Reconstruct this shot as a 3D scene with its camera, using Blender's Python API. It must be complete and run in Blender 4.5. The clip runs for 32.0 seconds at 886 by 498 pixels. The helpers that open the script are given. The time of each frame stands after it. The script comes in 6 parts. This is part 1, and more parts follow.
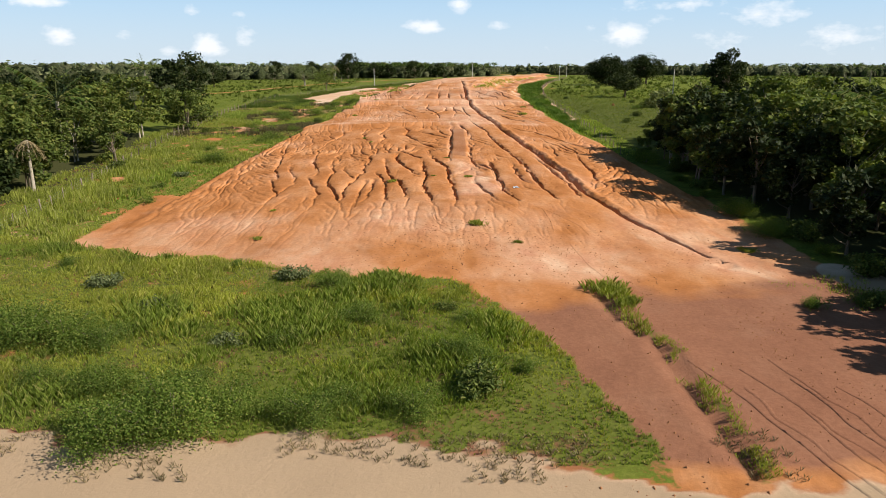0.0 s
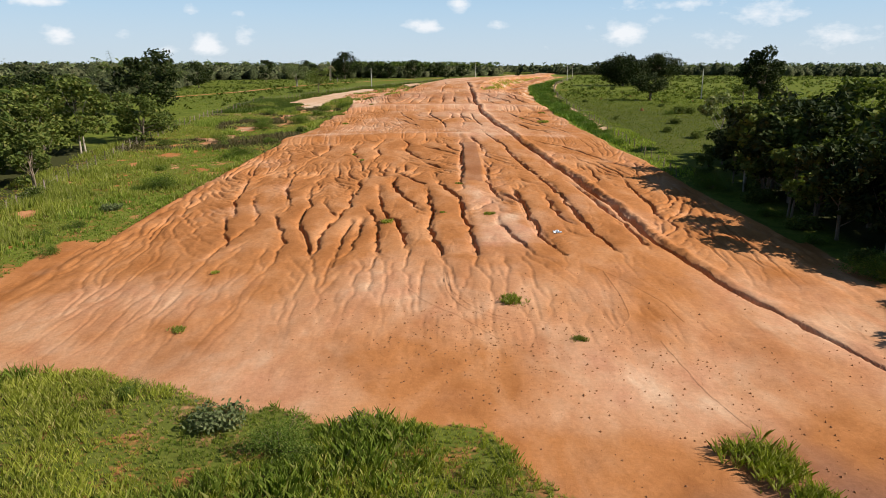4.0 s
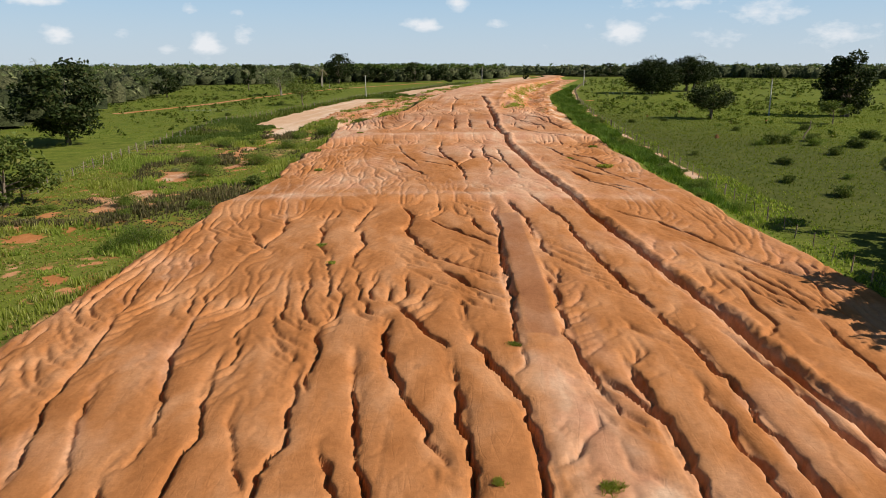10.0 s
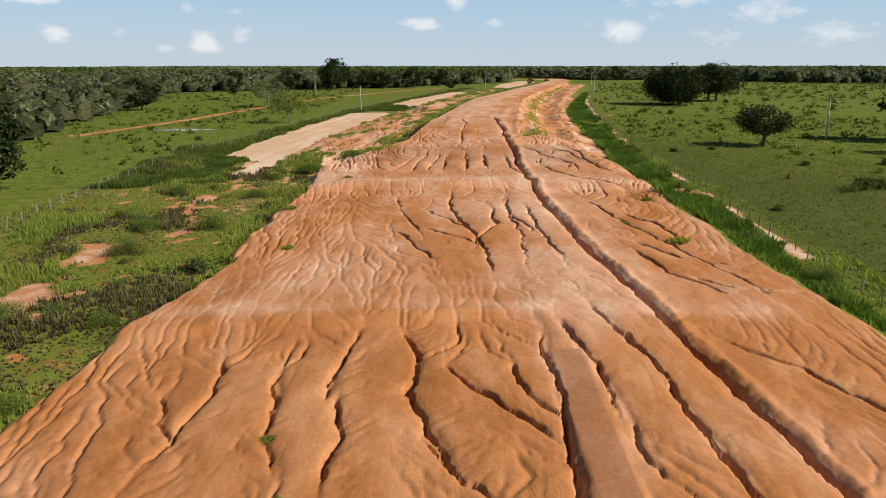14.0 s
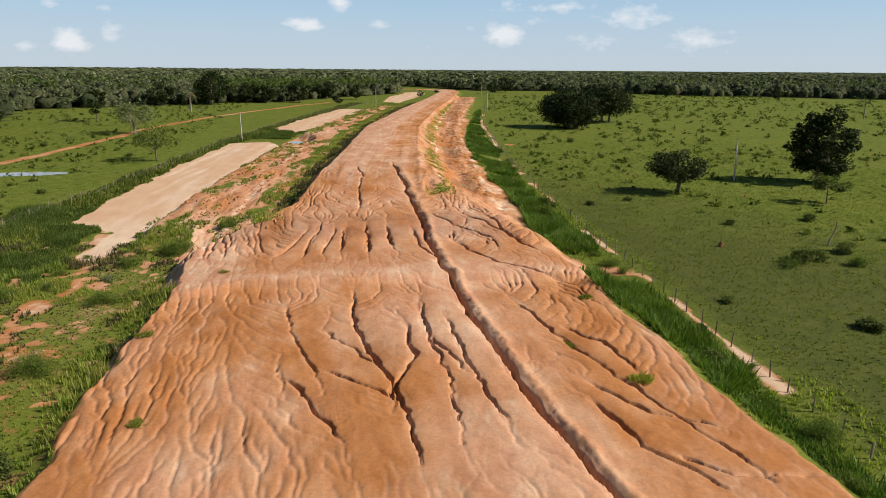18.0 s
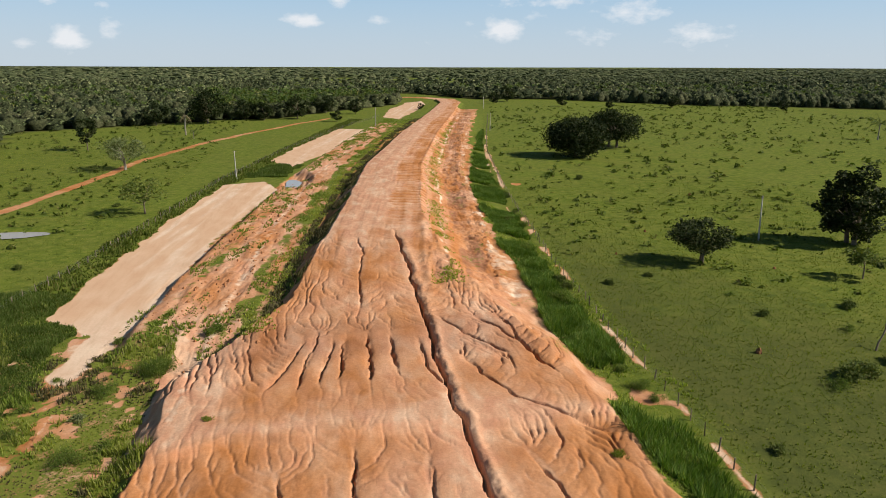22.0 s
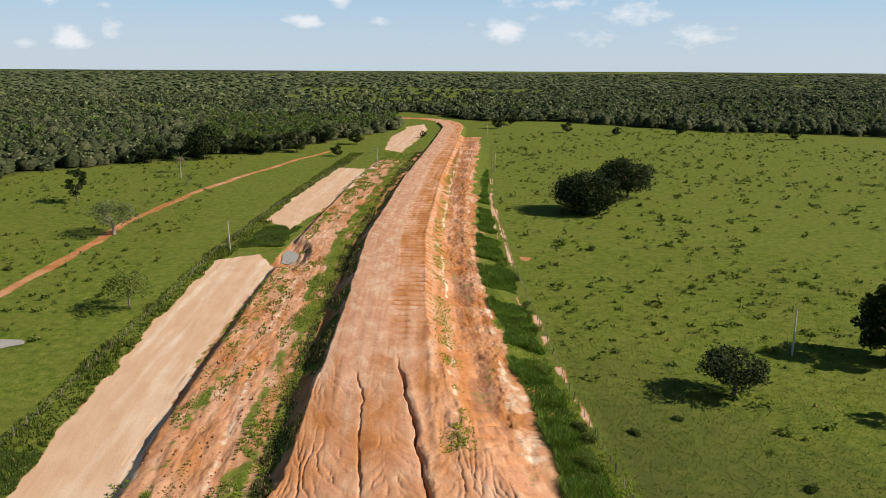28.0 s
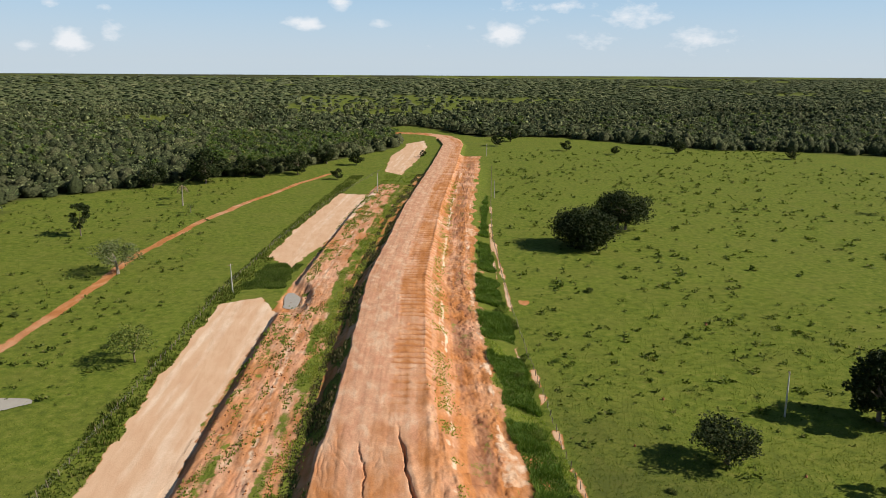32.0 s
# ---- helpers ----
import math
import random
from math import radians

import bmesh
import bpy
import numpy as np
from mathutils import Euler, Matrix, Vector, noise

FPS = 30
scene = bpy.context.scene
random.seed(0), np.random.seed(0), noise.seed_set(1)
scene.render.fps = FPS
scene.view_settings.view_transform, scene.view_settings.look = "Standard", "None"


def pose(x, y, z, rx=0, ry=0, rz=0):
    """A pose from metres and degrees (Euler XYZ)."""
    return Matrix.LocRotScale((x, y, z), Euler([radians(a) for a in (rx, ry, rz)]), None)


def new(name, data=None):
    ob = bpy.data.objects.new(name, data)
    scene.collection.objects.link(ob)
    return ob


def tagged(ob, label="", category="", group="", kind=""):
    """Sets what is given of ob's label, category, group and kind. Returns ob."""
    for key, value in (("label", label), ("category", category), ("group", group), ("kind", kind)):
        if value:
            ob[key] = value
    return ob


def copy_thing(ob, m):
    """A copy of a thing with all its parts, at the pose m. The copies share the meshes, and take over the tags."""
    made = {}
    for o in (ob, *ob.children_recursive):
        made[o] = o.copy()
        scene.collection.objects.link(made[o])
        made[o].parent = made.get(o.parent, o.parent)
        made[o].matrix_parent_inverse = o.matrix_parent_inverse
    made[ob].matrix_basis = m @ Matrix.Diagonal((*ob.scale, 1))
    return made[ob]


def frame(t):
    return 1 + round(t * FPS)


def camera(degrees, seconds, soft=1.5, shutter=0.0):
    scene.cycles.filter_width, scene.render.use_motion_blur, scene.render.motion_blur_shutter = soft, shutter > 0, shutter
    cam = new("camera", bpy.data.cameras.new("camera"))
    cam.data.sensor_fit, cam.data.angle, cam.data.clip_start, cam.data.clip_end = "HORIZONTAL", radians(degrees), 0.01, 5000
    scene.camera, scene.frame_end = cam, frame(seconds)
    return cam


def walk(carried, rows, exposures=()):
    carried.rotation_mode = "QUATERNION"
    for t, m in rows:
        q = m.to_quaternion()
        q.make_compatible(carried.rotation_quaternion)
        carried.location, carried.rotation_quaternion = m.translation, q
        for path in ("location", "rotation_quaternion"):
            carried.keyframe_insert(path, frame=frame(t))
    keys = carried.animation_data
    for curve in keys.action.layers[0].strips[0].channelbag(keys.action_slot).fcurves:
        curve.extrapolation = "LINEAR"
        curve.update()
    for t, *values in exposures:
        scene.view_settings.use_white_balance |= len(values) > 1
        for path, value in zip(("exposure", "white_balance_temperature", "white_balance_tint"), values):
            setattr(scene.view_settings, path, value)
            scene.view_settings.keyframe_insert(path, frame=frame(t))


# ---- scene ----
cam = camera(63.9, 32.0, soft=0.9)
METRES, EYE, TILT, LEAN, TURN = 170.0, 14.0, -14.6, 0.0, 0.0
ROWS = [
    (0.0, 0.0, 0.0, 0.0, -0.0, 0.0, -0.0),
    (0.5, -0.0006, 0.0153, 0.003, -0.01, 0.02, 0.03),
    (1.0, -0.0014, 0.0339, 0.0069, -0.02, 0.02, 0.05),
    (1.5, -0.0022, 0.0508, 0.0104, -0.02, 0.01, 0.06),
    (2.0, -0.0032, 0.0707, 0.0149, -0.04, -0.0, 0.05),
    (2.5, -0.0043, 0.088, 0.02, -0.04, -0.02, 0.04),
    (3.0, -0.0056, 0.108, 0.0263, -0.04, -0.02, 0.02),
    (3.5, -0.0067, 0.1253, 0.0314, -0.05, -0.04, -0.0),
    (5.5, -0.0111, 0.2022, 0.0548, -0.03, -0.05, -0.02),
    (6.0, -0.0123, 0.2237, 0.0607, -0.03, -0.05, -0.01),
    (6.5, -0.0132, 0.2428, 0.066, -0.03, -0.06, 0.01),
    (7.0, -0.0143, 0.2646, 0.0727, -0.05, -0.08, 0.05),
    (7.5, -0.0155, 0.284, 0.0788, -0.06, -0.1, 0.06),
    (8.0, -0.0167, 0.3061, 0.0858, -0.07, -0.08, 0.08),
    (8.5, -0.0179, 0.3253, 0.0924, -0.08, -0.1, 0.06),
    (9.0, -0.0192, 0.347, 0.1004, -0.1, -0.12, 0.07),
    (9.5, -0.0203, 0.3658, 0.1076, -0.1, -0.14, 0.05),
    (10.0, -0.0215, 0.387, 0.1154, -0.09, -0.13, 0.09),
    (10.5, -0.0228, 0.4056, 0.1221, -0.11, -0.13, 0.06),
    (11.0, -0.0239, 0.4252, 0.1292, -0.11, -0.15, 0.08),
    (11.5, -0.0251, 0.4447, 0.1361, -0.13, -0.16, 0.11),
    (12.0, -0.0261, 0.4642, 0.1433, -0.16, -0.18, 0.18),
    (12.5, -0.027, 0.4838, 0.1513, -0.17, -0.16, 0.21),
    (13.0, -0.0282, 0.5018, 0.1597, -0.18, -0.18, 0.19),
    (13.5, -0.0294, 0.5181, 0.1675, -0.19, -0.18, 0.15),
    (14.0, -0.0304, 0.5335, 0.1748, -0.21, -0.21, 0.12),
    (14.5, -0.0312, 0.548, 0.1823, -0.2, -0.24, 0.14),
    (16.5, -0.0334, 0.5994, 0.2173, -0.71, -0.14, 0.17),
    (17.0, -0.0337, 0.6092, 0.2245, -5.26, -0.13, 1.04),
    (17.5, -0.0346, 0.618, 0.2318, -8.82, -0.19, 1.78),
    (18.0, -0.035, 0.6254, 0.2416, -8.97, -0.22, 1.84),
    (18.5, -0.035, 0.632, 0.2518, -8.96, -0.22, 1.88),
    (19.0, -0.0347, 0.6376, 0.2619, -8.96, -0.23, 1.9),
    (19.5, -0.0343, 0.6432, 0.2717, -8.95, -0.27, 1.93),
    (20.0, -0.0338, 0.6491, 0.2819, -8.97, -0.31, 1.98),
    (20.5, -0.0332, 0.6556, 0.2924, -8.97, -0.37, 2.02),
    (21.0, -0.0322, 0.6627, 0.303, -8.97, -0.43, 2.06),
    (21.5, -0.0315, 0.6711, 0.3136, -8.98, -0.5, 2.06),
    (22.0, -0.0305, 0.6798, 0.3244, -8.98, -0.56, 2.08),
    (22.5, -0.0295, 0.6893, 0.3355, -8.97, -0.6, 2.09),
    (23.0, -0.0283, 0.6994, 0.347, -8.97, -0.63, 2.08),
    (23.5, -0.0268, 0.7099, 0.3573, -8.96, -0.64, 2.1),
    (24.0, -0.0254, 0.722, 0.3697, -8.99, -0.68, 2.12),
    (24.5, -0.0238, 0.7336, 0.3804, -8.99, -0.69, 2.15),
    (25.0, -0.0219, 0.7465, 0.3932, -8.99, -0.7, 2.13),
    (25.5, -0.0215, 0.7527, 0.4038, -9.01, -0.76, 2.03),
    (27.5, -0.0229, 0.7481, 0.4384, -8.93, -0.5, 1.88),
    (28.0, -0.0226, 0.7456, 0.4476, -8.91, -0.47, 1.9),
    (28.5, -0.0225, 0.7439, 0.4554, -8.91, -0.43, 1.91),
    (29.0, -0.0227, 0.7417, 0.4644, -8.91, -0.4, 1.91),
    (29.5, -0.0226, 0.7395, 0.4725, -8.91, -0.38, 1.9),
    (30.0, -0.0223, 0.7379, 0.4814, -8.91, -0.35, 1.9),
    (30.5, -0.0224, 0.7361, 0.4895, -8.92, -0.33, 1.89),
    (31.0, -0.0227, 0.7338, 0.4984, -8.92, -0.32, 1.88),
    (31.5, -0.0229, 0.7315, 0.5065, -8.92, -0.3, 1.86),
    (32.0, -0.0228, 0.7299, 0.5155, -8.93, -0.28, 1.85),
]
EXPOSURE = 0.3
walk(cam, [(t, pose(0, 0, EYE, TILT, LEAN, TURN) @ pose(METRES * x, METRES * y, METRES * z, 90 + pitch, roll, yaw)) for t, x, y, z, yaw, pitch, roll in ROWS],
     exposures=[(0.0, EXPOSURE + 0.22), (2.5, EXPOSURE + 0.14), (6.0, EXPOSURE), (14.0, EXPOSURE - 0.08), (24.0, EXPOSURE - 0.06), (32.0, EXPOSURE - 0.02)])

# ---- daylight: clear sky with small fair-weather clouds, morning sun from the right of the road ----
SUN_EL, SUN_AZ = 36.0, -18.0        # degrees above the horizon; degrees from +x towards +y
sun_dir = Vector((math.cos(radians(SUN_EL)) * math.cos(radians(SUN_AZ)),
                  math.cos(radians(SUN_EL)) * math.sin(radians(SUN_AZ)), math.sin(radians(SUN_EL))))
sun = new("sun", bpy.data.lights.new("sun", "SUN"))
sun.data.energy, sun.data.angle, sun.data.color = 5.0, radians(0.53), (1.0, 0.93, 0.82)
sun.matrix_world = sun_dir.to_track_quat("Z", "Y").to_matrix().to_4x4()

world = bpy.data.worlds.new("sky")
scene.world = world
world.use_nodes = True
wn, wl = world.node_tree.nodes, world.node_tree.links
wn.clear()
w_out = wn.new("ShaderNodeOutputWorld")
w_bg = wn.new("ShaderNodeBackground")
w_sky = wn.new("ShaderNodeTexSky")
w_sky.sky_type, w_sky.sun_disc = "NISHITA", False
w_sky.sun_elevation, w_sky.sun_rotation = radians(SUN_EL), radians(90 - SUN_AZ)
w_sky.air_density, w_sky.dust_density, w_sky.ozone_density = 1.0, 1.2, 1.6
w_bg.inputs["Strength"].default_value = 0.105
# clouds lie on a flat layer: the way up is divided by its height, so that they crowd towards the horizon
w_co = wn.new("ShaderNodeTexCoord")
w_sep = wn.new("ShaderNodeSeparateXYZ")
wl.new(w_co.outputs["Generated"], w_sep.inputs[0])


def w_math(op, a, b, clamp=False):
    n = wn.new("ShaderNodeMath")
    n.operation, n.use_clamp = op, clamp
    for i, v in enumerate((a, b)):
        if isinstance(v, (int, float)):
            n.inputs[i].default_value = v
        else:
            wl.new(v, n.inputs[i])
    return n.outputs[0]


w_flat = wn.new("ShaderNodeCombineXYZ")
wl.new(w_sep.outputs[0], w_flat.inputs[0])
wl.new(w_sep.outputs[1], w_flat.inputs[1])
wl.new(w_math("MULTIPLY", w_sep.outputs[2], 1.9), w_flat.inputs[2])
w_n1 = wn.new("ShaderNodeTexNoise")
w_n1.inputs["Scale"].default_value, w_n1.inputs["Detail"].default_value = 42.0, 7.0
w_n1.inputs["Roughness"].default_value = 0.6
wl.new(w_flat.outputs[0], w_n1.inputs["Vector"])
w_n2 = wn.new("ShaderNodeTexNoise")
w_n2.inputs["Scale"].default_value, w_n2.inputs["Detail"].default_value = 12.0, 4.0
wl.new(w_flat.outputs[0], w_n2.inputs["Vector"])
# small heaps of cloud: bearing to the right of +y and height in degrees, half breadth, half height, thickness
HEAPS = [(-28.3, 4.1, 1.63, 0.37, 1), (-27.4, 1.9, 0.90, 0.65, 0.9), (-23.0, 2.0, 0.90, 0.41, 0.8), (-17.6, 1.4, 1.14, 0.82, 1), (-15.1, 2.1, 0.82, 0.82, 0.7), (-18.8, 3.7, 0.65, 0.57, 0.6), (-15.4, 3.6, 0.57, 0.33, 0.5), (-1.5, 2.8, 1.30, 0.45, 1), (1.3, 4.2, 0.82, 0.65, 0.9), (4.2, 2.8, 0.73, 0.37, 0.8), (13.9, 2.2, 1.63, 0.90, 1), (16.1, 3.2, 1.22, 0.57, 0.5), (19.6, 1.8, 2.45, 0.73, 0.6), (17.4, 4.2, 3.26, 0.57, 0.7), (23.5, 3.6, 2.45, 1.06, 0.65), (27.9, 2.0, 2.85, 0.98, 0.6), (-20.3, 0.9, 1.22, 0.41, 0.5), (7.7, 1.2, 0.82, 0.29, 0.4), (11.2, 2.6, 0.73, 0.41, 0.5)]
w_sum = None
for az, el, hw, hh, thick in HEAPS:
    away = Vector((math.sin(radians(az)) * math.cos(radians(el)), math.cos(radians(az)) * math.cos(radians(el)), math.sin(radians(el))))
    across = Vector((math.cos(radians(az)), -math.sin(radians(az)), 0))
    terms = []
    for axis, size in ((across, hw), (across.cross(away), hh)):
        dot = wn.new("ShaderNodeVectorMath")
        dot.operation = "DOT_PRODUCT"
        wl.new(w_co.outputs["Generated"], dot.inputs[0])
        dot.inputs[1].default_value = axis
        t = w_math("DIVIDE", w_math("SUBTRACT", dot.outputs["Value"], axis.dot(away)), radians(size))
        terms.append(w_math("MULTIPLY", t, t))
    ahead = wn.new("ShaderNodeVectorMath")
    ahead.operation = "DOT_PRODUCT"
    wl.new(w_co.outputs["Generated"], ahead.inputs[0])
    ahead.inputs[1].default_value = away
    heap = w_math("MULTIPLY", w_math("POWER", 2.0, w_math("MULTIPLY", w_math("ADD", *terms), -1.0)), w_math("GREATER_THAN", ahead.outputs["Value"], 0.5))
    heap = w_math("MULTIPLY", heap, thick)
    w_sum = heap if w_sum is None else w_math("MAXIMUM", w_sum, heap)
w_body = w_math("ADD", w_sum, w_math("MULTIPLY", w_math("SUBTRACT", w_n1.outputs["Fac"], 0.5), 1.3))
w_body = w_math("ADD", w_body, w_math("MULTIPLY", w_math("SUBTRACT", w_n2.outputs["Fac"], 0.58), 0.9))
w_r = wn.new("ShaderNodeValToRGB")
w_r.color_ramp.elements[0].position, w_r.color_ramp.elements[1].position = 0.30, 0.85
wl.new(w_body, w_r.inputs["Fac"])
w_haze = wn.new("ShaderNodeValToRGB")      # moist air: pale over the horizon, clear blue a few degrees up
w_haze.color_ramp.elements.new(0.07)
w_haze.color_ramp.elements.new(0.17)
for e, p, c in zip(w_haze.color_ramp.elements, (0.0, 0.07, 0.15, 0.23), ((4.6, 5.4, 6.1), (3.4, 4.8, 6.2), (2.0, 3.7, 5.7), (0.36, 0.72, 1.25))):
    e.position, e.color = p, (*c, 1)
wl.new(w_sep.outputs[2], w_haze.inputs["Fac"])
w_m0 = wn.new("ShaderNodeMix")
w_m0.data_type = "RGBA"
w_m0.inputs[0].default_value = 0.9
wl.new(w_sky.outputs[0], w_m0.inputs[6])
wl.new(w_haze.outputs["Color"], w_m0.inputs[7])
w_m = wn.new("ShaderNodeMix")
w_m.data_type = "RGBA"
wl.new(w_math("MULTIPLY", w_r.outputs["Color"], 0.85), w_m.inputs[0])
wl.new(w_m0.outputs[2], w_m.inputs[6])
w_m.inputs[7].default_value = (7.0, 7.1, 7.3, 1)
wl.new(w_m.outputs[2], w_bg.inputs["Color"])
wl.new(w_bg.outputs[0], w_out.inputs[0])

# ---- materials ----
def nodes_of(name, rough=0.9):
    m = bpy.data.materials.new(name)
    m.use_nodes = True
    nt = m.node_tree
    b = nt.nodes["Principled BSDF"]
    b.inputs["Roughness"].default_value = rough
    b.inputs["Specular IOR Level"].default_value = 0.25
    return m, nt, b


def noise_fac(nt, scale, detail=5.0, rough=0.55, vec=None, distort=0.0):
    n = nt.nodes.new("ShaderNodeTexNoise")
    n.inputs["Scale"].default_value, n.inputs["Detail"].default_value = scale, detail
    n.inputs["Roughness"].default_value, n.inputs["Distortion"].default_value = rough, distort
    if vec is None:
        g = nt.nodes.new("ShaderNodeNewGeometry")
        vec = g.outputs["Position"]
    nt.links.new(vec, n.inputs["Vector"])
    return n.outputs["Fac"]


def ramp(nt, fac, *stops):
    r = nt.nodes.new("ShaderNodeValToRGB")
    while len(r.color_ramp.elements) < len(stops):
        r.color_ramp.elements.new(0.5)
    for e, (p, c) in zip(r.color_ramp.elements, stops):
        e.position = p
        e.color = (c, c, c, 1) if isinstance(c, (int, float)) else (*c, 1)
    nt.links.new(fac, r.inputs["Fac"])
    return r.outputs["Color"]


def mixed(nt, fac, a, b, kind="MIX"):
    n = nt.nodes.new("ShaderNodeMix")
    n.data_type, n.blend_type = "RGBA", kind
    for sock, v in ((n.inputs[0], fac), (n.inputs[6], a), (n.inputs[7], b)):
        if isinstance(v, (int, float)):
            sock.default_value = v
        elif isinstance(v, tuple):
            sock.default_value = (*v, 1)
        else:
            nt.links.new(v, sock)
    return n.outputs[2]


def mathn(nt, op, a, b, clamp=False):
    n = nt.nodes.new("ShaderNodeMath")
    n.operation, n.use_clamp = op, clamp
    for i, v in enumerate((a, b)):
        if isinstance(v, (int, float)):
            n.inputs[i].default_value = v
        else:
            nt.links.new(v, n.inputs[i])
    return n.outputs[0]


def bumped(nt, b, fac, strength, dist):
    n = nt.nodes.new("ShaderNodeBump")
    n.inputs["Strength"].default_value, n.inputs["Distance"].default_value = strength, dist
    nt.links.new(fac, n.inputs["Height"])
    nt.links.new(n.outputs[0], b.inputs["Normal"])


def attr(nt, name):
    n = nt.nodes.new("ShaderNodeAttribute")
    n.attribute_name = name
    return n.outputs["Fac"]


def soil_material():
    """Laterite earth, pale sand and pasture, blended by the cover that the ground carries."""
    m, nt, b = nodes_of("laterite_soil_and_pasture", 0.97)
    b.inputs["Specular IOR Level"].default_value = 0.06
    big = noise_fac(nt, 0.09, 4)
    mid = noise_fac(nt, 0.55, 6, 0.6)
    stretch = nt.nodes.new("ShaderNodeMapping")      # the marks run down the slope with the rain
    stretch.inputs["Scale"].default_value = (1.0, 0.5, 1.0)
    nt.links.new(nt.nodes.new("ShaderNodeNewGeometry").outputs["Position"], stretch.inputs["Vector"])
    fine = noise_fac(nt, 3.4, 7, 0.62)
    tiny = noise_fac(nt, 22.0, 4, 0.7)
    drawn = noise_fac(nt, 0.30, 6, 0.55, stretch.outputs[0], 0.4)
    # earth: tan-orange laterite, with cream and salmon silt where water has spread it
    earth = ramp(nt, drawn, (0.34, (0.385, 0.150, 0.050)), (0.50, (0.475, 0.198, 0.074)), (0.66, (0.545, 0.262, 0.122)))
    silt = ramp(nt, noise_fac(nt, 0.42, 5, 0.55, stretch.outputs[0], 0.5), (0.36, (0.57, 0.290, 0.180)), (0.52, (0.64, 0.370, 0.235)), (0.66, (0.70, 0.470, 0.325)))
    tone = mathn(nt, "ADD", attr(nt, "tone"), mathn(nt, "MULTIPLY", mathn(nt, "SUBTRACT", big, 0.5), 1.5))
    earth = mixed(nt, ramp(nt, tone, (0.28, 0.0), (0.85, 0.9)), earth, silt)
    earth = mixed(nt, ramp(nt, attr(nt, "pink"), (0.3, 0.0), (0.7, 0.8)), earth, (0.235, 0.112, 0.076))
    earth = mixed(nt, 0.22, earth, ramp(nt, noise_fac(nt, 1.3, 5, 0.6, stretch.outputs[0]), (0.3, (0.66, 0.62, 0.58)), (0.7, (1.15, 1.15, 1.15))), "MULTIPLY")
    earth = mixed(nt, 0.28, earth, ramp(nt, fine, (0.28, (0.42, 0.40, 0.38)), (0.75, (1.3, 1.3, 1.3))), "MULTIPLY")
    earth = mixed(nt, 0.2, earth, ramp(nt, tiny, (0.25, (0.6, 0.6, 0.6)), (0.75, (1.2, 1.2, 1.2))), "MULTIPLY")
    # sand
    sand = ramp(nt, drawn, (0.3, (0.63, 0.435, 0.305)), (0.7, (0.74, 0.57, 0.425)))
    sand = mixed(nt, 0.3, sand, ramp(nt, fine, (0.3, (0.7, 0.66, 0.6)), (0.7, (1.1, 1.1, 1.1))), "MULTIPLY")
    lanes = nt.nodes.new("ShaderNodeMapping")         # wheels and water draw the sand out along the road
    lanes.inputs["Scale"].default_value = (0.9, 0.10, 1.0)
    lanes.inputs["Rotation"].default_value = (0, 0, 0.12)
    nt.links.new(nt.nodes.new("ShaderNodeNewGeometry").outputs["Position"], lanes.inputs["Vector"])
    lane = noise_fac(nt, 1.1, 6, 0.65, lanes.outputs[0])
    sand = mixed(nt, 0.38, sand, ramp(nt, lane, (0.32, (0.70, 0.62, 0.54)), (0.5, (1.0, 1.0, 1.0)), (0.7, (1.12, 1.12, 1.14))), "MULTIPLY")
    sand = mixed(nt, ramp(nt, attr(nt, "tone"), (0.28, 0.55), (0.5, 0.0)), sand, (0.55, 0.31, 0.17))
    sand = mixed(nt, ramp(nt, attr(nt, "pink"), (0.3, 0.0), (0.75, 0.9)), sand, (0.37, 0.268, 0.172))
    sm = mathn(nt, "ADD", attr(nt, "sand"), mathn(nt, "MULTIPLY", mathn(nt, "SUBTRACT", mid, 0.5), 0.9))
    earth = mixed(nt, ramp(nt, sm, (0.40, 0.0), (0.62, 1.0)), earth, sand)
    # pasture
    g1 = ramp(nt, mid, (0.30, (0.074, 0.110, 0.016)), (0.52, (0.138, 0.172, 0.024)), (0.75, (0.206, 0.212, 0.046)))
    g2 = ramp(nt, fine, (0.3, (0.5, 0.55, 0.5)), (0.7, (1.25, 1.2, 1.2)))
    grass = mixed(nt, 0.85, g1, g2, "MULTIPLY")
    grass = mixed(nt, ramp(nt, big, (0.40, 0.0), (0.68, 0.4)), grass, (0.15, 0.15, 0.033))
    # dark floor: litter in the woods, painted shade among grass elsewhere
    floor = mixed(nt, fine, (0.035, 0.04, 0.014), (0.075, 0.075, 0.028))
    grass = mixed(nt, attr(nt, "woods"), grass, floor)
    gm = mathn(nt, "ADD", attr(nt, "grass"), mathn(nt, "MULTIPLY", mathn(nt, "SUBTRACT", fine, 0.5), 0.7))
    gm = mathn(nt, "ADD", gm, mathn(nt, "MULTIPLY", mathn(nt, "SUBTRACT", mid, 0.5), 0.8))
    col = mixed(nt, ramp(nt, gm, (0.42, 0.0), (0.62, 1.0)), earth, grass)
    nt.links.new(col, b.inputs["Base Color"])
    h = mathn(nt, "ADD", mathn(nt, "MULTIPLY", fine, 1.0), mathn(nt, "MULTIPLY", tiny, 0.1))
    # hair-thin runnels drawn down the slope
    flow = nt.nodes.new("ShaderNodeMapping")
    flow.inputs["Scale"].default_value = (1.0, 0.2, 0.3)
    nt.links.new(nt.nodes.new("ShaderNodeNewGeometry").outputs["Position"], flow.inputs["Vector"])
    run = noise_fac(nt, 0.75, 3, 0.5, flow.outputs[0], 0.5)
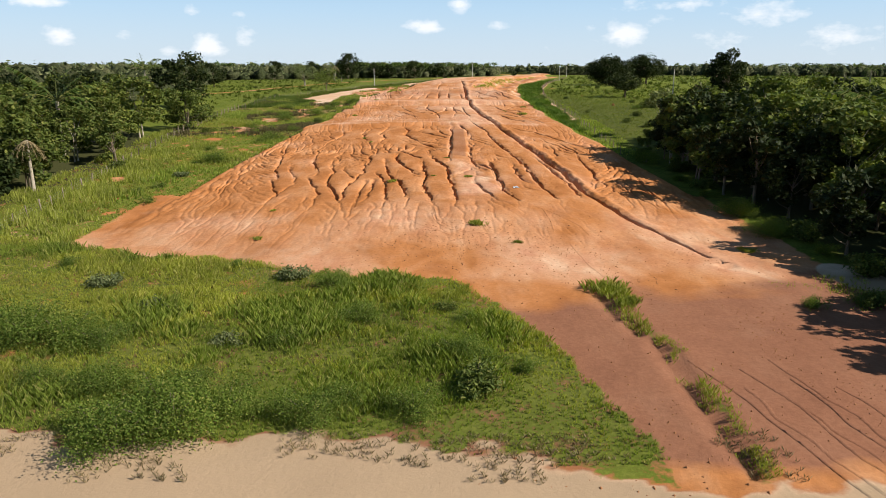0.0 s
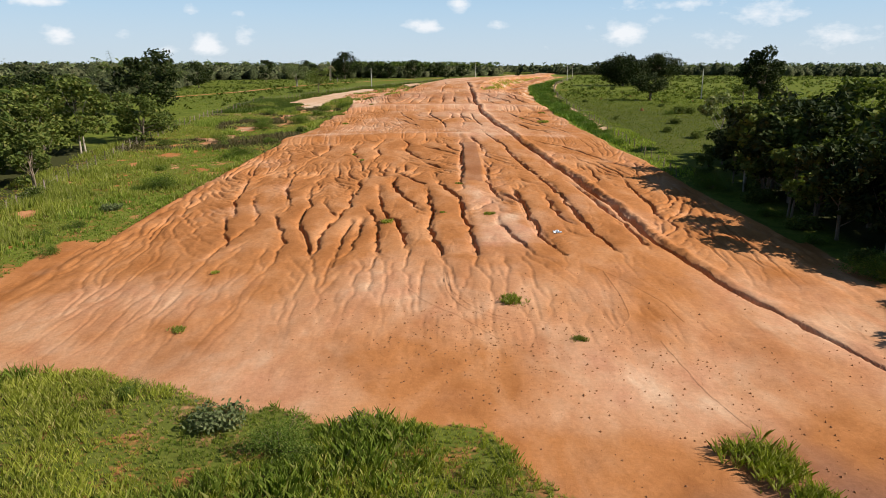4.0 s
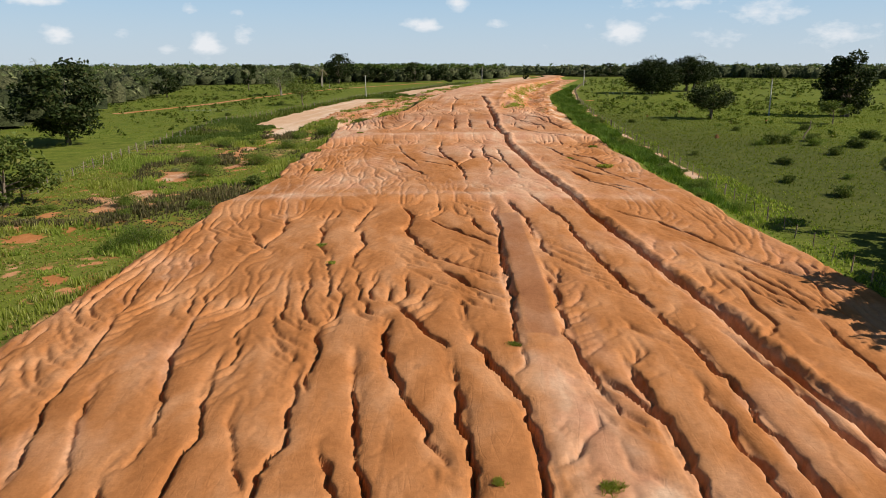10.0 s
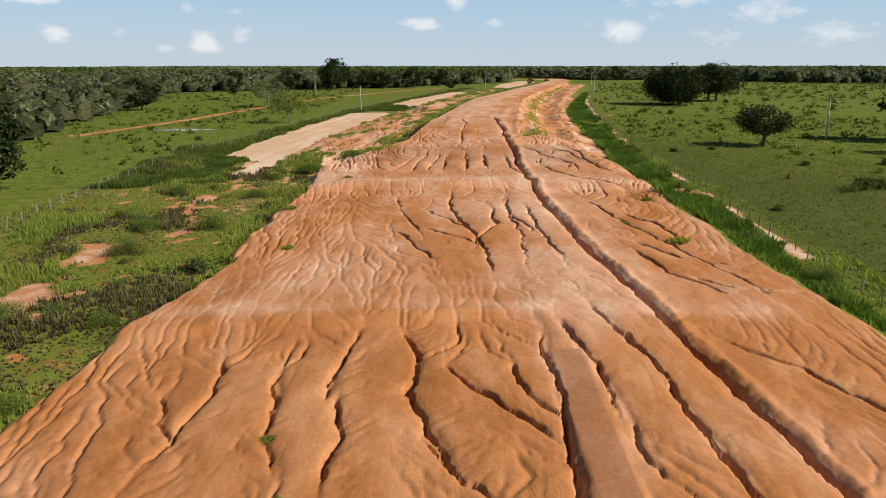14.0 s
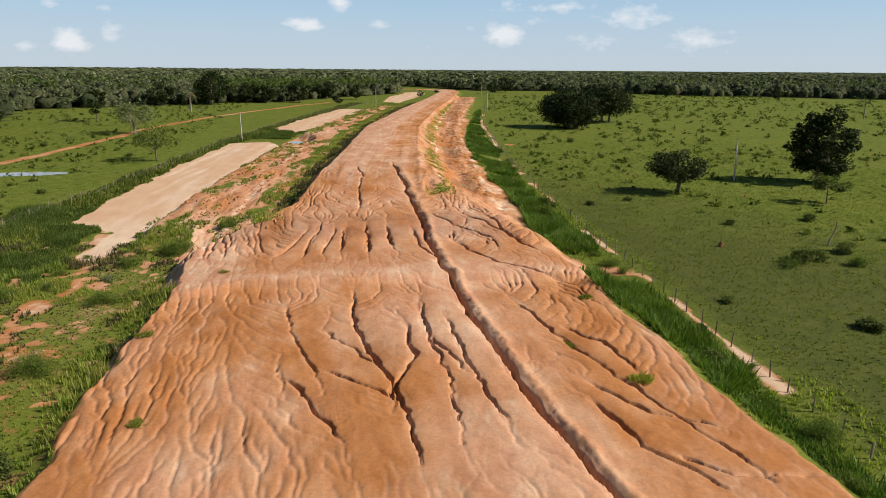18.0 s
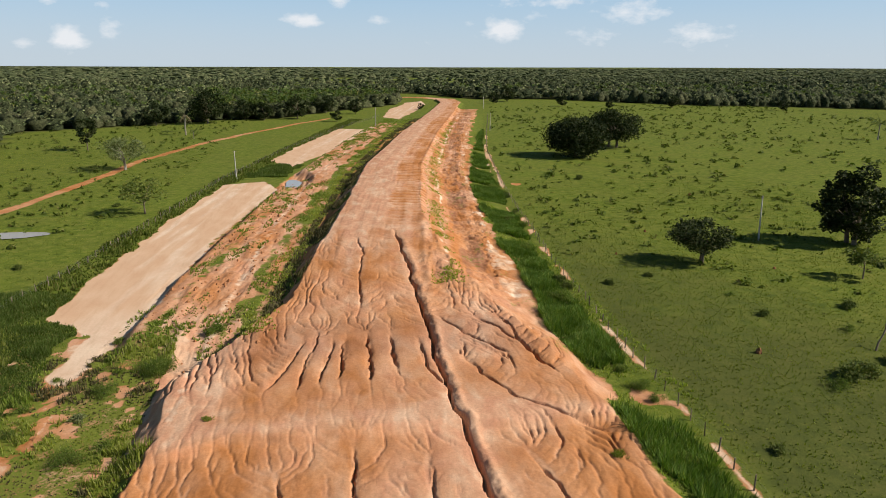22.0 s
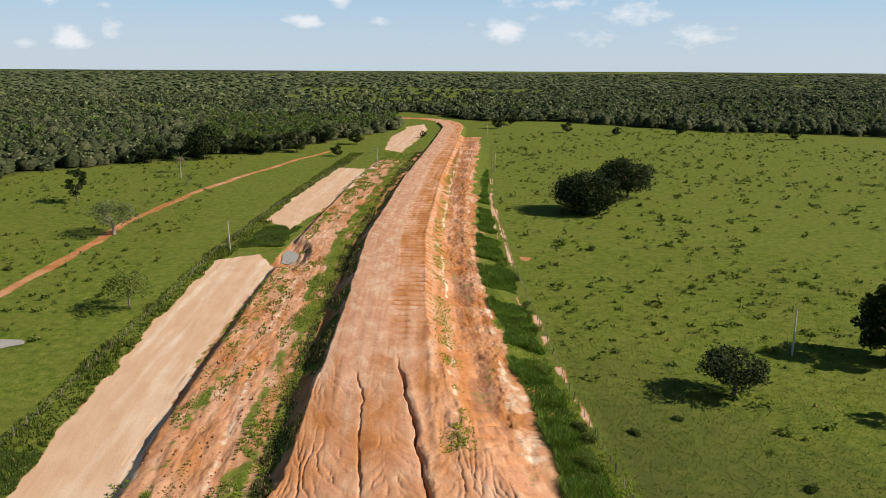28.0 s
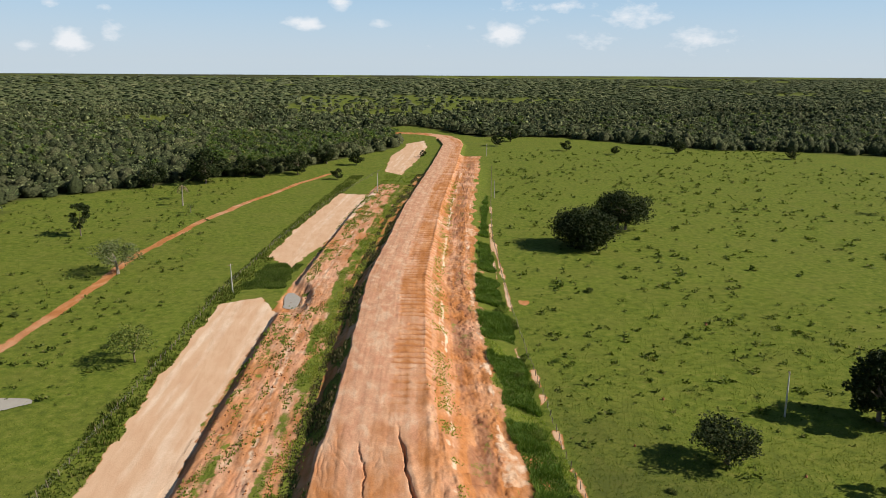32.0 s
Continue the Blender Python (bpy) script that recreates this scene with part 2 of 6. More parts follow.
    run = ramp(nt, mathn(nt, "ABSOLUTE", mathn(nt, "SUBTRACT", run, 0.5), 0.0), (0.0, 0.0), (0.025, 1.0))
    where = ramp(nt, attr(nt, "worn"), (0.1, 0.0), (0.6, 0.18))
    h = mathn(nt, "ADD", h, mathn(nt, "MULTIPLY", run, where))
    crumb = noise_fac(nt, 8.5, 5, 0.7)
    h = mathn(nt, "ADD", h, mathn(nt, "MULTIPLY", crumb, 0.4))
    bumped(nt, b, h, 0.5, 0.07)
    return m


def leaf_material(name, dark, light, dry=(0.2, 0.19, 0.06), trans=0.28):
    """Foliage: leaves differ one from another, thin enough to let some light through."""
    m, nt, b = nodes_of(name, 0.62)
    b.inputs["Specular IOR Level"].default_value = 0.12
    g = nt.nodes.new("ShaderNodeNewGeometry")
    o = nt.nodes.new("ShaderNodeObjectInfo")
    col = ramp(nt, g.outputs["Random Per Island"], (0.0, dark), (0.75, light), (1.0, dry))
    clump = noise_fac(nt, 0.22, 4)
    col = mixed(nt, 0.6, col, ramp(nt, clump, (0.3, (0.55, 0.6, 0.5)), (0.7, (1.3, 1.25, 1.1))), "MULTIPLY")
    col = mixed(nt, 0.5, col, ramp(nt, o.outputs["Random"], (0.0, (0.65, 0.7, 0.7)), (1.0, (1.25, 1.2, 1.1))), "MULTIPLY")
    nt.links.new(col, b.inputs["Base Color"])
    t = nt.nodes.new("ShaderNodeBsdfTranslucent")
    nt.links.new(mixed(nt, 1.0, col, (1.1, 1.2, 0.5), "MULTIPLY"), t.inputs["Color"])
    mx = nt.nodes.new("ShaderNodeMixShader")
    mx.inputs[0].default_value = trans
    out = nt.nodes["Material Output"]
    nt.links.new(b.outputs[0], mx.inputs[1])
    nt.links.new(t.outputs[0], mx.inputs[2])
    nt.links.new(mx.outputs[0], out.inputs["Surface"])
    return m


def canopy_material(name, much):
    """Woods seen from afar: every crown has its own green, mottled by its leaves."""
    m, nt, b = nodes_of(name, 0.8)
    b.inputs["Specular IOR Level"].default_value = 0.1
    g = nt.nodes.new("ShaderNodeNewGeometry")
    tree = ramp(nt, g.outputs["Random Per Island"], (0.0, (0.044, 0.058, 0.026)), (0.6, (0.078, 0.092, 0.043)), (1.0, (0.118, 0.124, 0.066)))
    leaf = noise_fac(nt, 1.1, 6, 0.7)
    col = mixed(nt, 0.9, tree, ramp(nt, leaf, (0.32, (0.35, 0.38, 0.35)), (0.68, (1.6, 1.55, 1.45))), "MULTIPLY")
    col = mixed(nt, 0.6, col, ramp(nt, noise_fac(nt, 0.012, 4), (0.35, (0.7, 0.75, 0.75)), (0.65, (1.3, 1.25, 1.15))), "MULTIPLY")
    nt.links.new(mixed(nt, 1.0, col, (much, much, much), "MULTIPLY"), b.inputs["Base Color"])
    bumped(nt, b, leaf, 1.0, 1.2)
    return m


def rough_material(name, c1, c2, scale=6.0, rough=0.85, bump=0.4, dist=0.02):
    m, nt, b = nodes_of(name, rough)
    tc = nt.nodes.new("ShaderNodeTexCoord")
    f = noise_fac(nt, scale, 6, 0.65, tc.outputs["Object"])
    o = nt.nodes.new("ShaderNodeObjectInfo")
    col = mixed(nt, ramp(nt, f, (0.3, 0.0), (0.7, 1.0)), c1, c2)
    col = mixed(nt, 0.6, col, ramp(nt, o.outputs["Random"], (0.0, (0.6, 0.6, 0.6)), (1.0, (1.25, 1.2, 1.15))), "MULTIPLY")
    nt.links.new(col, b.inputs["Base Color"])
    bumped(nt, b, f, bump, dist)
    return m


SOIL = soil_material()
BARK = rough_material("bark", (0.10, 0.075, 0.052), (0.26, 0.21, 0.16), 9)
PALE_BARK = rough_material("pale_bark", (0.22, 0.19, 0.15), (0.42, 0.38, 0.32), 7)
LEAF = leaf_material("broad_leaves", (0.062, 0.092, 0.022), (0.158, 0.195, 0.050))
LEAF_DARK = leaf_material("dark_glossy_leaves", (0.014, 0.025, 0.008), (0.036, 0.052, 0.015), (0.07, 0.07, 0.028), 0.15)
LEAF_SHRUB = leaf_material("shrub_leaves", (0.075, 0.125, 0.020), (0.170, 0.235, 0.046), (0.28, 0.29, 0.09), 0.42)
LEAF_GREY = leaf_material("grey_green_leaves", (0.11, 0.135, 0.055), (0.21, 0.24, 0.115), (0.26, 0.26, 0.14), 0.3)
GRASS = leaf_material("tall_grass_blades", (0.25, 0.285, 0.045), (0.42, 0.44, 0.10), (0.52, 0.47, 0.22), 0.5)
GRASS_LUSH = leaf_material("lush_grass_blades", (0.150, 0.215, 0.034), (0.290, 0.355, 0.072), (0.42, 0.40, 0.16), 0.48)
ROADSIDE = leaf_material("roadside_grass_blades", (0.155, 0.225, 0.034), (0.300, 0.375, 0.075), (0.44, 0.42, 0.16), 0.48)
REED = leaf_material("reed_blades", (0.070, 0.115, 0.020), (0.140, 0.195, 0.042), (0.24, 0.24, 0.09), 0.4)
RANK_GREEN = leaf_material("rank_verge_grass", (0.058, 0.116, 0.018), (0.130, 0.212, 0.038), (0.22, 0.26, 0.07), 0.4)
PASTURE_BLADE = leaf_material("grazed_grass_blades", (0.110, 0.150, 0.022), (0.225, 0.260, 0.050), (0.30, 0.29, 0.09), 0.42)
WEED = leaf_material("pasture_weeds", (0.050, 0.080, 0.012), (0.120, 0.155, 0.028), (0.2, 0.18, 0.07), 0.3)
SLOPE_WEED = leaf_material("brown_slope_weeds", (0.055, 0.046, 0.030), (0.13, 0.12, 0.055), (0.22, 0.16, 0.10), 0.25)
PALM = leaf_material("palm_fronds", (0.04, 0.075, 0.015), (0.10, 0.15, 0.035), (0.2, 0.19, 0.07), 0.25)
DRY = leaf_material("dry_fronds", (0.20, 0.15, 0.09), (0.34, 0.27, 0.17), (0.4, 0.33, 0.22), 0.2)
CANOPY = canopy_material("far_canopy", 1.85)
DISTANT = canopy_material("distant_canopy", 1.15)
# darkened canopy copy: paints the shade inside crowns, behind the leaf sprays
INNER_SHADE = canopy_material("shaded_inner_canopy", 0.8)
POST = rough_material("weathered_fence_wood", (0.15, 0.115, 0.085), (0.34, 0.28, 0.21), 14)
CONCRETE = rough_material("grey_concrete", (0.36, 0.35, 0.33), (0.52, 0.51, 0.48), 5, 0.8, 0.2)
WIRE = rough_material("galvanised_wire", (0.20, 0.20, 0.20), (0.34, 0.33, 0.31), 12, 0.5, 0.05)
CERAMIC = rough_material("brown_insulator", (0.10, 0.06, 0.04), (0.2, 0.13, 0.09), 8, 0.3, 0.05)
TERMITE = rough_material("termite_mound_clay", (0.20, 0.085, 0.035), (0.38, 0.18, 0.085), 5, 0.95, 0.8, 0.05)


def water_material():
    m, nt, b = nodes_of("still_muddy_water", 0.04)
    f = noise_fac(nt, 1.2, 4)
    nt.links.new(mixed(nt, f, (0.36, 0.32, 0.27), (0.46, 0.42, 0.36)), b.inputs["Base Color"])
    b.inputs["Specular IOR Level"].default_value = 0.5
    bumped(nt, b, noise_fac(nt, 6.0, 2), 0.06, 0.02)
    return m


WATER = water_material()

# ---- the lie of the land ----
def lerp(y, ys, vs):
    return np.interp(y, ys, vs)


def smooth(a, lo, hi):
    t = np.clip((a - lo) / (hi - lo), 0, 1)
    return t * t * (3 - 2 * t)


TABLES = {}


def value_noise(x, y, scale, seed):
    """Smooth random field over the plan, about 0 to 1."""
    if seed not in TABLES:
        TABLES[seed] = np.random.RandomState(seed).rand(65536)
    g = TABLES[seed]
    u, v = np.asarray(x) / scale, np.asarray(y) / scale
    fu, fv = np.floor(u), np.floor(v)
    a, b = u - fu, v - fv
    a, b = a * a * (3 - 2 * a), b * b * (3 - 2 * b)
    i, j = fu.astype(np.int32) & 255, fv.astype(np.int32) & 255
    i0, i1, j1 = i << 8, ((i + 1) & 255) << 8, (j + 1) & 255
    lo = g.take(i0 + j)
    lo = lo + (g.take(i1 + j) - lo) * a
    hi = g.take(i0 + j1)
    hi = hi + (g.take(i1 + j1) - hi) * a
    return lo + (hi - lo) * b


def fractal(x, y, scale, seed, octaves=4, gain=0.5):
    s, amp, tot = 0.0, 1.0, 0.0
    for k in range(octaves):
        s = s + amp * value_noise(x + 17.3 * k, y - 9.1 * k, scale / 2 ** k, seed + k)
        tot += amp
        amp *= gain
    return s / tot


def to_line(x, y, pts, wiggle=0.0, wl=4.0, seed=5):
    """Distance to a bent line, signed (plus: on its right as it runs), and the share of its length."""
    if wiggle:
        x = x + wiggle * (fractal(x, y, wl, seed, 3) - 0.5) * 2
    best = np.full(np.shape(x), 1e9)
    side, along = np.zeros(np.shape(x)), np.zeros(np.shape(x))
    n = len(pts) - 1
    for k in range(n):
        (ax, ay), (bx, by) = pts[k], pts[k + 1]
        dx, dy = bx - ax, by - ay
        L2 = dx * dx + dy * dy
        s = np.clip(((x - ax) * dx + (y - ay) * dy) / L2, 0, 1)
        d = np.hypot(x - ax - s * dx, y - ay - s * dy)
        near = d < best
        best = np.where(near, d, best)
        side = np.where(near, np.sign((x - ax) * dy - (y - ay) * dx), side)
        along = np.where(near, (k + s) / n, along)
    return best, side, along


def centre(y):
    return lerp(y, [0, 150, 200, 217, 238, 271, 338, 449, 580, 705, 760], [-2, -2, -1, -0.5, 1.5, 5.6, 14.5, 36.7, 67, 95, 99])


def crown_z(y):
    return lerp(y, [52, 62, 72, 90, 112, 138, 143, 165, 182, 187, 197, 207, 230, 246, 290, 340, 450, 600, 760],
                [-3.6, -2.8, -1.9, -0.8, 0.5, 2.0, 2.6, 3.5, 4.1, 4.75, 5.1, 6.4, 7.9, 8.5, 8.7, 8.1, 6.6, 5.2, 4.6])


def edge_left(y):
    return lerp(y, [40, 70, 87, 106, 128, 140, 156, 166, 185, 200, 206, 217, 238, 271, 338, 449, 580, 705, 760],
                [-36, -35, -33, -31.5, -29.2, -27.2, -24, -23.6, -22.6, -21.4, -17.5, -11.5, -7.6, -2.4, 6.3, 28.6, 59, 87, 91])


def edge_right(y):
    return lerp(y, [40, 60, 91, 105, 128, 145, 156, 170, 187, 205, 220, 238, 271, 338, 449, 580, 705, 760],
                [34, 33, 31.4, 29.7, 27.4, 25, 23.3, 22.6, 21.6, 19, 15.5, 13, 13.6, 22.9, 44.9, 75, 103, 107])


ROAD_BEND = [(95, 705), (101, 745), (100, 785), (84, 812), (48, 826), (0, 832)]
MAIN_GULLY = [(6.0, 252), (6.3, 240), (6.3, 191), (8.1, 162), (10.7, 142), (12.5, 128), (15.1, 112.5), (16.8, 100),
              (18.0, 85), (20, 76), (24, 65), (25.6, 57)]
PINK_STRIP = [(3.0, 138), (2.9, 130), (2.8, 120), (2.5, 109)]
FENCE_RIGHT = [(29.5, 118), (29.5, 150), (30, 167), (31.5, 210), (34, 246), (44, 322), (57, 400), (69, 455), (98, 580)]
FENCE_LEFT = [(-46, 66), (-49, 100), (-51, 130), (-53, 180), (-53, 222), (-48, 250), (-42.5, 289), (-35.5, 344), (-23.5, 404), (-1, 492), (28, 578)]
# gullies, from the nose of the embankment up the road: line, depth, half width
FLANK_GULLIES = [
    ([(-25.9, 114.4), (-24.4, 103), (-22.7, 95.9)], 0.5, 0.14),
    ([(-23.5, 95.7), (-21.6, 89.6)], 0.45, 0.14),
    ([(-16.5, 105.2), (-15.3, 98.5), (-15.5, 93.3), (-13.8, 87.1)], 0.7, 0.18),
    ([(-20.2, 113), (-19.7, 107.8), (-17.6, 98.8)], 0.4, 0.12),
    ([(-18.4, 95.7), (-16.5, 90)], 0.4, 0.12),
    ([(-20.2, 90.9), (-20.6, 86.8)], 0.45, 0.14),
    ([(-14.1, 100.6), (-12.2, 94.8)], 0.35, 0.12),
    ([(-22.7, 104.5), (-19.6, 93.2)], 0.35, 0.11),
]
NOSE_GULLIES = [
    ([(-11.7, 105.7), (-11, 98), (-12.5, 89.5), (-12.4, 86.7)], 0.6, 0.17),
    ([(-8.7, 107), (-7.3, 96.1), (-6.7, 93.6), (-5.7, 92.8), (-5, 88)], 0.8, 0.2),
    ([(-7.1, 112), (-6.9, 105.3), (-3.5, 96.3)], 0.85, 0.24),
    ([(-7, 114.9), (-3.5, 107.6)], 0.55, 0.18),
    ([(-11.5, 110.9), (-10.8, 102.8)], 0.4, 0.12),
    ([(-9.3, 98), (-7.7, 92.5), (-7.2, 86.5)], 0.55, 0.17),
    ([(-9.1, 93.4), (-9.1, 87.7)], 0.4, 0.12),
    ([(-10.2, 92.6), (-10.2, 87.8)], 0.4, 0.12),
    ([(-3.2, 106.8), (-2.4, 94.9), (-2.6, 90.8), (-2, 86.2)], 0.95, 0.3),
    ([(-2.2, 110.8), (0.6, 100.1), (1.3, 86.1)], 0.9, 0.27),
]
STRIP_SIDE_GULLIES = [
    ([(5, 104.6), (7.1, 100.2), (7.4, 88.7), (7.9, 86.2)], 0.8, 0.3),
    ([(6.8, 105.7), (7.1, 99.6)], 0.6, 0.22),
    ([(10.4, 114.1), (11.5, 109.6), (12.3, 93.1), (13.1, 87.6)], 0.8, 0.26),
    ([(14.3, 110.6), (15.1, 105.1), (15.3, 99), (16.8, 93), (16.7, 90)], 0.75, 0.24),
    ([(21, 113.4), (21.4, 100), (20.8, 96.9)], 0.6, 0.2),
    ([(10.2, 104.1), (10.3, 94.7), (11.4, 92)], 0.6, 0.2),
    ([(4.4, 118.2), (4.1, 109.2), (4.8, 101.9)], 0.4, 0.14),
    ([(3.9, 92), (4.9, 88)], 0.45, 0.16),
    ([(1.7, 142), (1.6, 131), (1.2, 123), (1.2, 116), (0.9, 108)], 0.75, 0.26),
]
MIDDLE_GULLIES = [
    ([(-7.7, 140.9), (-6.6, 137.8), (-7, 132.7), (-4.6, 125.1)], 0.55, 0.17),
    ([(-4.8, 136.2), (-2.9, 132.7), (0.9, 127.8)], 0.65, 0.18),
    ([(-0.8, 136.2), (-0.7, 133.4), (1.2, 129.6)], 0.5, 0.16),
    ([(-11.3, 132.2), (-10.5, 128.8), (-10.8, 123.6)], 0.45, 0.14),
    ([(-21.5, 133.7), (-20.1, 130), (-18.7, 127.8)], 0.35, 0.12),
    ([(-15, 136), (-14.4, 129.1), (-12.9, 124.9)], 0.35, 0.12),
    ([(-3.7, 184.9), (-4.1, 176.7), (-3.3, 170), (-0.9, 160.3), (-0.9, 152.1)], 0.7, 0.2),
    ([(-7, 174.1), (-2, 165.3)], 0.4, 0.13),
    ([(-10.4, 166.7), (-5.4, 155.4)], 0.4, 0.13),
    ([(5.2, 147), (8.1, 137.1), (8.5, 128.2), (9.2, 123.6), (9.9, 118.5), (10.4, 114.1)], 0.8, 0.26),
    ([(3, 142.5), (4.3, 136.2), (4.8, 129.6)], 0.5, 0.15),
    ([(12.7, 158.9), (13.9, 152.5), (17.2, 147.6)], 0.5, 0.17),
    ([(15.8, 151.3), (18.2, 148.9), (24.2, 148.4)], 0.5, 0.17),
    ([(-19.2, 138.5), (-18.5, 132.8), (-20, 124.6)], 0.35, 0.12),
    ([(-10.7, 142), (-11.9, 132.4)], 0.35, 0.12),
    ([(-6.2, 128.5), (-4.2, 124.5), (0.3, 120.5)], 0.5, 0.17),
    ([(-4, 122.2), (-1.7, 118.4), (0.6, 116)], 0.45, 0.16),
    ([(13, 140), (17, 136), (21, 128), (25, 121)], 0.45, 0.2),
]
UPPER_GULLIES = [
    ([(0.5, 175.1), (0.6, 167.7), (-1.8, 162.2), (-2, 159.5)], 0.6, 0.17),
    ([(-7, 166.1), (-1.1, 160.6)], 0.45, 0.14),
    ([(2, 171.5), (3.5, 168.4), (4.2, 164.8)], 0.4, 0.13),
    ([(-10.5, 167.6), (-9.8, 162.7)], 0.3, 0.11),
    ([(14.9, 172.4), (17.2, 168.8), (18.2, 163.2)], 0.5, 0.17),
    ([(13.1, 161.9), (16.4, 156.6), (20.2, 154.4)], 0.5, 0.17),
    ([(15.5, 210.2), (18.2, 197.9)], 0.5, 0.17),
    ([(2.6, 182), (2.2, 172), (2.9, 163), (2.2, 154)], 0.45, 0.14),
    ([(-10.5, 181), (-9.2, 172), (-7, 163)], 0.3, 0.12),
    ([(4.6, 176), (4.9, 166), (5.6, 156)], 0.4, 0.14),
    ([(12, 182), (14, 170), (17.5, 158), (20.5, 148)], 0.45, 0.2),
    ([(9.5, 200), (13, 190), (17.5, 186), (20.8, 184)], 0.45, 0.2),
]
CREST_GULLIES = [
    ([(-7, 207.2), (-9.5, 195)], 0.5, 0.16),
    ([(-5.3, 205.5), (-7.2, 196)], 0.45, 0.15),
    ([(-1.2, 206.3), (-1.5, 196.2)], 0.6, 0.2),
    ([(1.5, 206.1), (1.4, 198.3)], 0.5, 0.17),
    ([(4.7, 204.3), (5.1, 197.8), (6.8, 192.7)], 0.55, 0.18),
    ([(7.6, 210.1), (11, 205.2), (14.9, 200.7)], 0.55, 0.18),
    ([(-8.6, 206), (-10.9, 198.9), (-12.5, 195.6)], 0.4, 0.14),
    ([(-4, 205.2), (-4.8, 196.8)], 0.5, 0.16),
    ([(12.7, 209.6), (16.9, 203.3), (19.3, 195.3)], 0.5, 0.17),
    ([(-0.8, 246), (-0.2, 238), (-1.2, 226), (-1.6, 214)], 0.4, 0.18),
]


def run_out(pts):
    """A gully that reaches the toe goes on a little way on to the fan."""
    (ax, ay), (bx, by) = pts[-2:]
    far = 4.5 / max(0.1, math.hypot(bx - ax, by - ay))
    return pts + [(bx + (bx - ax) * far, by + (by - ay) * far)] if by < 90.5 else pts


GULLIES = [(run_out(pts), deep, half) for pts, deep, half in FLANK_GULLIES + NOSE_GULLIES + STRIP_SIDE_GULLIES + MIDDLE_GULLIES + UPPER_GULLIES + CREST_GULLIES]
FRONT_DITCH = [(12.5, 54.6), (12.5, 47), (13.9, 41.5), (13.9, 36), (13.8, 31), (13.7, 27.5)]
SANDS = [[(-44.5, 226), (-46, 250), (-48, 290), (-48.5, 332), (-38, 338), (-31, 322), (-32.5, 296), (-32.5, 270), (-31.5, 250), (-29.5, 223), (-32.5, 214), (-34.2, 203), (-37.0, 206), (-36.2, 218)],
         [(-49, 381), (-49, 420), (-47, 499), (-27, 494), (-29, 434), (-33, 398), (-37, 367)],
         [(-36, 572), (-42, 647), (-37, 726), (-21, 746), (-20, 645), (-23, 556)]]
SILTED = [[(1.4, 106.5), (3.7, 104), (6, 96), (7, 89), (6.5, 84), (2, 84), (1.6, 92.5)], [(-18.5, 169), (-11, 165), (-6, 158), (-9, 152), (-17.6, 153)]]
TRACK = [(-90, 262), (-79.2, 310), (-76, 329), (-72.5, 353), (-70.3, 388), (-57, 438), (-41, 484), (-21, 531), (-4, 566)]
PONDS = [(-71.5, 279, 10.0, 4.2), (-15.4, 334, 2.6, 9.5)]
LEFT_RUT = [(-37.2, 226), (-36.3, 211), (-35.4, 199), (-35.5, 188), (-33.8, 178.5), (-31.3, 173), (-32.7, 168), (-38.5, 164), (-38.5, 154), (-40, 143)]


def inside(x, y, poly):
    """Signed distance into a closed outline: plus within."""
    d, _, _ = to_line(x, y, poly + poly[:1])
    hit = np.zeros(np.shape(x), bool)
    for (ax, ay), (bx, by) in zip(poly, poly[1:] + poly[:1]):
        if ay == by:
            continue
        cross = ((ay > y) != (by > y)) & (x < (bx - ax) * (y - ay) / (by - ay) + ax)
        hit ^= cross
    return np.where(hit, d, -d)


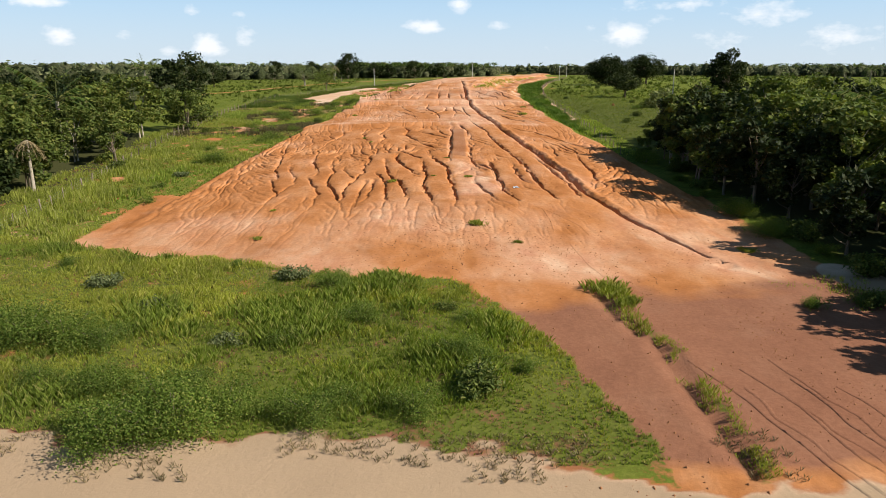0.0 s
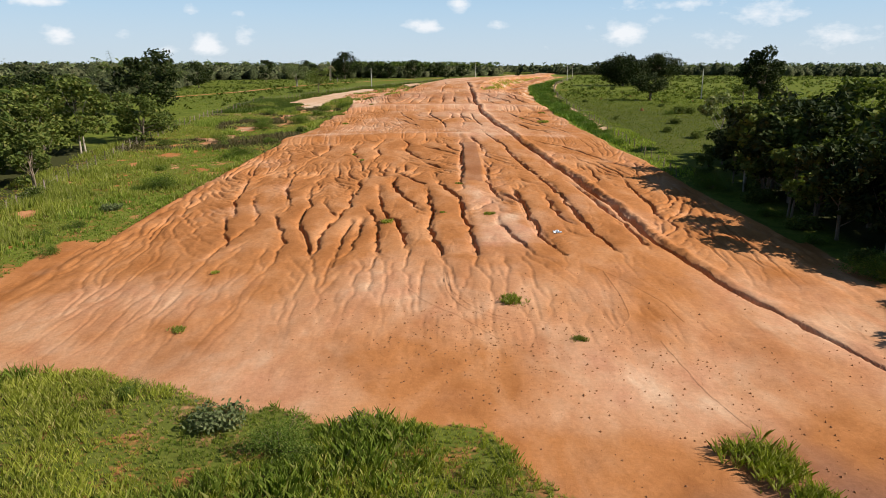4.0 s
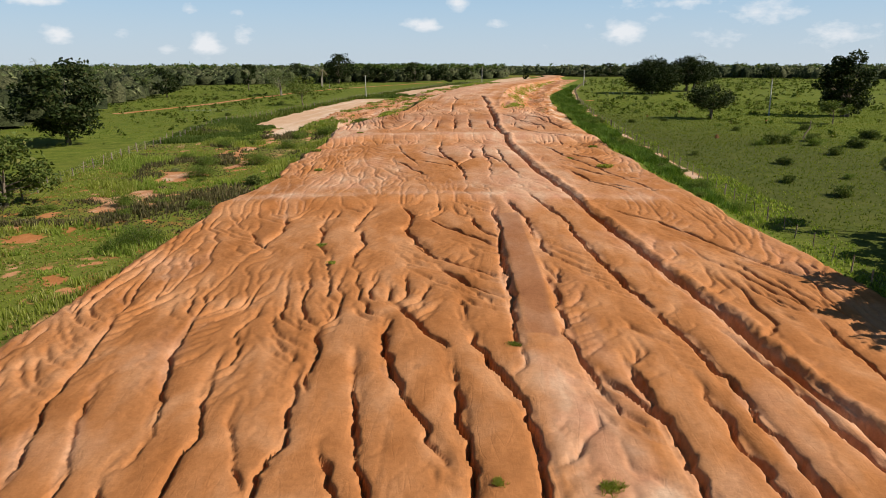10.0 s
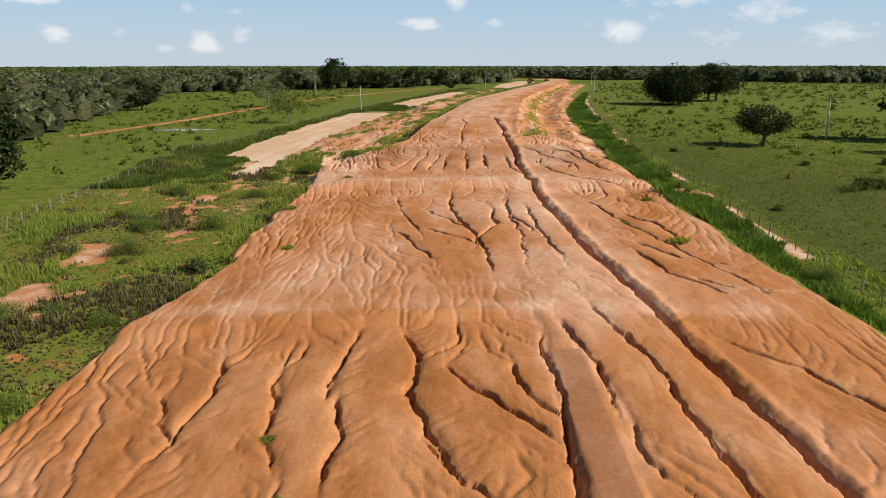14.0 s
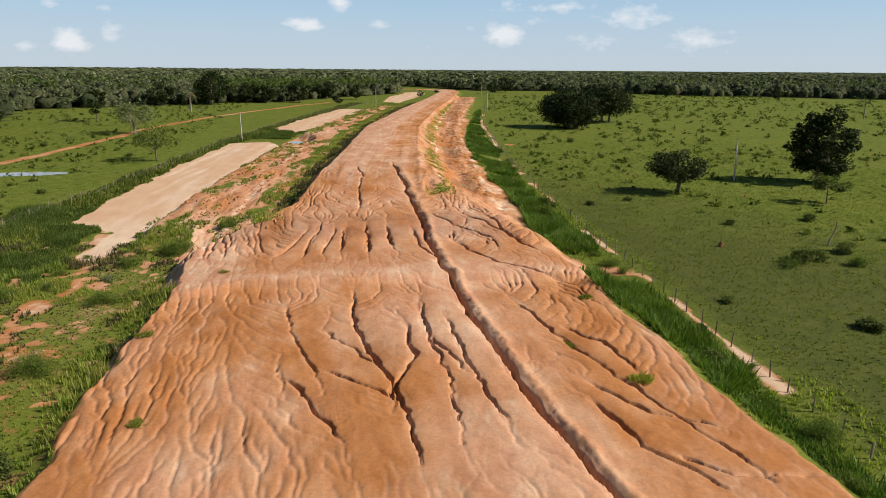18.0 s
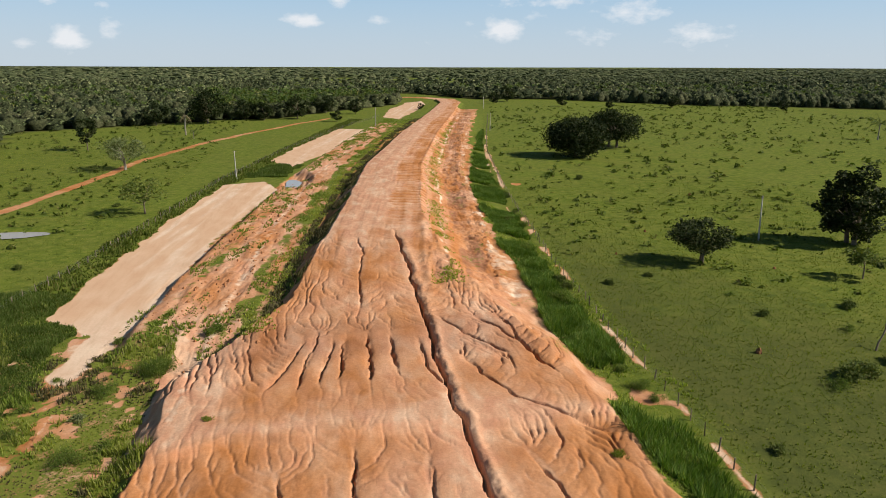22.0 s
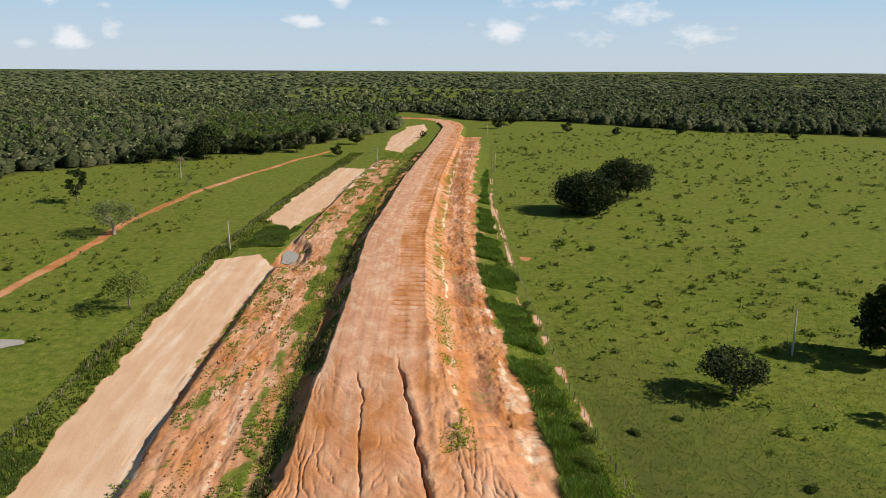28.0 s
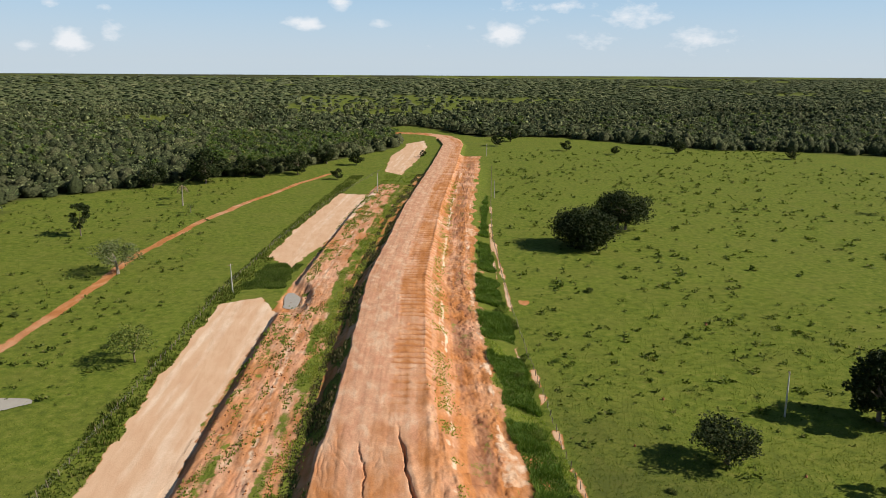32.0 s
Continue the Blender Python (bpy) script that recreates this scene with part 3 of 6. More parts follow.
def land(x, y):
    """Height of the unworn ground, and how far a point lies inside the embankment's edges."""
    u = x - centre(y)
    g = lerp(y, [-400, 20, 60, 75, 100, 120, 140, 165, 190, 230, 400, 700, 1500, 4500],
             [-3.8, -3.6, -3.3, -3.0, -1.9, -0.5, 0.8, 1.9, 2.5, 3.3, 3.3, 3.0, 0.0, -14.0])
    g = g + 0.5 * (fractal(x, y, 42, 31, 3) - 0.5) + 6.0 * smooth(y, 700, 2500) * (fractal(x, y, 900, 33, 3) - 0.5)
    bench = smooth(y, 203, 216) * (1 - smooth(y, 470, 560)) * smooth(u, -32, -29.5)
    bench_l = bench * (1 - smooth(u, -1, 1)) * smooth(np.hypot((x + 15.4) / 4.5, (y - 334) / 12), 0.8, 1.5)
    g = g + bench_l * 1.7
    g = g + 1.5 * smooth(y, 200, 225) * (1 - smooth(y, 520, 640)) * smooth(u, 2, 6) * (1 - smooth(u, 19, 30))
    for cx, cy, rx, ry in PONDS:
        g = g - 0.45 * (1 - smooth(np.hypot((x - cx) / rx, (y - cy) / ry), 0.75, 1.25))
    ragged = 3.0 * smooth(y, 100, 150) * (1 - 0.7 * smooth(y, 215, 240)) * (fractal(x, y, 7.0, 34, 4, 0.6) - 0.5)
    inside_l, inside_r = x - edge_left(y) + ragged, edge_right(y) - x + ragged
    out = np.maximum(0, np.maximum(-inside_l, -inside_r))
    steep = np.where(inside_l < inside_r, lerp(y, [80, 150, 205, 240], [0.35, 0.55, 0.9, 0.78]), lerp(y, [80, 150, 215, 240], [0.3, 0.4, 0.5, 0.5]))
    arch = lerp(y, [70, 130, 165, 250], [1.5, 0.9, 0.35, 0.25])
    half = 0.5 * (edge_right(y) - edge_left(y))
    mid = 0.5 * (edge_right(y) + edge_left(y))
    e = crown_z(y) - arch * np.clip(((x - mid) / half) ** 2, 0, 1.3) - steep * out
    e = np.where((y < 50) | (y > 755), -50, e)
    h = np.where(e - g > 0.5, e, np.where(g - e > 0.5, g, 0.5 * (e + g) + 0.125 + 0.5 * (e - g) ** 2))
    return h, np.where(e > g, 1.0, 0.0), u, g, np.minimum(inside_l, inside_r)


def body(x, y):
    """How far a point lies inside the built road body: embankment, right shoulder and left bench (minus: outside)."""
    u = x - centre(y)
    ins = np.minimum(x - edge_left(y), edge_right(y) - x)
    right = np.minimum(np.minimum(23.5 - u, u - 2), np.minimum((y - 188) * 0.7, 600 - y))
    left = np.minimum(np.minimum(u + 31.5, -2 - u), np.minimum((y - 190) * 0.7, 540 - y))
    return np.maximum(ins, np.maximum(right, left))


def stepped(parts):
    """Grid lines: (end, step) after the first start."""
    out = [parts[0]]
    for end, step in parts[1:]:
        n = max(1, round(abs(end - out[-1]) / step))
        out += list(np.linspace(out[-1], end, n + 1)[1:])
    return np.array(out)


def spread(start, end, first, growth=1.13):
    out, s = [start], first
    while out[-1] < end:
        out.append(out[-1] + s)
        s *= growth
    return np.array(out[1:])


us = stepped([-62, (-30, 0.6), (30, 0.75), (36, 0.6), (62, 0.9)])
us = np.concatenate([-110 - spread(0, 4200, 2.0)[::-1], np.arange(-110, -62, 1.3), us, 62 + spread(0, 4200, 1.2)])
ys = stepped([18, (66, 0.4), (262, 0.6), (400, 1.0), (640, 2.2), (860, 3.0)])
ys = np.concatenate([18 - spread(0, 400, 1.5)[::-1], ys, 860 + spread(0, 3600, 4.0)])
road_us = stepped([-38, (-28, 0.24), (29, 0.125), (37, 0.24)])
road_ys = stepped([60, (76, 0.26), (212, 0.15), (262, 0.3), (350, 0.4), (400, 0.6), (470, 1.1), (770, 2.3)])


def near_gullies(x, y):
    """Distance to the nearest of the great gullies, less its half width."""
    best = np.full(np.shape(x), 9.0)
    for pts, deep, half in GULLIES + [(MAIN_GULLY, 1.0, 0.4)]:
        sel = (y > min(p[1] for p in pts) - 4) & (y < max(p[1] for p in pts) + 4)
        best[sel] = np.minimum(best[sel], to_line(x[sel], y[sel], pts, 0.3, 2.6, 70)[0] - half)
    return np.maximum(best, 0)


def wear(fu, fy, seed=4):
    """Rills: rain gathers row by row down the embankment, each cell sending its water to the lowest cell of the next row;
    a few rounds of cutting let the streams find one another and the great gullies.
    Returns the depth of the rills and the distance to the nearest one."""
    rs = np.random.RandomState(seed)
    gu, gy = np.meshgrid(fu, fy)
    gx = gu + centre(gy)
    du, dy = fu[1] - fu[0], fy[1] - fy[0]
    guide = near_gullies(gx, gy)
    base = crown_z(gy) - 0.008 * gx - 0.6 * np.exp(-guide / 2.2)
    base = base + 0.30 * (fractal(gx, gy * 0.5, 3.4, 51, 4, 0.58) - 0.5)
    ny, nx = gx.shape
    cut = np.zeros_like(gx)
    cols = np.arange(nx)
    for rnd in range(4):
        top = base - 0.5 * cut + 0.012 * rs.rand(ny, nx)
        water = np.full((ny, nx), du * dy) * (0.3 + 1.4 * rs.rand(ny, nx))
        for i in range(ny - 1, 0, -1):
            low = np.full(nx, 1e9)
            to = cols.copy()
            for d, pen in ((0, 0.0), (-1, 0.008), (1, 0.008), (-2, 0.03), (2, 0.03)):
                j = np.clip(cols + d, 0, nx - 1)
                v = top[i - 1, j] + pen
                better = v < low
                low, to = np.where(better, v, low), np.where(better, j, to)
            np.add.at(water[i - 1], to, water[i] * 0.982)
        cut = 0.5 * cut + 0.5 * np.clip(0.14 * np.log1p(water / 0.6), 0, 0.6)
        cut = 0.6 * cut + 0.1 * (np.roll(cut, 1, 0) + np.roll(cut, -1, 0) + np.roll(cut, 1, 1) + np.roll(cut, -1, 1))
    steep = np.clip(np.gradient(crown_z(fy), fy) / 0.055, 0.5, 1.6)[:, None]
    slot = np.clip((water - 1.1) / 4.5, 0, 1) ** 0.6 * steep
    dist = np.where(water > 1.3, 0.0, 6.0)
    for k in range(14):
        for ax, step in ((0, dy), (1, du)):
            dist = np.minimum(dist, np.minimum(np.roll(dist, 1, ax), np.roll(dist, -1, ax)) + step)
    small = np.where(water > 0.42, 0.0, 3.0)
    for k in range(5):
        for ax, step in ((0, dy), (1, du)):
            small = np.minimum(small, np.minimum(np.roll(small, 1, ax), np.roll(small, -1, ax)) + step)
    for k in range(2):                     # the water rounds off the corners of its way
        slot = 0.3 * np.roll(slot, 1, 0) + 0.4 * slot + 0.3 * np.roll(slot, -1, 0)
        dist = 0.25 * np.roll(dist, 1, 0) + 0.5 * dist + 0.25 * np.roll(dist, -1, 0)
    slot[:3], slot[-3:], slot[:, :3], slot[:, -3:] = 0, 0, 0, 0
    slot = slot * smooth(guide, 0.25, 0.7)
    return slot, np.minimum(dist, guide), small


FU, FY = np.arange(-34, 34, 0.125), np.arange(62, 250, 0.15)
CUT, APART, CLOSE = wear(FU, FY)


def sample(field, x, y):
    u = x - centre(y)
    a = np.clip((u - FU[0]) / (FU[1] - FU[0]), 0, len(FU) - 1.001)
    b = np.clip((y - FY[0]) / (FY[1] - FY[0]), 0, len(FY) - 1.001)
    i, j = b.astype(int), a.astype(int)
    a, b = a - j, b - i
    v = (field[i, j] * (1 - a) + field[i, j + 1] * a) * (1 - b) + (field[i + 1, j] * (1 - a) + field[i + 1, j + 1] * a) * b
    return np.where((y > FY[0]) & (y < FY[-1]) & (u > FU[0]) & (u < FU[-1]), v, 0)


def ripples(x, y):
    """Cross furrows left by the grader on the right lane of the far crown, 0 to 1."""
    u = x - centre(y)
    wave = np.sin(y * 2.1 + 0.25 * u + 5 * fractal(x * 0.5, y, 7, 95, 3))
    lane = smooth(u + 4 * fractal(x, y, 4, 88, 3), 2.5, 4.5) * (1 - smooth(u, 9, 10.3)) * smooth(y, 246, 275) * (1 - smooth(y, 560, 700))
    return lane * np.exp(-(np.maximum(wave + 0.8, 0) / 0.45) ** 2) * smooth(fractal(x, y, 4, 98, 3), 0.2, 0.45)


def shaped(x, y, z, emb, ins):
    """The worn surface: rills, the great gullies, ruts and berms."""
    cut, apart = sample(CUT, x, y), sample(APART, x, y)
    soft = lerp(y + 3.0 * (fractal(x, y, 9, 59, 2) - 0.5), [62, 79, 85, 92, 116, 124, 138, 143, 152, 158, 178, 184, 188, 196, 200, 207, 216, 240, 262],
                [0, 0.3, 0.7, 1.0, 1.05, 0.8, 0.8, 0.25, 0.35, 0.65, 0.85, 0.8, 0.25, 0.35, 1.1, 1.0, 0.6, 0.4, 0.12])
    soft = soft * (0.5 + 0.6 * smooth(fractal(x, y, 11, 57, 3), 0.36, 0.6)) * smooth(ins, -2.5, 0.5)
    strip, _, strip_al = to_line(x, y, PINK_STRIP, 0.15, 3.0, 67)
    bare_strip = (1 - smooth(strip, 1.0, 1.5)) * (strip_al > 0) * (strip_al < 1)
    soft = soft * (1 - bare_strip)
    # rounded fingers of earth fall away to the rills on either side
    rill = (0.135 * np.exp(-apart / 0.34) * (0.5 + smooth(fractal(x, y, 4.0, 56, 3), 0.3, 0.65)) + 0.24 * cut + 0.06 * np.exp(-(sample(CLOSE, x, y) / 0.17) ** 2)) * soft
    rill = rill + 0.07 * (fractal(x, y, 0.9, 54, 2, 0.6) - 0.5) * smooth(ins, -1, 1) * (1 - bare_strip)
    swell = 0.30 * (fractal(x, y, 7.0, 61, 3, 0.5) - 0.5) * smooth(ins, -1, 2) * (1 - 0.8 * bare_strip)
    # fine grooves that follow the fall of the road
    groove = fractal(x - centre(y) + 1.2 * fractal(x, y, 8, 62, 2), y * 0.11, 1.0, 63, 4, 0.6) - 0.5
    swell = swell + 0.025 * groove * smooth(ins, -0.5, 1.5) * smooth(y, 80, 90) * (1 - smooth(y, 225, 250)) * (1 - bare_strip)
    for y0, amp, x0, x1 in ((142.5, 0.55, -29, 3.5), (186, 0.6, -22, 22), (206, 0.35, -15, 19)):
        on = smooth(x, x0 - 1, x0 + 1) * (1 - smooth(x, x1 - 2, x1 + 1))
        dy = y - y0 + 2.2 * (fractal(x, y, 7, 58, 3) - 0.5) + 0.03 * np.abs(x)
        z = z + on * amp * (smooth(dy, -0.7, 0.3) - np.clip(dy / 16 + 0.5, 0, 1))
    # a net of fine rills between the large ones
    thread = np.abs(fractal(x + 1.5 * fractal(x, y, 6, 48, 2), y * 0.2, 2.2, 49, 3, 0.5) - 0.5)
    thread = np.exp(-(thread / 0.016) ** 2) * smooth(fractal(x, y, 5, 47, 3), 0.40, 0.58)
    rill = rill + 0.04 * thread * np.clip(1.2 * soft, 0, 1)
    z = z + swell - rill
    for k, (pts, deep, half) in enumerate(GULLIES):
        lo, hi = min(p[1] for p in pts) - 3, max(p[1] for p in pts) + 3
        mid, reach = 0.5 * (min(p[0] for p in pts) + max(p[0] for p in pts)), 0.5 * (max(p[0] for p in pts) - min(p[0] for p in pts)) + 4
        sel = (y > lo) & (y < hi) & (np.abs(x - mid) < reach)
        d, _, al = to_line(x[sel] + 0.16 * (value_noise(x[sel], y[sel], 0.55, 290 + k) - 0.5), y[sel], pts, 0.5, 2.0, 70 + k)
        half = 0.05 + half * (0.05 + 0.75 * value_noise(x[sel], y[sel], 1.1, 90 + k) ** 1.3)
        ends = smooth(al, 0.0, 0.15) * (1 - 0.7 * smooth(al, 0.85, 1.0))
        broken = 0.5 + 0.6 * smooth(value_noise(x[sel], y[sel], 1.7, 190 + k), 0.25, 0.5)
        z[sel] -= deep * (0.85 * broken * (1 - smooth(d, half * 0.7, half * 1.15)) + 0.10 * np.exp(-d / 0.3)) * ends
    sel = (y > 50) & (y < 258) & (np.abs(x) < 40)
    d, side, al = to_line(x[sel], y[sel], MAIN_GULLY, 0.5, 3.2, 66)
    size = smooth(al, 0.0, 0.15) * (1 - 0.75 * smooth(al, 0.7, 0.95))
    w = 0.07 + 0.28 * fractal(x[sel], y[sel], 1.4, 69, 2)
    c = size * (1.5 * (1 - smooth(d, 0.7 * w, 1.1 * w)) + 0.16 * np.exp(-d / 0.5))
    z[sel] += -c + 0.22 * size * np.exp(-((d * side + 0.9) / 0.5) ** 2) * (0.3 + 1.3 * fractal(x[sel], y[sel], 0.8, 46, 3, 0.7))
    d, side, al = to_line(x[sel], y[sel], PINK_STRIP, 0.15, 3.0, 67)
    z[sel] = z[sel] + 0.06 * (1 - smooth(d, 0.9, 1.6)) * smooth(al, 0, 0.05)
    d, side, al = to_line(x, y, FRONT_DITCH, 0.2, 2.0, 68)
    z = z - 0.35 * (1 - smooth(d, 0.1, 0.45)) + 0.12 * np.exp(-((d * side + 0.9) / 0.5) ** 2)
    u = x - centre(y)
    z = z - 0.24 * ripples(x, y)
    z = z + 0.16 * smooth(y, 215, 245) * (1 - smooth(np.abs(u), 7.5, 8.5)) * (fractal(u, y * 0.06, 1.3, 96, 3) - 0.5)
    # torn, rain-cut earth of the right shoulder and the bench below the left slope
    far = smooth(y, 206, 224) * (1 - smooth(y, 560, 640))
    ridge = np.abs(fractal(u, y * 0.9, 3.0, 97, 4, 0.62) - 0.5) * 2
    z = z + far * smooth(u, 8.0, 9.5) * (1 - smooth(u, 21, 24)) * (0.5 * ridge - 0.15 + 0.45 * (fractal(u, y * 0.16, 2.0, 89, 3) - 0.5) + 0.3 * (fractal(x, y, 1.1, 93, 3) - 0.5))
    z = z - 0.32 * far * smooth(u, 12.5, 14) * (1 - smooth(u, 19, 22)) * (1 - smooth(np.abs(np.sin(y * 0.9 + 9 * fractal(u, y, 9, 92, 3))), 0.0, 0.35))
    z = z + 0.35 * far * np.exp(-((u - 8.6) / 0.7) ** 2) * fractal(x, y, 1.7, 91, 3)
    z = z + 0.22 * far * np.exp(-((u - 19.5) / 1.5) ** 2) * smooth(fractal(x, y, 1.8, 90, 3), 0.42, 0.6)
    torn = np.maximum(far, smooth(y, 184, 192) * smooth(u, -26, -23.8) * smooth(-ins, 0, 1.5))
    z = z + torn * smooth(u, -33, -30) * (1 - smooth(u, -15, -13)) * (0.75 * (fractal(u, y * 0.22, 2.2, 99, 4, 0.6) - 0.5) * (1 - 0.7 * smooth(u, -20, -17)) + 0.4 * (fractal(x, y, 1.6, 94, 3) - 0.5))
    return z, np.clip(soft, 0, 1)


def thicket(x, y):
    """Where dense rank grass stands between the right shoulder and the fence, broken by washed sand."""
    u = x - centre(y)
    fence = np.interp(y, [p[1] for p in FENCE_RIGHT], [p[0] for p in FENCE_RIGHT])
    inner = np.where(y < 200, edge_right(y) + 1.0 - centre(y), lerp(y, [200, 207, 228, 257, 266, 285, 310, 364, 431, 480], [25, 23.6, 24.6, 22.6, 23.6, 22.4, 21.6, 24, 26, 28]))
    w = np.minimum(u - inner, fence - 1.6 - x) + 2.2 * (fractal(x, y, 5, 173, 3) - 0.5)
    for gap, half in ((195, 7), (259, 3), (291, 4), (318, 2.5), (352, 4), (395, 5)):
        w = np.minimum(w, np.abs(y - gap + 0.5 * (u - 24)) - half + 6.0 * (fractal(x, y, 5, 174, 3) - 0.5))
    return smooth(w, -0.3, 0.7) * (y > 128) * (y < 480)


def covers(x, y):
    """What lies on the ground: grass, pale sand, pinkish silt, tone of the earth, woodland floor with painted grass
    shade.
    """
    _, emb, u, _, ins = land(x, y)
    n1 = fractal(x, y, 7.0, 101, 4, 0.6)
    n2 = fractal(x, y, 2.4, 105, 4, 0.6)
    n3 = fractal(u, y * 0.28, 2.6, 108, 4, 0.6)
    veg = lerp(x, [-60, -45, -34.7, -26, -19.5, -10.7, 0.7, 4.8, 7.5, 9.7, 12], [74, 70, 65.5, 62.4, 61.4, 57.8, 56, 49, 40.6, 32, 20])
    veg = veg + 3.0 * (n1 - 0.5) + 2.0 * (n2 - 0.5)
    dirt = smooth(ins, -1.2, 0.6) * smooth(y - veg, -0.6, 0.8) * (y > 30) * (y < 770)
    # side slopes of the far road: grass creeps up on the left, earth on the right down to the verge
    far = smooth(y, 200, 222)
    left = (u < 0)
    right = smooth(y, 184, 194)
    dirt = np.maximum(dirt, right * (~left) * (1 - smooth(u + 6.0 * (n1 - 0.5) + 3.0 * (n2 - 0.5), 22.0 + 3 * (y < 245), 24.5 + 3 * (y < 245))) * (y < 640) * (0.98 - 0.42 * smooth(n3, 0.48, 0.66) * smooth(u, 9, 12)))
    bench = np.maximum(far, smooth(y, 184, 192) * smooth(u, -24.4, -23)) * left * smooth(u, -34, -31) * (1 - smooth(u, -16, -13)) * (y < 520)
    green = smooth(u, -19.8, -18.3) * (1 - smooth(u, -15.6, -14.6)) * smooth(n3, 0.3, 0.5)
    rows = np.exp(-((u + 27 + 4 * (n1 - 0.5)) / 1.7) ** 2) * smooth(n2, 0.44, 0.58)
    dirt = np.maximum(dirt, bench * np.clip(0.95 - 0.55 * green - 0.5 * rows - 0.3 * smooth(n3, 0.55, 0.68), 0, 1))
    # open earth of the fan and the yard before the embankment
    fan = smooth(y - veg, -0.6, 0.8) * (y < 90) * smooth(33.5 + 3 * (n1 - 0.5) - x, -1, 1) * smooth(x + 37, -1, 1)
    dirt = np.maximum(dirt, fan)
    front = smooth(lerp(x, [-40, -20, -14, -8, 0, 5, 12, 30], [33, 31.6, 29.5, 31, 30.6, 27.6, 26.2, 25]) + 5.0 * (n1 - 0.5) + 3.5 * (n2 - 0.5) - y, -0.9, 0.9) * smooth(y - 9 - 3 * n1, -0.7, 0.7)
    dirt = np.maximum(dirt, front)
    d, side, _ = to_line(x, y, FRONT_DITCH)
    dirt = np.minimum(dirt, 1 - 0.5 * (1 - smooth(np.abs(d * side + 0.75), 0.3, 0.9)) * (y < 56) * smooth(n2, 0.34, 0.5))
    dirt = np.minimum(dirt, 1 - 0.5 * smooth(n1 + 0.4 * (n2 - 0.5), 0.52, 0.68) * smooth(x, 24, 27) * (x < 36) * smooth(y, 36, 39) * (1 - smooth(y, 54, 58)))
    # thin grass lets the earth show before the embankment and on the roadside
    dirt = np.maximum(dirt, 0.36 * ((y < 70) & (y > 25) & (x < 14) | (x < -20) & (y < 215) & (u > -54)))
    # worn spots among the roadside plants, the rut, the track and the bend of the road
    dirt = np.maximum(dirt, 0.9 * (x > -50) * (x < -20) * (y > 70) * (y < 215) * smooth(n2, 0.66, 0.74))
    d, _, _ = to_line(x, y, LEFT_RUT, 1.0, 6.0, 111)
    rut = (1 - smooth(d, 1.3, 2.2)) * smooth(n2 + 0.4 * (n1 - 0.5), 0.36, 0.52)
    dirt = np.maximum(dirt, rut)
    rut_sand = 0.45 * rut
    d, _, _ = to_line(x, y, TRACK, 1.2, 14.0, 112)
    dirt = np.maximum(dirt, (1 - smooth(d, 1.0, 2.3)) * (0.6 + 0.6 * n2))
    dirt = np.maximum(dirt, 0.62 * far * left * smooth(u, -14, -12.5) * smooth(n3, 0.35, 0.6) * (y < 560))
    d, _, _ = to_line(x, y, ROAD_BEND)
    dirt = np.maximum(dirt, 1 - smooth(d, 7, 9))
    d, _, _ = to_line(x, y, FENCE_RIGHT)
    verge = (1 - smooth(d + 1.6 * (n1 - 0.5), 0.15, 1.2)) * smooth(fractal(x, y * 0.35, 3.0, 109, 3) + 0.1 * (n2 - 0.5), 0.44, 0.56) * (y > 160) * (y < 470)
    dirt = np.maximum(dirt, verge * 0.8)
    for cx, cy, r in ((28.5, 192, 2.2), (48, 322, 2.2), (-15, 334, 5)):
        dirt = np.maximum(dirt, 1 - smooth(np.hypot(x - cx, (y - cy) * 0.7) + 5.0 * (n2 - 0.5) + 2.0 * (n1 - 0.5), r * 0.3, r))
    # gaps in the verge where washed sand breaks through to the fence
    wash = smooth(fractal(u * 0.5, y, 9.0, 113, 3), 0.61, 0.68) * (~left) * smooth(u, 19, 20) * (1 - smooth(u, 25.5, 27)) * (y > 205) * (y < 460)
    dirt = np.maximum(dirt, wash)
    sand = np.zeros_like(x)
    for poly in SANDS:
        sand = np.maximum(sand, smooth(inside(u, y, poly) + 2.0 * (n2 - 0.5) + 2.4 * (n1 - 0.5), -0.5, 0.9))
    sand = np.maximum(sand, (0.62 * smooth(fractal(x, y * 0.3, 2.2, 90, 4, 0.62), 0.46, 0.60)) * far * (~left) * np.exp(-((u - 21.3 - 2.5 * (n1 - 0.5)) / 1.1) ** 2) * (y > 212) * (y < 460))
    sand = np.maximum(sand, 0.75 * far * (~left) * np.exp(-((u - 29.6) / 0.8) ** 2) * smooth(n3, 0.40, 0.55) * (y > 285) * (y < 420))
    sand = np.maximum(sand, (0.66 * smooth(fractal(x, y, 1.7, 91, 3), 0.38, 0.6)) * far * (~left) * 0.8 * np.exp(-((u - 12.0 - 1.2 * (n1 - 0.5)) / 0.8) ** 2) * (y > 230) * (y < 620))
    sand = np.maximum(sand, 0.5 * wash)
    sand = np.maximum(sand, 0.75 * far * (~left) * np.exp(-((u - 12.7 - 1.5 * (n1 - 0.5)) / 0.55) ** 2) * smooth(n3, 0.36, 0.5) * (y > 235) * (y < 560))
    sand = np.maximum(sand, 0.9 * front)
    sand = np.maximum(sand, smooth(2.3 - np.hypot((x - 34.5) / 1.3, (y - 57) / 2.2), 0, 0.8))
    sand = np.maximum(sand, rut_sand)
    sand = np.maximum(sand, 0.7 * verge)
    dirt = np.maximum(dirt, sand)
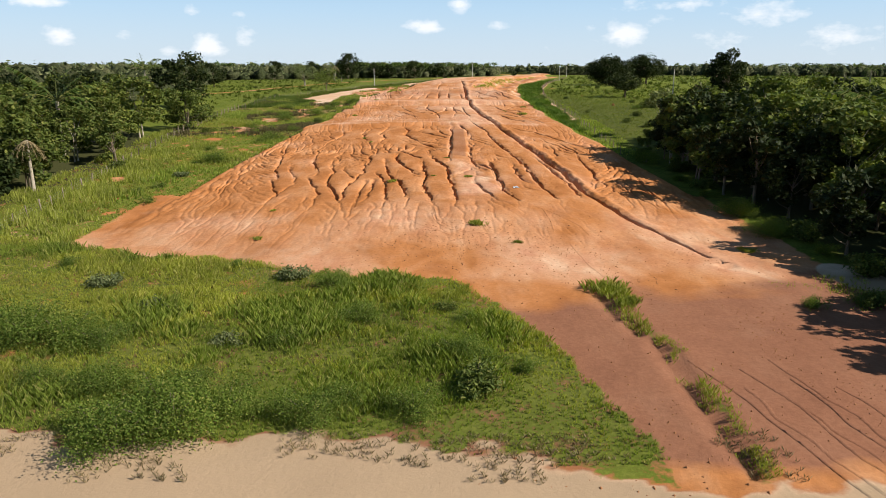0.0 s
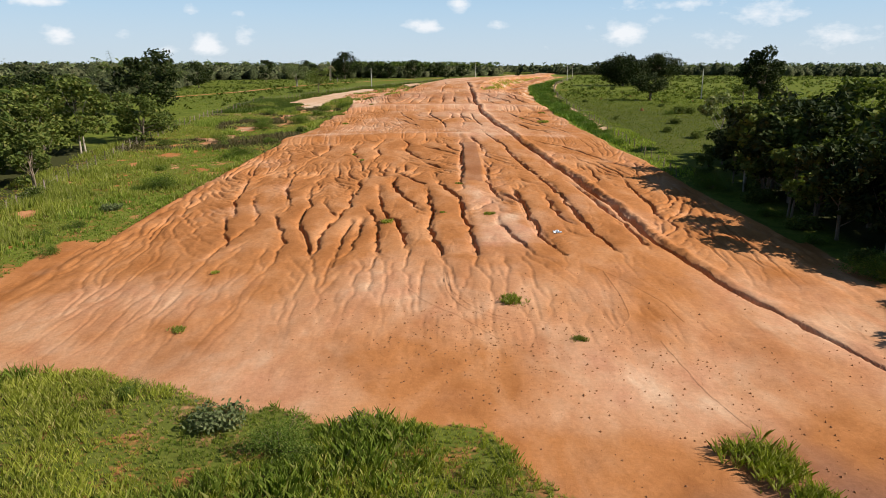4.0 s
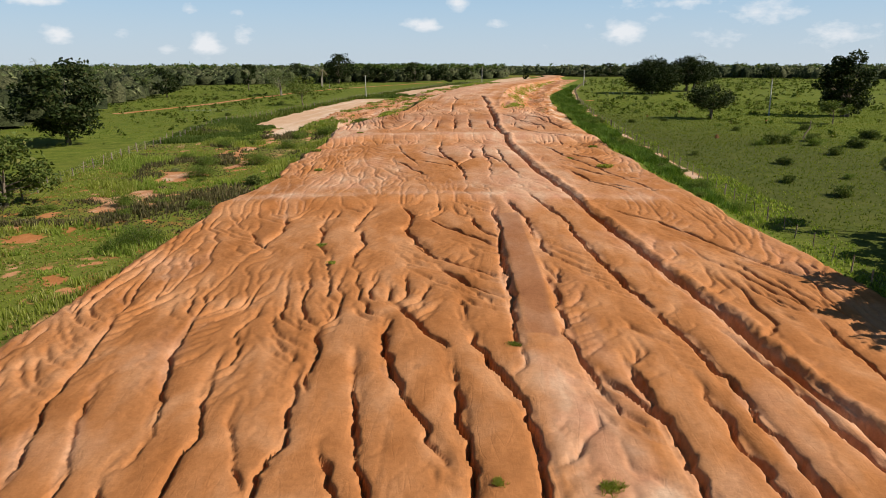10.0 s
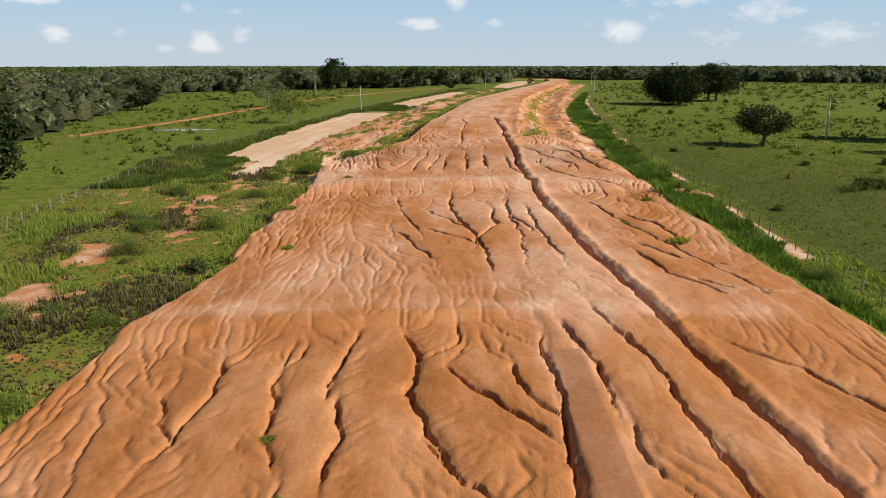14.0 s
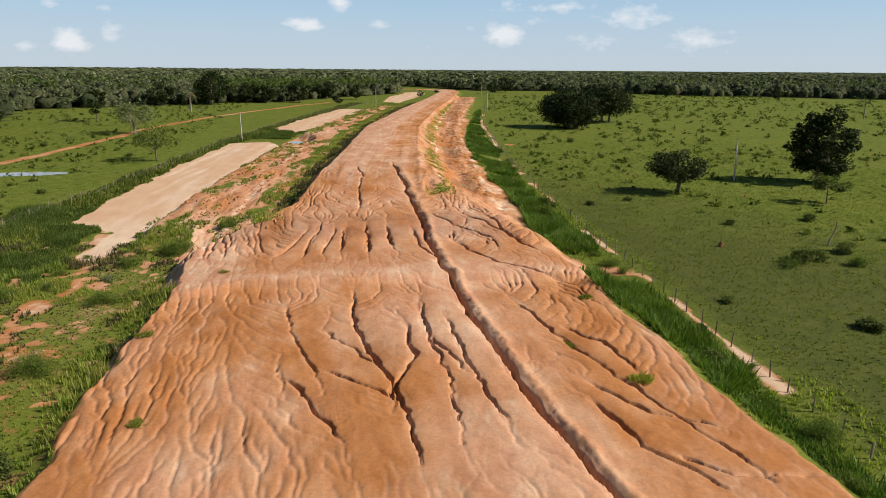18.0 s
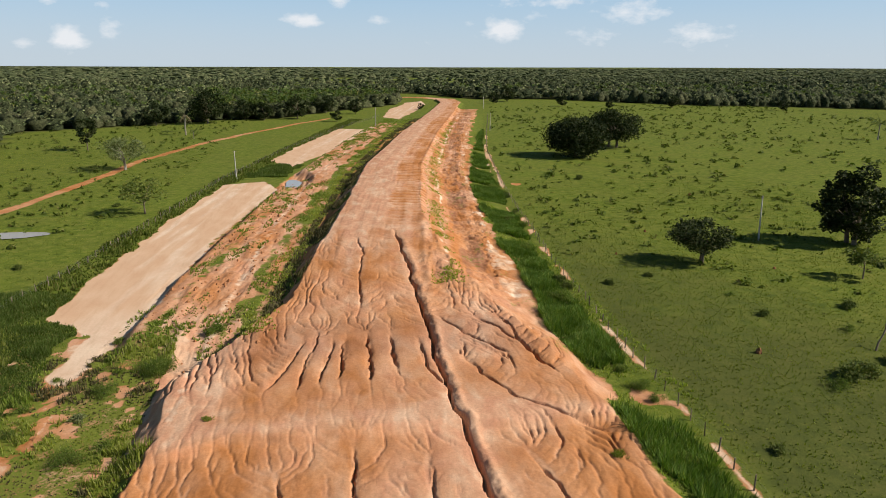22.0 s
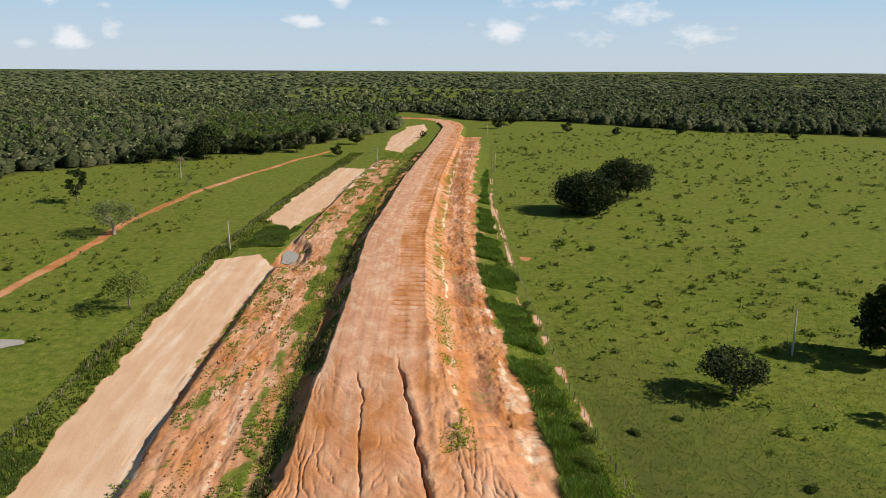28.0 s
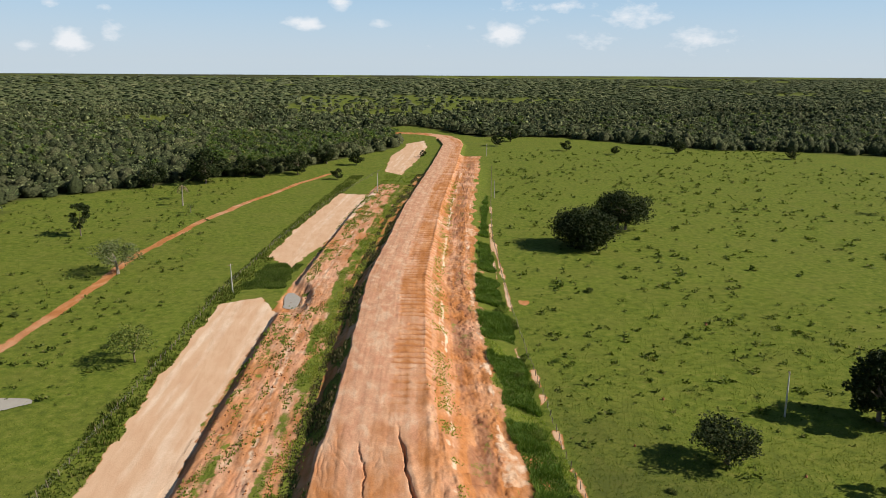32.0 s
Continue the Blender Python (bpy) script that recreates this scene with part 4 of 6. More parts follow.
    trail = np.exp(-((u - lerp(y, [215, 247, 273, 303, 341, 420], [-19.8, -20.6, -22.1, -22.9, -23.4, -24]) - 1.5 * (n1 - 0.5)) / 1.0) ** 2)
    sand = np.maximum(sand, np.maximum(0.12 + 0.22 * smooth(n3, 0.44, 0.6), 0.5 * trail) * bench)
    pink = np.zeros_like(x)
    d, _, al = to_line(x, y, PINK_STRIP)
    pink = np.maximum(pink, 0.5 * (1 - smooth(d, 0.95, 1.3)) * (al > 0) * (al < 1))
    pink = np.maximum(pink, 0.55 * far * (~left) * smooth(u, 13.5, 15) * (1 - smooth(u, 19, 20.5)) * smooth(n3, 0.3, 0.55))
    pink = np.maximum(pink, 0.45 * smooth(y, 195, 203) * (1 - smooth(y, 208, 216)) * (ins > 0))
    pink = np.maximum(pink, 1.1 * smooth(57 - y + 14 * (n1 - 0.5) + 0.25 * x, 0, 16) * smooth(y + 2 * (n2 - 0.5), 26, 31))
    pink = np.maximum(pink, 0.8 * front)
    # palest on the silted skirts of the nose, on the lower left shoulder and along the gullied middle
    tone = 0.14 + 0.40 * smooth(y, 50, 60) * (1 - smooth(y + 10 * (n1 - 0.5), 70, 88)) + 0.22 * np.exp(-((x - 5) / 4.5) ** 2) * (y > 85) * (y < 190)
    tone = tone + (0.3 * smooth(-x, 14, 22) - 0.25 * smooth(-x, -1, 1)) * smooth(y, 84, 92) * (1 - smooth(y, 138, 150))
    tone = tone + (0.26 + 0.14 * smooth(y, 178, 190)) * smooth(y, 140, 150) * (1 - smooth(y, 215, 235)) + 0.12 * smooth(y, 225, 250) * np.exp(-((u + 3) / 3.5) ** 2) * 3
    d, _, _ = to_line(x, y, MAIN_GULLY)
    tone = tone + 0.2 * np.exp(-(d / 2.5) ** 2)
    tone = tone + smooth(y, 215, 240) * (0.14 + 0.9 * (fractal(u + n1, y * 0.05, 1.6, 107, 4, 0.6) - 0.5))
    tone = tone + smooth(y, 222, 250) * (0.25 + 0.3 * (1 - smooth(u, 0, 2.5))) * (np.abs(u) < 10)
    tone = tone + 0.6 * (fractal(u + 3.0 * n1, y * 0.22, 3.2, 114, 4, 0.6) - 0.5) * smooth(y, 82, 92) * (1 - smooth(y, 205, 225))
    tone = tone + 0.4 * (np.exp(-((y - 187.5 + 3 * (n1 - 0.5)) / 1.6) ** 2) + np.exp(-((y - 144 + 3 * (n1 - 0.5)) / 1.6) ** 2)) * (np.abs(u) < 24)
    tone = tone + 0.3 * bench + 0.16 * far * (~left) * smooth(u, 9, 11) * (u < 24)
    tone = tone + 1.0 * (fractal(u, y * 0.09, 2.2, 115, 4, 0.6) - 0.5) * (sand > 0.5) * (u < -15) * 0.4
    for poly, much in ((SILTED[0], 0.4), (SILTED[1], 0.16)):
        tone = tone + much * smooth(inside(x, y, poly) + 2.5 * (n2 - 0.5), -0.6, 1.0)
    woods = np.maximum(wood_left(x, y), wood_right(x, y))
    woods = np.maximum(woods, 0.25 * (y < veg) * (x > -60) * (x < 14) * smooth(y, 27, 31))      # shade between the tall blades, put into the ground colour
    # ground colour darkened under the verge thicket
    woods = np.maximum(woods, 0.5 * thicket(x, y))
    # near pasture tinted dark for the shade between its blades
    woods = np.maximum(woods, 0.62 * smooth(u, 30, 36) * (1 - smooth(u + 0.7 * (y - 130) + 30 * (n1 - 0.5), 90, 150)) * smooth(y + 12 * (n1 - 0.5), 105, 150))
    return 1 - dirt, sand, pink, tone, woods


def glades(x, y):
    """Clearings in the far woods."""
    g = smooth(y, 850, 950) * smooth(fractal(x, y, 210, 141, 3), 0.56, 0.62)
    g = np.maximum(g, 1 - smooth(np.hypot((x - 70) / 190, (y - 1230) / 290), 0.7, 1.0))
    g = np.maximum(g, 1 - smooth(np.hypot((x - 600) / 150, (y - 1040) / 70), 0.7, 1.0))
    return 1 - 0.9 * g


def wood_left(x, y):
    edge = lerp(x, [-900, -330, -240, -150, -134, -87, -60, -27, 0, 40, 52, 56, 75], [500, 500, 500, 500, 509, 534, 554, 569, 621, 690, 715, 880, 900])
    edge = np.where(x > 75, 900 + (x - 75) * 0.3, edge)
    far = smooth(y - edge - 30 * (fractal(x, y, 60, 121, 3) - 0.5), -4, 6) * glades(x, y)
    rim = lerp(y, [30, 60, 108, 132, 142, 155, 240, 300, 345, 400, 477], [-50, -50, -50, -54, -62, -84, -95, -108, -116, -129, -149])
    near = np.where(y < 190, smooth(x + 104 + 14 * (fractal(x, y, 16, 125, 2) - 0.5), 0, 3), 1.0) * smooth(rim - x - 8 * (fractal(x, y, 18, 122, 3) - 0.5), -1, 2) * (y > 30) * (y < 520)
    return np.maximum(far * (x < 95), near)


def wood_right(x, y):
    edge = lerp(x, [90, 130, 207, 272, 345, 401, 700, 2500], [900, 769, 763, 677, 639, 609, 560, 500])
    far = smooth(y - edge - 30 * (fractal(x, y, 60, 131, 3) - 0.5), -4, 6) * (x > 90) * glades(x, y)
    near = smooth(x - 36.0 - 4 * (fractal(x, y, 14, 132, 3) - 0.5) - lerp(y, [20, 60, 110, 128, 140], [0, 0, 1, 14, 60]), -1, 2) * smooth(y - 30 - 8 * fractal(x, y, 12, 135, 2), 0, 3) * (y < 132) * (1 - smooth(x + 10 * fractal(x, y, 12, 136, 2), 70, 74))
    return np.maximum(far, near)


def thinned(v, step):
    """Every few grid lines of v, with the last, and where each line of v falls among them."""
    k = np.unique(np.append(np.arange(0, len(v), step), len(v) - 1))
    at_ = np.clip(np.searchsorted(k, np.arange(len(v)), "right") - 1, 0, len(k) - 2)
    return v[k], at_, (np.arange(len(v)) - k[at_]) / (k[at_ + 1] - k[at_])


def sheet(lu, ly, step=1):
    """A grid of land whose columns follow the road: plan, worn height, what lies on it, and depth inside the road's edges."""
    u, y = np.meshgrid(lu, ly)
    x = u + centre(y)
    z, emb, _, _, ins = land(x, y)
    z, worn = shaped(x, y, z, emb, ins)
    cu, iu, au = thinned(lu, step)
    cy, iy, ay = thinned(ly, step)
    gu, gy = np.meshgrid(cu, cy)
    out = {"u": lu, "v": ly, "x": x, "y": y, "z": z, "ins": body(x, y), "worn": worn}
    for key, f in zip(("grass", "sand", "pink", "tone", "woods"), covers(gu + centre(gy), gy)):
        f = f[:, iu] * (1 - au) + f[:, iu + 1] * au
        out[key] = f[iy] * (1 - ay[:, None]) + f[iy + 1] * ay[:, None]
    if step > 1:
        furrow = ripples(x, y)
        out["pink"] = np.maximum(out["pink"], 0.46 * furrow)      # furrow beds made darker and pinker
        out["tone"] = out["tone"] - 0.3 * furrow
    # fine silt lies in the beds of the rills
    out["tone"] = out["tone"] + 0.16 * np.exp(-(sample(APART, x, y) / 0.16) ** 2) * (ins > 0) * smooth(y, 84, 92) * (1 - smooth(y, 180, 190))
    return out


LAND, ROAD = sheet(us, ys), sheet(road_us, road_ys, 3)


def over(grid, x, y):
    u = x - centre(y)
    lu, lv, Z = grid["u"], grid["v"], grid["z"]
    a = np.clip(np.searchsorted(lu, u) - 1, 0, len(lu) - 2)
    b = np.clip(np.searchsorted(lv, y) - 1, 0, len(lv) - 2)
    s, t = np.clip((u - lu[a]) / (lu[a + 1] - lu[a]), 0, 1), np.clip((y - lv[b]) / (lv[b + 1] - lv[b]), 0, 1)
    return (Z[b, a] * (1 - s) + Z[b, a + 1] * s) * (1 - t) + (Z[b + 1, a] * (1 - s) + Z[b + 1, a + 1] * s) * t


def height(x, y):
    """Height of the finished ground at points of the plan."""
    x, y = np.atleast_1d(np.asarray(x, float)), np.atleast_1d(np.asarray(y, float))
    on = (body(x, y) > -1.5) & (y > 62) & (y < 762)
    return np.where(on, over(ROAD, x, y), over(LAND, x, y))


def big_mesh(name, verts, faces, material, smooth_shade=True, attrs=None):
    """A mesh from arrays: verts n x 3, faces m x k."""
    me = bpy.data.meshes.new(name)
    verts, faces = np.asarray(verts, np.float32), np.asarray(faces, np.int32)
    m, k = faces.shape
    me.vertices.add(len(verts))
    me.vertices.foreach_set("co", verts.ravel())
    me.loops.add(m * k)
    me.loops.foreach_set("vertex_index", faces.ravel())
    me.polygons.add(m)
    me.polygons.foreach_set("loop_start", np.arange(m, dtype=np.int32) * k)
    me.polygons.foreach_set("loop_total", np.full(m, k, np.int32))
    me.polygons.foreach_set("use_smooth", np.full(m, smooth_shade))
    for key, vals in (attrs or {}).items():
        me.attributes.new(key, "FLOAT", "POINT").data.foreach_set("value", np.asarray(vals, np.float32).ravel())
    me.update(calc_edges=True)
    me.validate()
    if material:
        me.materials.append(material)
    return me


def cut_out(name, grid, keep, label, category):
    """One piece of a sheet of land: the cells that keep names."""
    idx = np.arange(grid["x"].size).reshape(grid["x"].shape)
    f = np.stack([idx[:-1, :-1], idx[:-1, 1:], idx[1:, 1:], idx[1:, :-1]], -1)[keep]
    used, inv = np.unique(f, return_inverse=True)
    P = np.stack([grid["x"], grid["y"], grid["z"]], -1).reshape(-1, 3)[used]
    covering = {k: grid[k].reshape(-1)[used] for k in ("grass", "sand", "pink", "tone", "woods", "worn")}
    me = big_mesh(name, P, inv.reshape(f.shape), SOIL, True, covering)
    return tagged(new(name, me), label, category, kind="structure")


def cell(a):
    return 0.25 * (a[:-1, :-1] + a[:-1, 1:] + a[1:, 1:] + a[1:, :-1])


# the land dips out of the way under the road body, which lies on it as a sheet of its own
lx, ly_, lin = LAND["x"], LAND["y"], LAND["ins"]
LAND["z"] = LAND["z"] - 1.5 * smooth(lin, -1.4, 0.4) * smooth(ly_, 63, 66) * (1 - smooth(ly_, 752, 758))
c_y = cell(ly_)
is_sand = (cell(LAND["sand"]) > 0.55) & (cell(lx - centre(ly_)) < -18) & (c_y > 200)
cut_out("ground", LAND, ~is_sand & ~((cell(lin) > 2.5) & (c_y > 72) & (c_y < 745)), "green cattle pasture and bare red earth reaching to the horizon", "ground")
for lo, hi in ((200, 360), (360, 530), (530, 770)):
    cut_out("sand_bed", LAND, is_sand & (c_y > lo) & (c_y <= hi), "bare strip of pale beige sand beside the red road", "sand")
cut_out("road", ROAD, (cell(ROAD["ins"]) > -2.0) & (cell(ROAD["y"]) > 61) & (cell(ROAD["y"]) < 760), "unfinished orange laterite road embankment torn by deep rain gullies", "dirt road")

# ---- builders ----
def part(name, me, parent, label=""):
    ob = new(name, me)
    ob.parent = parent
    return tagged(ob, label)


def joined(chunks):
    """Arrays (verts, faces) of one face size laid into one pair."""
    vs, fs, n = [], [], 0
    for v, f in chunks:
        vs.append(v)
        fs.append(f + n)
        n += len(v)
    return np.concatenate(vs), np.concatenate(fs)


def tube(points, radii, sides=7, rs=None):
    """A tapered, slightly knobbly limb along points, its end closed to a tip."""
    P = np.array(points, float)
    ring = np.linspace(0, 2 * np.pi, sides, endpoint=False)
    vs = []
    for k, (p, r) in enumerate(zip(P, radii)):
        d = P[min(k + 1, len(P) - 1)] - P[max(k - 1, 0)]
        d = d / (np.linalg.norm(d) + 1e-9)
        a = np.cross(d, (0.31, 0.95, 0.1) if abs(d[2]) > 0.8 else (0, 0, 1))
        a /= np.linalg.norm(a)
        b = np.cross(d, a)
        rr = r * (1 + (0.14 * (rs.rand(sides) - 0.5) if rs is not None else 0))
        vs.append(p + np.outer(np.cos(ring) * rr, a) + np.outer(np.sin(ring) * rr, b))
    V = np.concatenate(vs)
    F = [[k * sides + i, k * sides + (i + 1) % sides, (k + 1) * sides + (i + 1) % sides, (k + 1) * sides + i]
         for k in range(len(P) - 1) for i in range(sides)]
    return V, np.array(F)


def leaves(rs, centres, size, up=0.5, long=1.5):
    """One small four-cornered leaf spray at each centre, turned at random but leaning to face up."""
    n = len(centres)
    nrm = rs.normal(size=(n, 3))
    nrm[:, 2] = np.abs(nrm[:, 2]) + up
    nrm /= np.linalg.norm(nrm, axis=1)[:, None]
    a = np.cross(nrm, rs.normal(size=(n, 3)))
    a /= np.linalg.norm(a, axis=1)[:, None] + 1e-9
    b = np.cross(nrm, a)
    s = (size * (0.6 + 0.8 * rs.rand(n)))[:, None]
    C = np.asarray(centres)
    V = np.stack([C - a * s * long * 0.5, C + b * s * 0.42 + nrm * s * 0.08, C + a * s * long * 0.5, C - b * s * 0.42 + nrm * s * 0.08], 1).reshape(-1, 3)
    return V, np.arange(4 * n).reshape(n, 4)


def build_tree(name, seed, tall, wide, base, n_clumps, n_leaves, leaf, material, bark, trunk_r=0.22, stems=1, flat=0.75, label="", category="tree"):
    """A tree: tapered trunk and limbs in one part, and a crown of many leaf sprays in uneven clumps."""
    rs = np.random.RandomState(seed)
    root = tagged(new(name), label, category)
    mid = base + (tall - base) * 0.5
    cl = rs.normal(size=(n_clumps, 3))
    cl /= np.linalg.norm(cl, axis=1)[:, None]
    cl *= (0.45 + 0.55 * rs.rand(n_clumps))[:, None] ** 0.6
    cl = cl * (wide * 0.5, wide * 0.5, (tall - base) * 0.5) * (1, 1, 1) + (0, 0, mid)
    cl[:, :2] += rs.normal(size=(n_clumps, 2)) * wide * 0.06
    cl[:, 2] += np.where(cl[:, 2] > mid, 0, (mid - cl[:, 2]) * (1 - flat))
    rad = wide * (0.11 + 0.10 * rs.rand(n_clumps))
    limbs = []
    for s in range(stems):
        off = rs.normal(size=2) * trunk_r * (0 if stems == 1 else 2.2)
        lean = rs.normal(size=2) * tall * 0.035
        top = base + (tall - base) * 0.45
        pts = [(off[0], off[1], -0.3), (off[0] + lean[0] * 0.3, off[1] + lean[1] * 0.3, top * 0.35), (off[0] + lean[0], off[1] + lean[1], top * 0.75), (off[0] + lean[0] * 1.6, off[1] + lean[1] * 1.6, top)]
        limbs.append(tube(pts, [trunk_r * 1.35, trunk_r, trunk_r * 0.75, trunk_r * 0.4], 8, rs))
        for c in cl[rs.permutation(n_clumps)[: max(4, n_clumps // (3 * stems))]]:
            h = min(c[2] * 0.7, top) * (0.55 + 0.4 * rs.rand())
            q = min(1, h / top)
            st = np.array([off[0] + lean[0] * 1.5 * q, off[1] + lean[1] * 1.5 * q, h])
            bend = st * 0.5 + c * 0.5 + (0, 0, -0.04 * tall * rs.rand())
            limbs.append(tube([st, bend, c], [trunk_r * 0.5, trunk_r * 0.3, trunk_r * 0.08], 5, rs))
    V, F = joined(limbs)
    part("trunk", big_mesh("trunk", V, F, bark), root)
    pick = rs.randint(0, n_clumps, n_leaves)
    d = rs.normal(size=(n_leaves, 3))
    d /= np.linalg.norm(d, axis=1)[:, None]
    C = cl[pick] + d * (rad[pick] * (0.55 + 0.5 * rs.rand(n_leaves)))[:, None] * (1, 1, 0.75)
    C[:, 2] = np.maximum(C[:, 2], 0.1)
    V, F = leaves(rs, C, leaf)
    part("crown", big_mesh("crown", V, F, material, False), root)
    return root


def build_shrub(name, seed, tall, wide, n, leaf, material, label, category="shrub"):
    rs = np.random.RandomState(seed)
    root = tagged(new(name), label, category)
    k = 9
    tips = np.stack([rs.normal(size=k) * wide * 0.25, rs.normal(size=k) * wide * 0.25, tall * (0.45 + 0.45 * rs.rand(k))], 1)
    stems = [tube([(0.05 * rs.normal(), 0.05 * rs.normal(), -0.1), t * (0.5, 0.5, 0.6), t], [0.035, 0.025, 0.008], 4) for t in tips]
    V, F = joined(stems)
    part("stems", big_mesh("stems", V, F, BARK), root)
    pick = rs.randint(0, k, n)
    C = tips[pick].copy()
    C[:, 2] *= 0.15 + 0.85 * rs.rand(n) ** 0.6
    C += rs.normal(size=(n, 3)) * (wide * 0.16, wide * 0.16, tall * 0.10)
    C[:, 2] = np.maximum(C[:, 2], 0.05)
    V, F = leaves(rs, C, leaf, 0.4, 1.8)
    part("foliage", big_mesh("foliage", V, F, material, False), root)
    return root


def frond(rs, length, rise, droop, az, n, wide, base):
    """A feathered palm leaf: a bent rib with leaflets down both sides."""
    t = np.linspace(0, 1, 7)
    out = np.array([math.cos(az), math.sin(az), 0])
    rib = np.array(base) + np.outer(t * length * (1 - 0.25 * droop * t), out) + np.outer(length * (rise * t - droop * t * t), (0, 0, 1))
    s = rs.rand(n) * 0.85 + 0.15
    P = np.stack([np.interp(s, t, rib[:, i]) for i in range(3)], 1)
    side = np.where(rs.rand(n) < 0.5, -1, 1)[:, None] * np.array([-out[1], out[0], 0])
    L = (wide * (0.45 + 0.55 * np.sin(np.pi * np.clip(s, 0.1, 0.95))))[:, None]
    tip = P + side * L + out * L * 0.55 + np.array([0, 0, -0.45]) * L + rs.normal(size=(n, 3)) * 0.06
    w = out * wide * 0.11
    V = np.stack([P - w, P + w, tip + w * 0.3, tip - w * 0.3], 1).reshape(-1, 3)
    ribv, ribf = tube(rib, np.linspace(0.05, 0.012, 7), 4)
    return joined([(V, np.arange(4 * n).reshape(n, 4)), (ribv, ribf)])


def build_palm(name, seed, trunk_h, n_fronds, length, label, dead=False):
    rs = np.random.RandomState(seed)
    root = tagged(new(name), label, "palm")
    lean = rs.normal(size=2) * 0.25
    pts = [(0, 0, -0.2), (lean[0] * 0.4, lean[1] * 0.4, trunk_h * 0.5), (lean[0], lean[1], trunk_h)]
    V, F = tube(pts, [0.26, 0.2, 0.17], 9, rs)
    part("trunk", big_mesh("trunk", V, F, PALE_BARK), root)
    for k in range(n_fronds):
        az = 2 * math.pi * (k * 0.382 + 0.03 * rs.rand())
        lift = 1.0 - (k + 0.5) / n_fronds
        rise, droop = (-0.3, 0.75) if dead else (1.15 * lift + 0.15, 0.5 + 0.45 * (1 - lift))
        V, F = frond(rs, length * (0.75 + 0.35 * rs.rand()), rise, droop, az, 60 if dead else 46, length * 0.16, (lean[0], lean[1], trunk_h))
        part("frond", big_mesh("frond", V, F, DRY if dead else PALM, False), root)
    return root


def tufts(rs, x, y, z, blades, tall, wide, lean=0.45):
    """Grass tufts: each a handful of tapering blades that bow outwards."""
    n = len(x)
    X0 = np.repeat(np.stack([x, y, z], 1), blades, 0)
    m = n * blades
    T = np.repeat(tall if not np.isscalar(tall) else np.full(n, tall), blades) * (0.55 + 0.6 * rs.rand(m))
    az = rs.rand(m) * 2 * np.pi
    out = np.stack([np.cos(az), np.sin(az), np.zeros(m)], 1)
    side = np.stack([-np.sin(az), np.cos(az), np.zeros(m)], 1)
    r = (rs.rand(m) * 0.22 * T)[:, None]
    p = X0 + out * r
    bow = (lean * (0.3 + rs.rand(m)))[:, None] * T[:, None]
    w = (wide * (0.6 + 0.8 * rs.rand(m)))[:, None]
    a, b = p - side * w * 0.5, p + side * w * 0.5
    mid = p + out * bow * 0.35 + np.stack([np.zeros(m), np.zeros(m), T * 0.62], 1)
    tip = p + out * bow + np.stack([np.zeros(m), np.zeros(m), T], 1)
    V = np.stack([a, b, mid + side * w * 0.42, tip, mid - side * w * 0.42], 1).reshape(-1, 3)
    return V, np.arange(5 * m).reshape(m, 5)


def stuff(name, V, F, material, label, category):
    return tagged(new(name, big_mesh(name, V, F, material, False)), label, category, kind="stuff")


def at(x, y, turn=0.0, size=1.0, sink=0.0, stretch=1.0):
    return pose(x, y, float(height(x, y)[0]) - sink, 0, 0, turn) @ Matrix.Diagonal((size, size, size * stretch, 1))


# ---- woods beside the start of the road ----
wood_kinds = [
    build_tree("tree", 11, 14.5, 10.5, 2.2, 30, 2800, 0.60, LEAF, PALE_BARK, 0.17, 2, 0.95, "tall woodland tree with a dense dark green crown"),
    build_tree("tree", 12, 13.0, 9.0, 1.6, 26, 2500, 0.55, LEAF_DARK, BARK, 0.2, 1, 0.95, "dark woodland tree with leaves almost to the ground"),
    build_tree("tree", 13, 15.5, 9.0, 5.5, 20, 1900, 0.56, LEAF, PALE_BARK, 0.14, 1, 0.8, "slender pale-barked woodland tree with a high crown"),
    build_tree("tree", 14, 11.0, 8.5, 1.0, 24, 2300, 0.52, LEAF, BARK, 0.15, 3, 0.95, "low many-stemmed woodland tree hung with creepers"),
]
for o in wood_kinds:
    o["group"] = "woodland trees"
rs_w = np.random.RandomState(21)
first = [True] * 4


def plant(k, x, y, turn, size):
    m = at(x, y, turn, size, 0.1)
    if first[k]:
        first[k] = False
        wood_kinds[k].matrix_basis = m
    else:
        copy_thing(wood_kinds[k], m)


def fill(xs, ys_, step, inside_wood, seed, lo, hi):
    rs = np.random.RandomState(seed)
    for gy in np.arange(ys_[0], ys_[1], step):
        for gx in np.arange(xs[0], xs[1], step):
            x, y = gx + (rs.rand() - 0.5) * step * 0.8, gy + (rs.rand() - 0.5) * step * 0.8
            k, turn, size = rs.choice(4, p=[0.3, 0.3, 0.15, 0.25]), rs.rand() * 360, lo + (hi - lo) * rs.rand()
            if inside_wood(np.array([x]), np.array([y]))[0] > 0.5:
                plant(k, x, y, turn, size * (0.7 + 0.3 * max(float(smooth(np.array(x), 38.5, 47)), 0.75 * float(smooth(np.array(y), 90, 106)))) if x > 0 else size)


fill((35.5, 66), (36, 130), 6.0, wood_right, 22, 0.85, 1.08)
fill((-96, -50), (52, 200), 7.6, wood_left, 23, 0.72, 1.0)

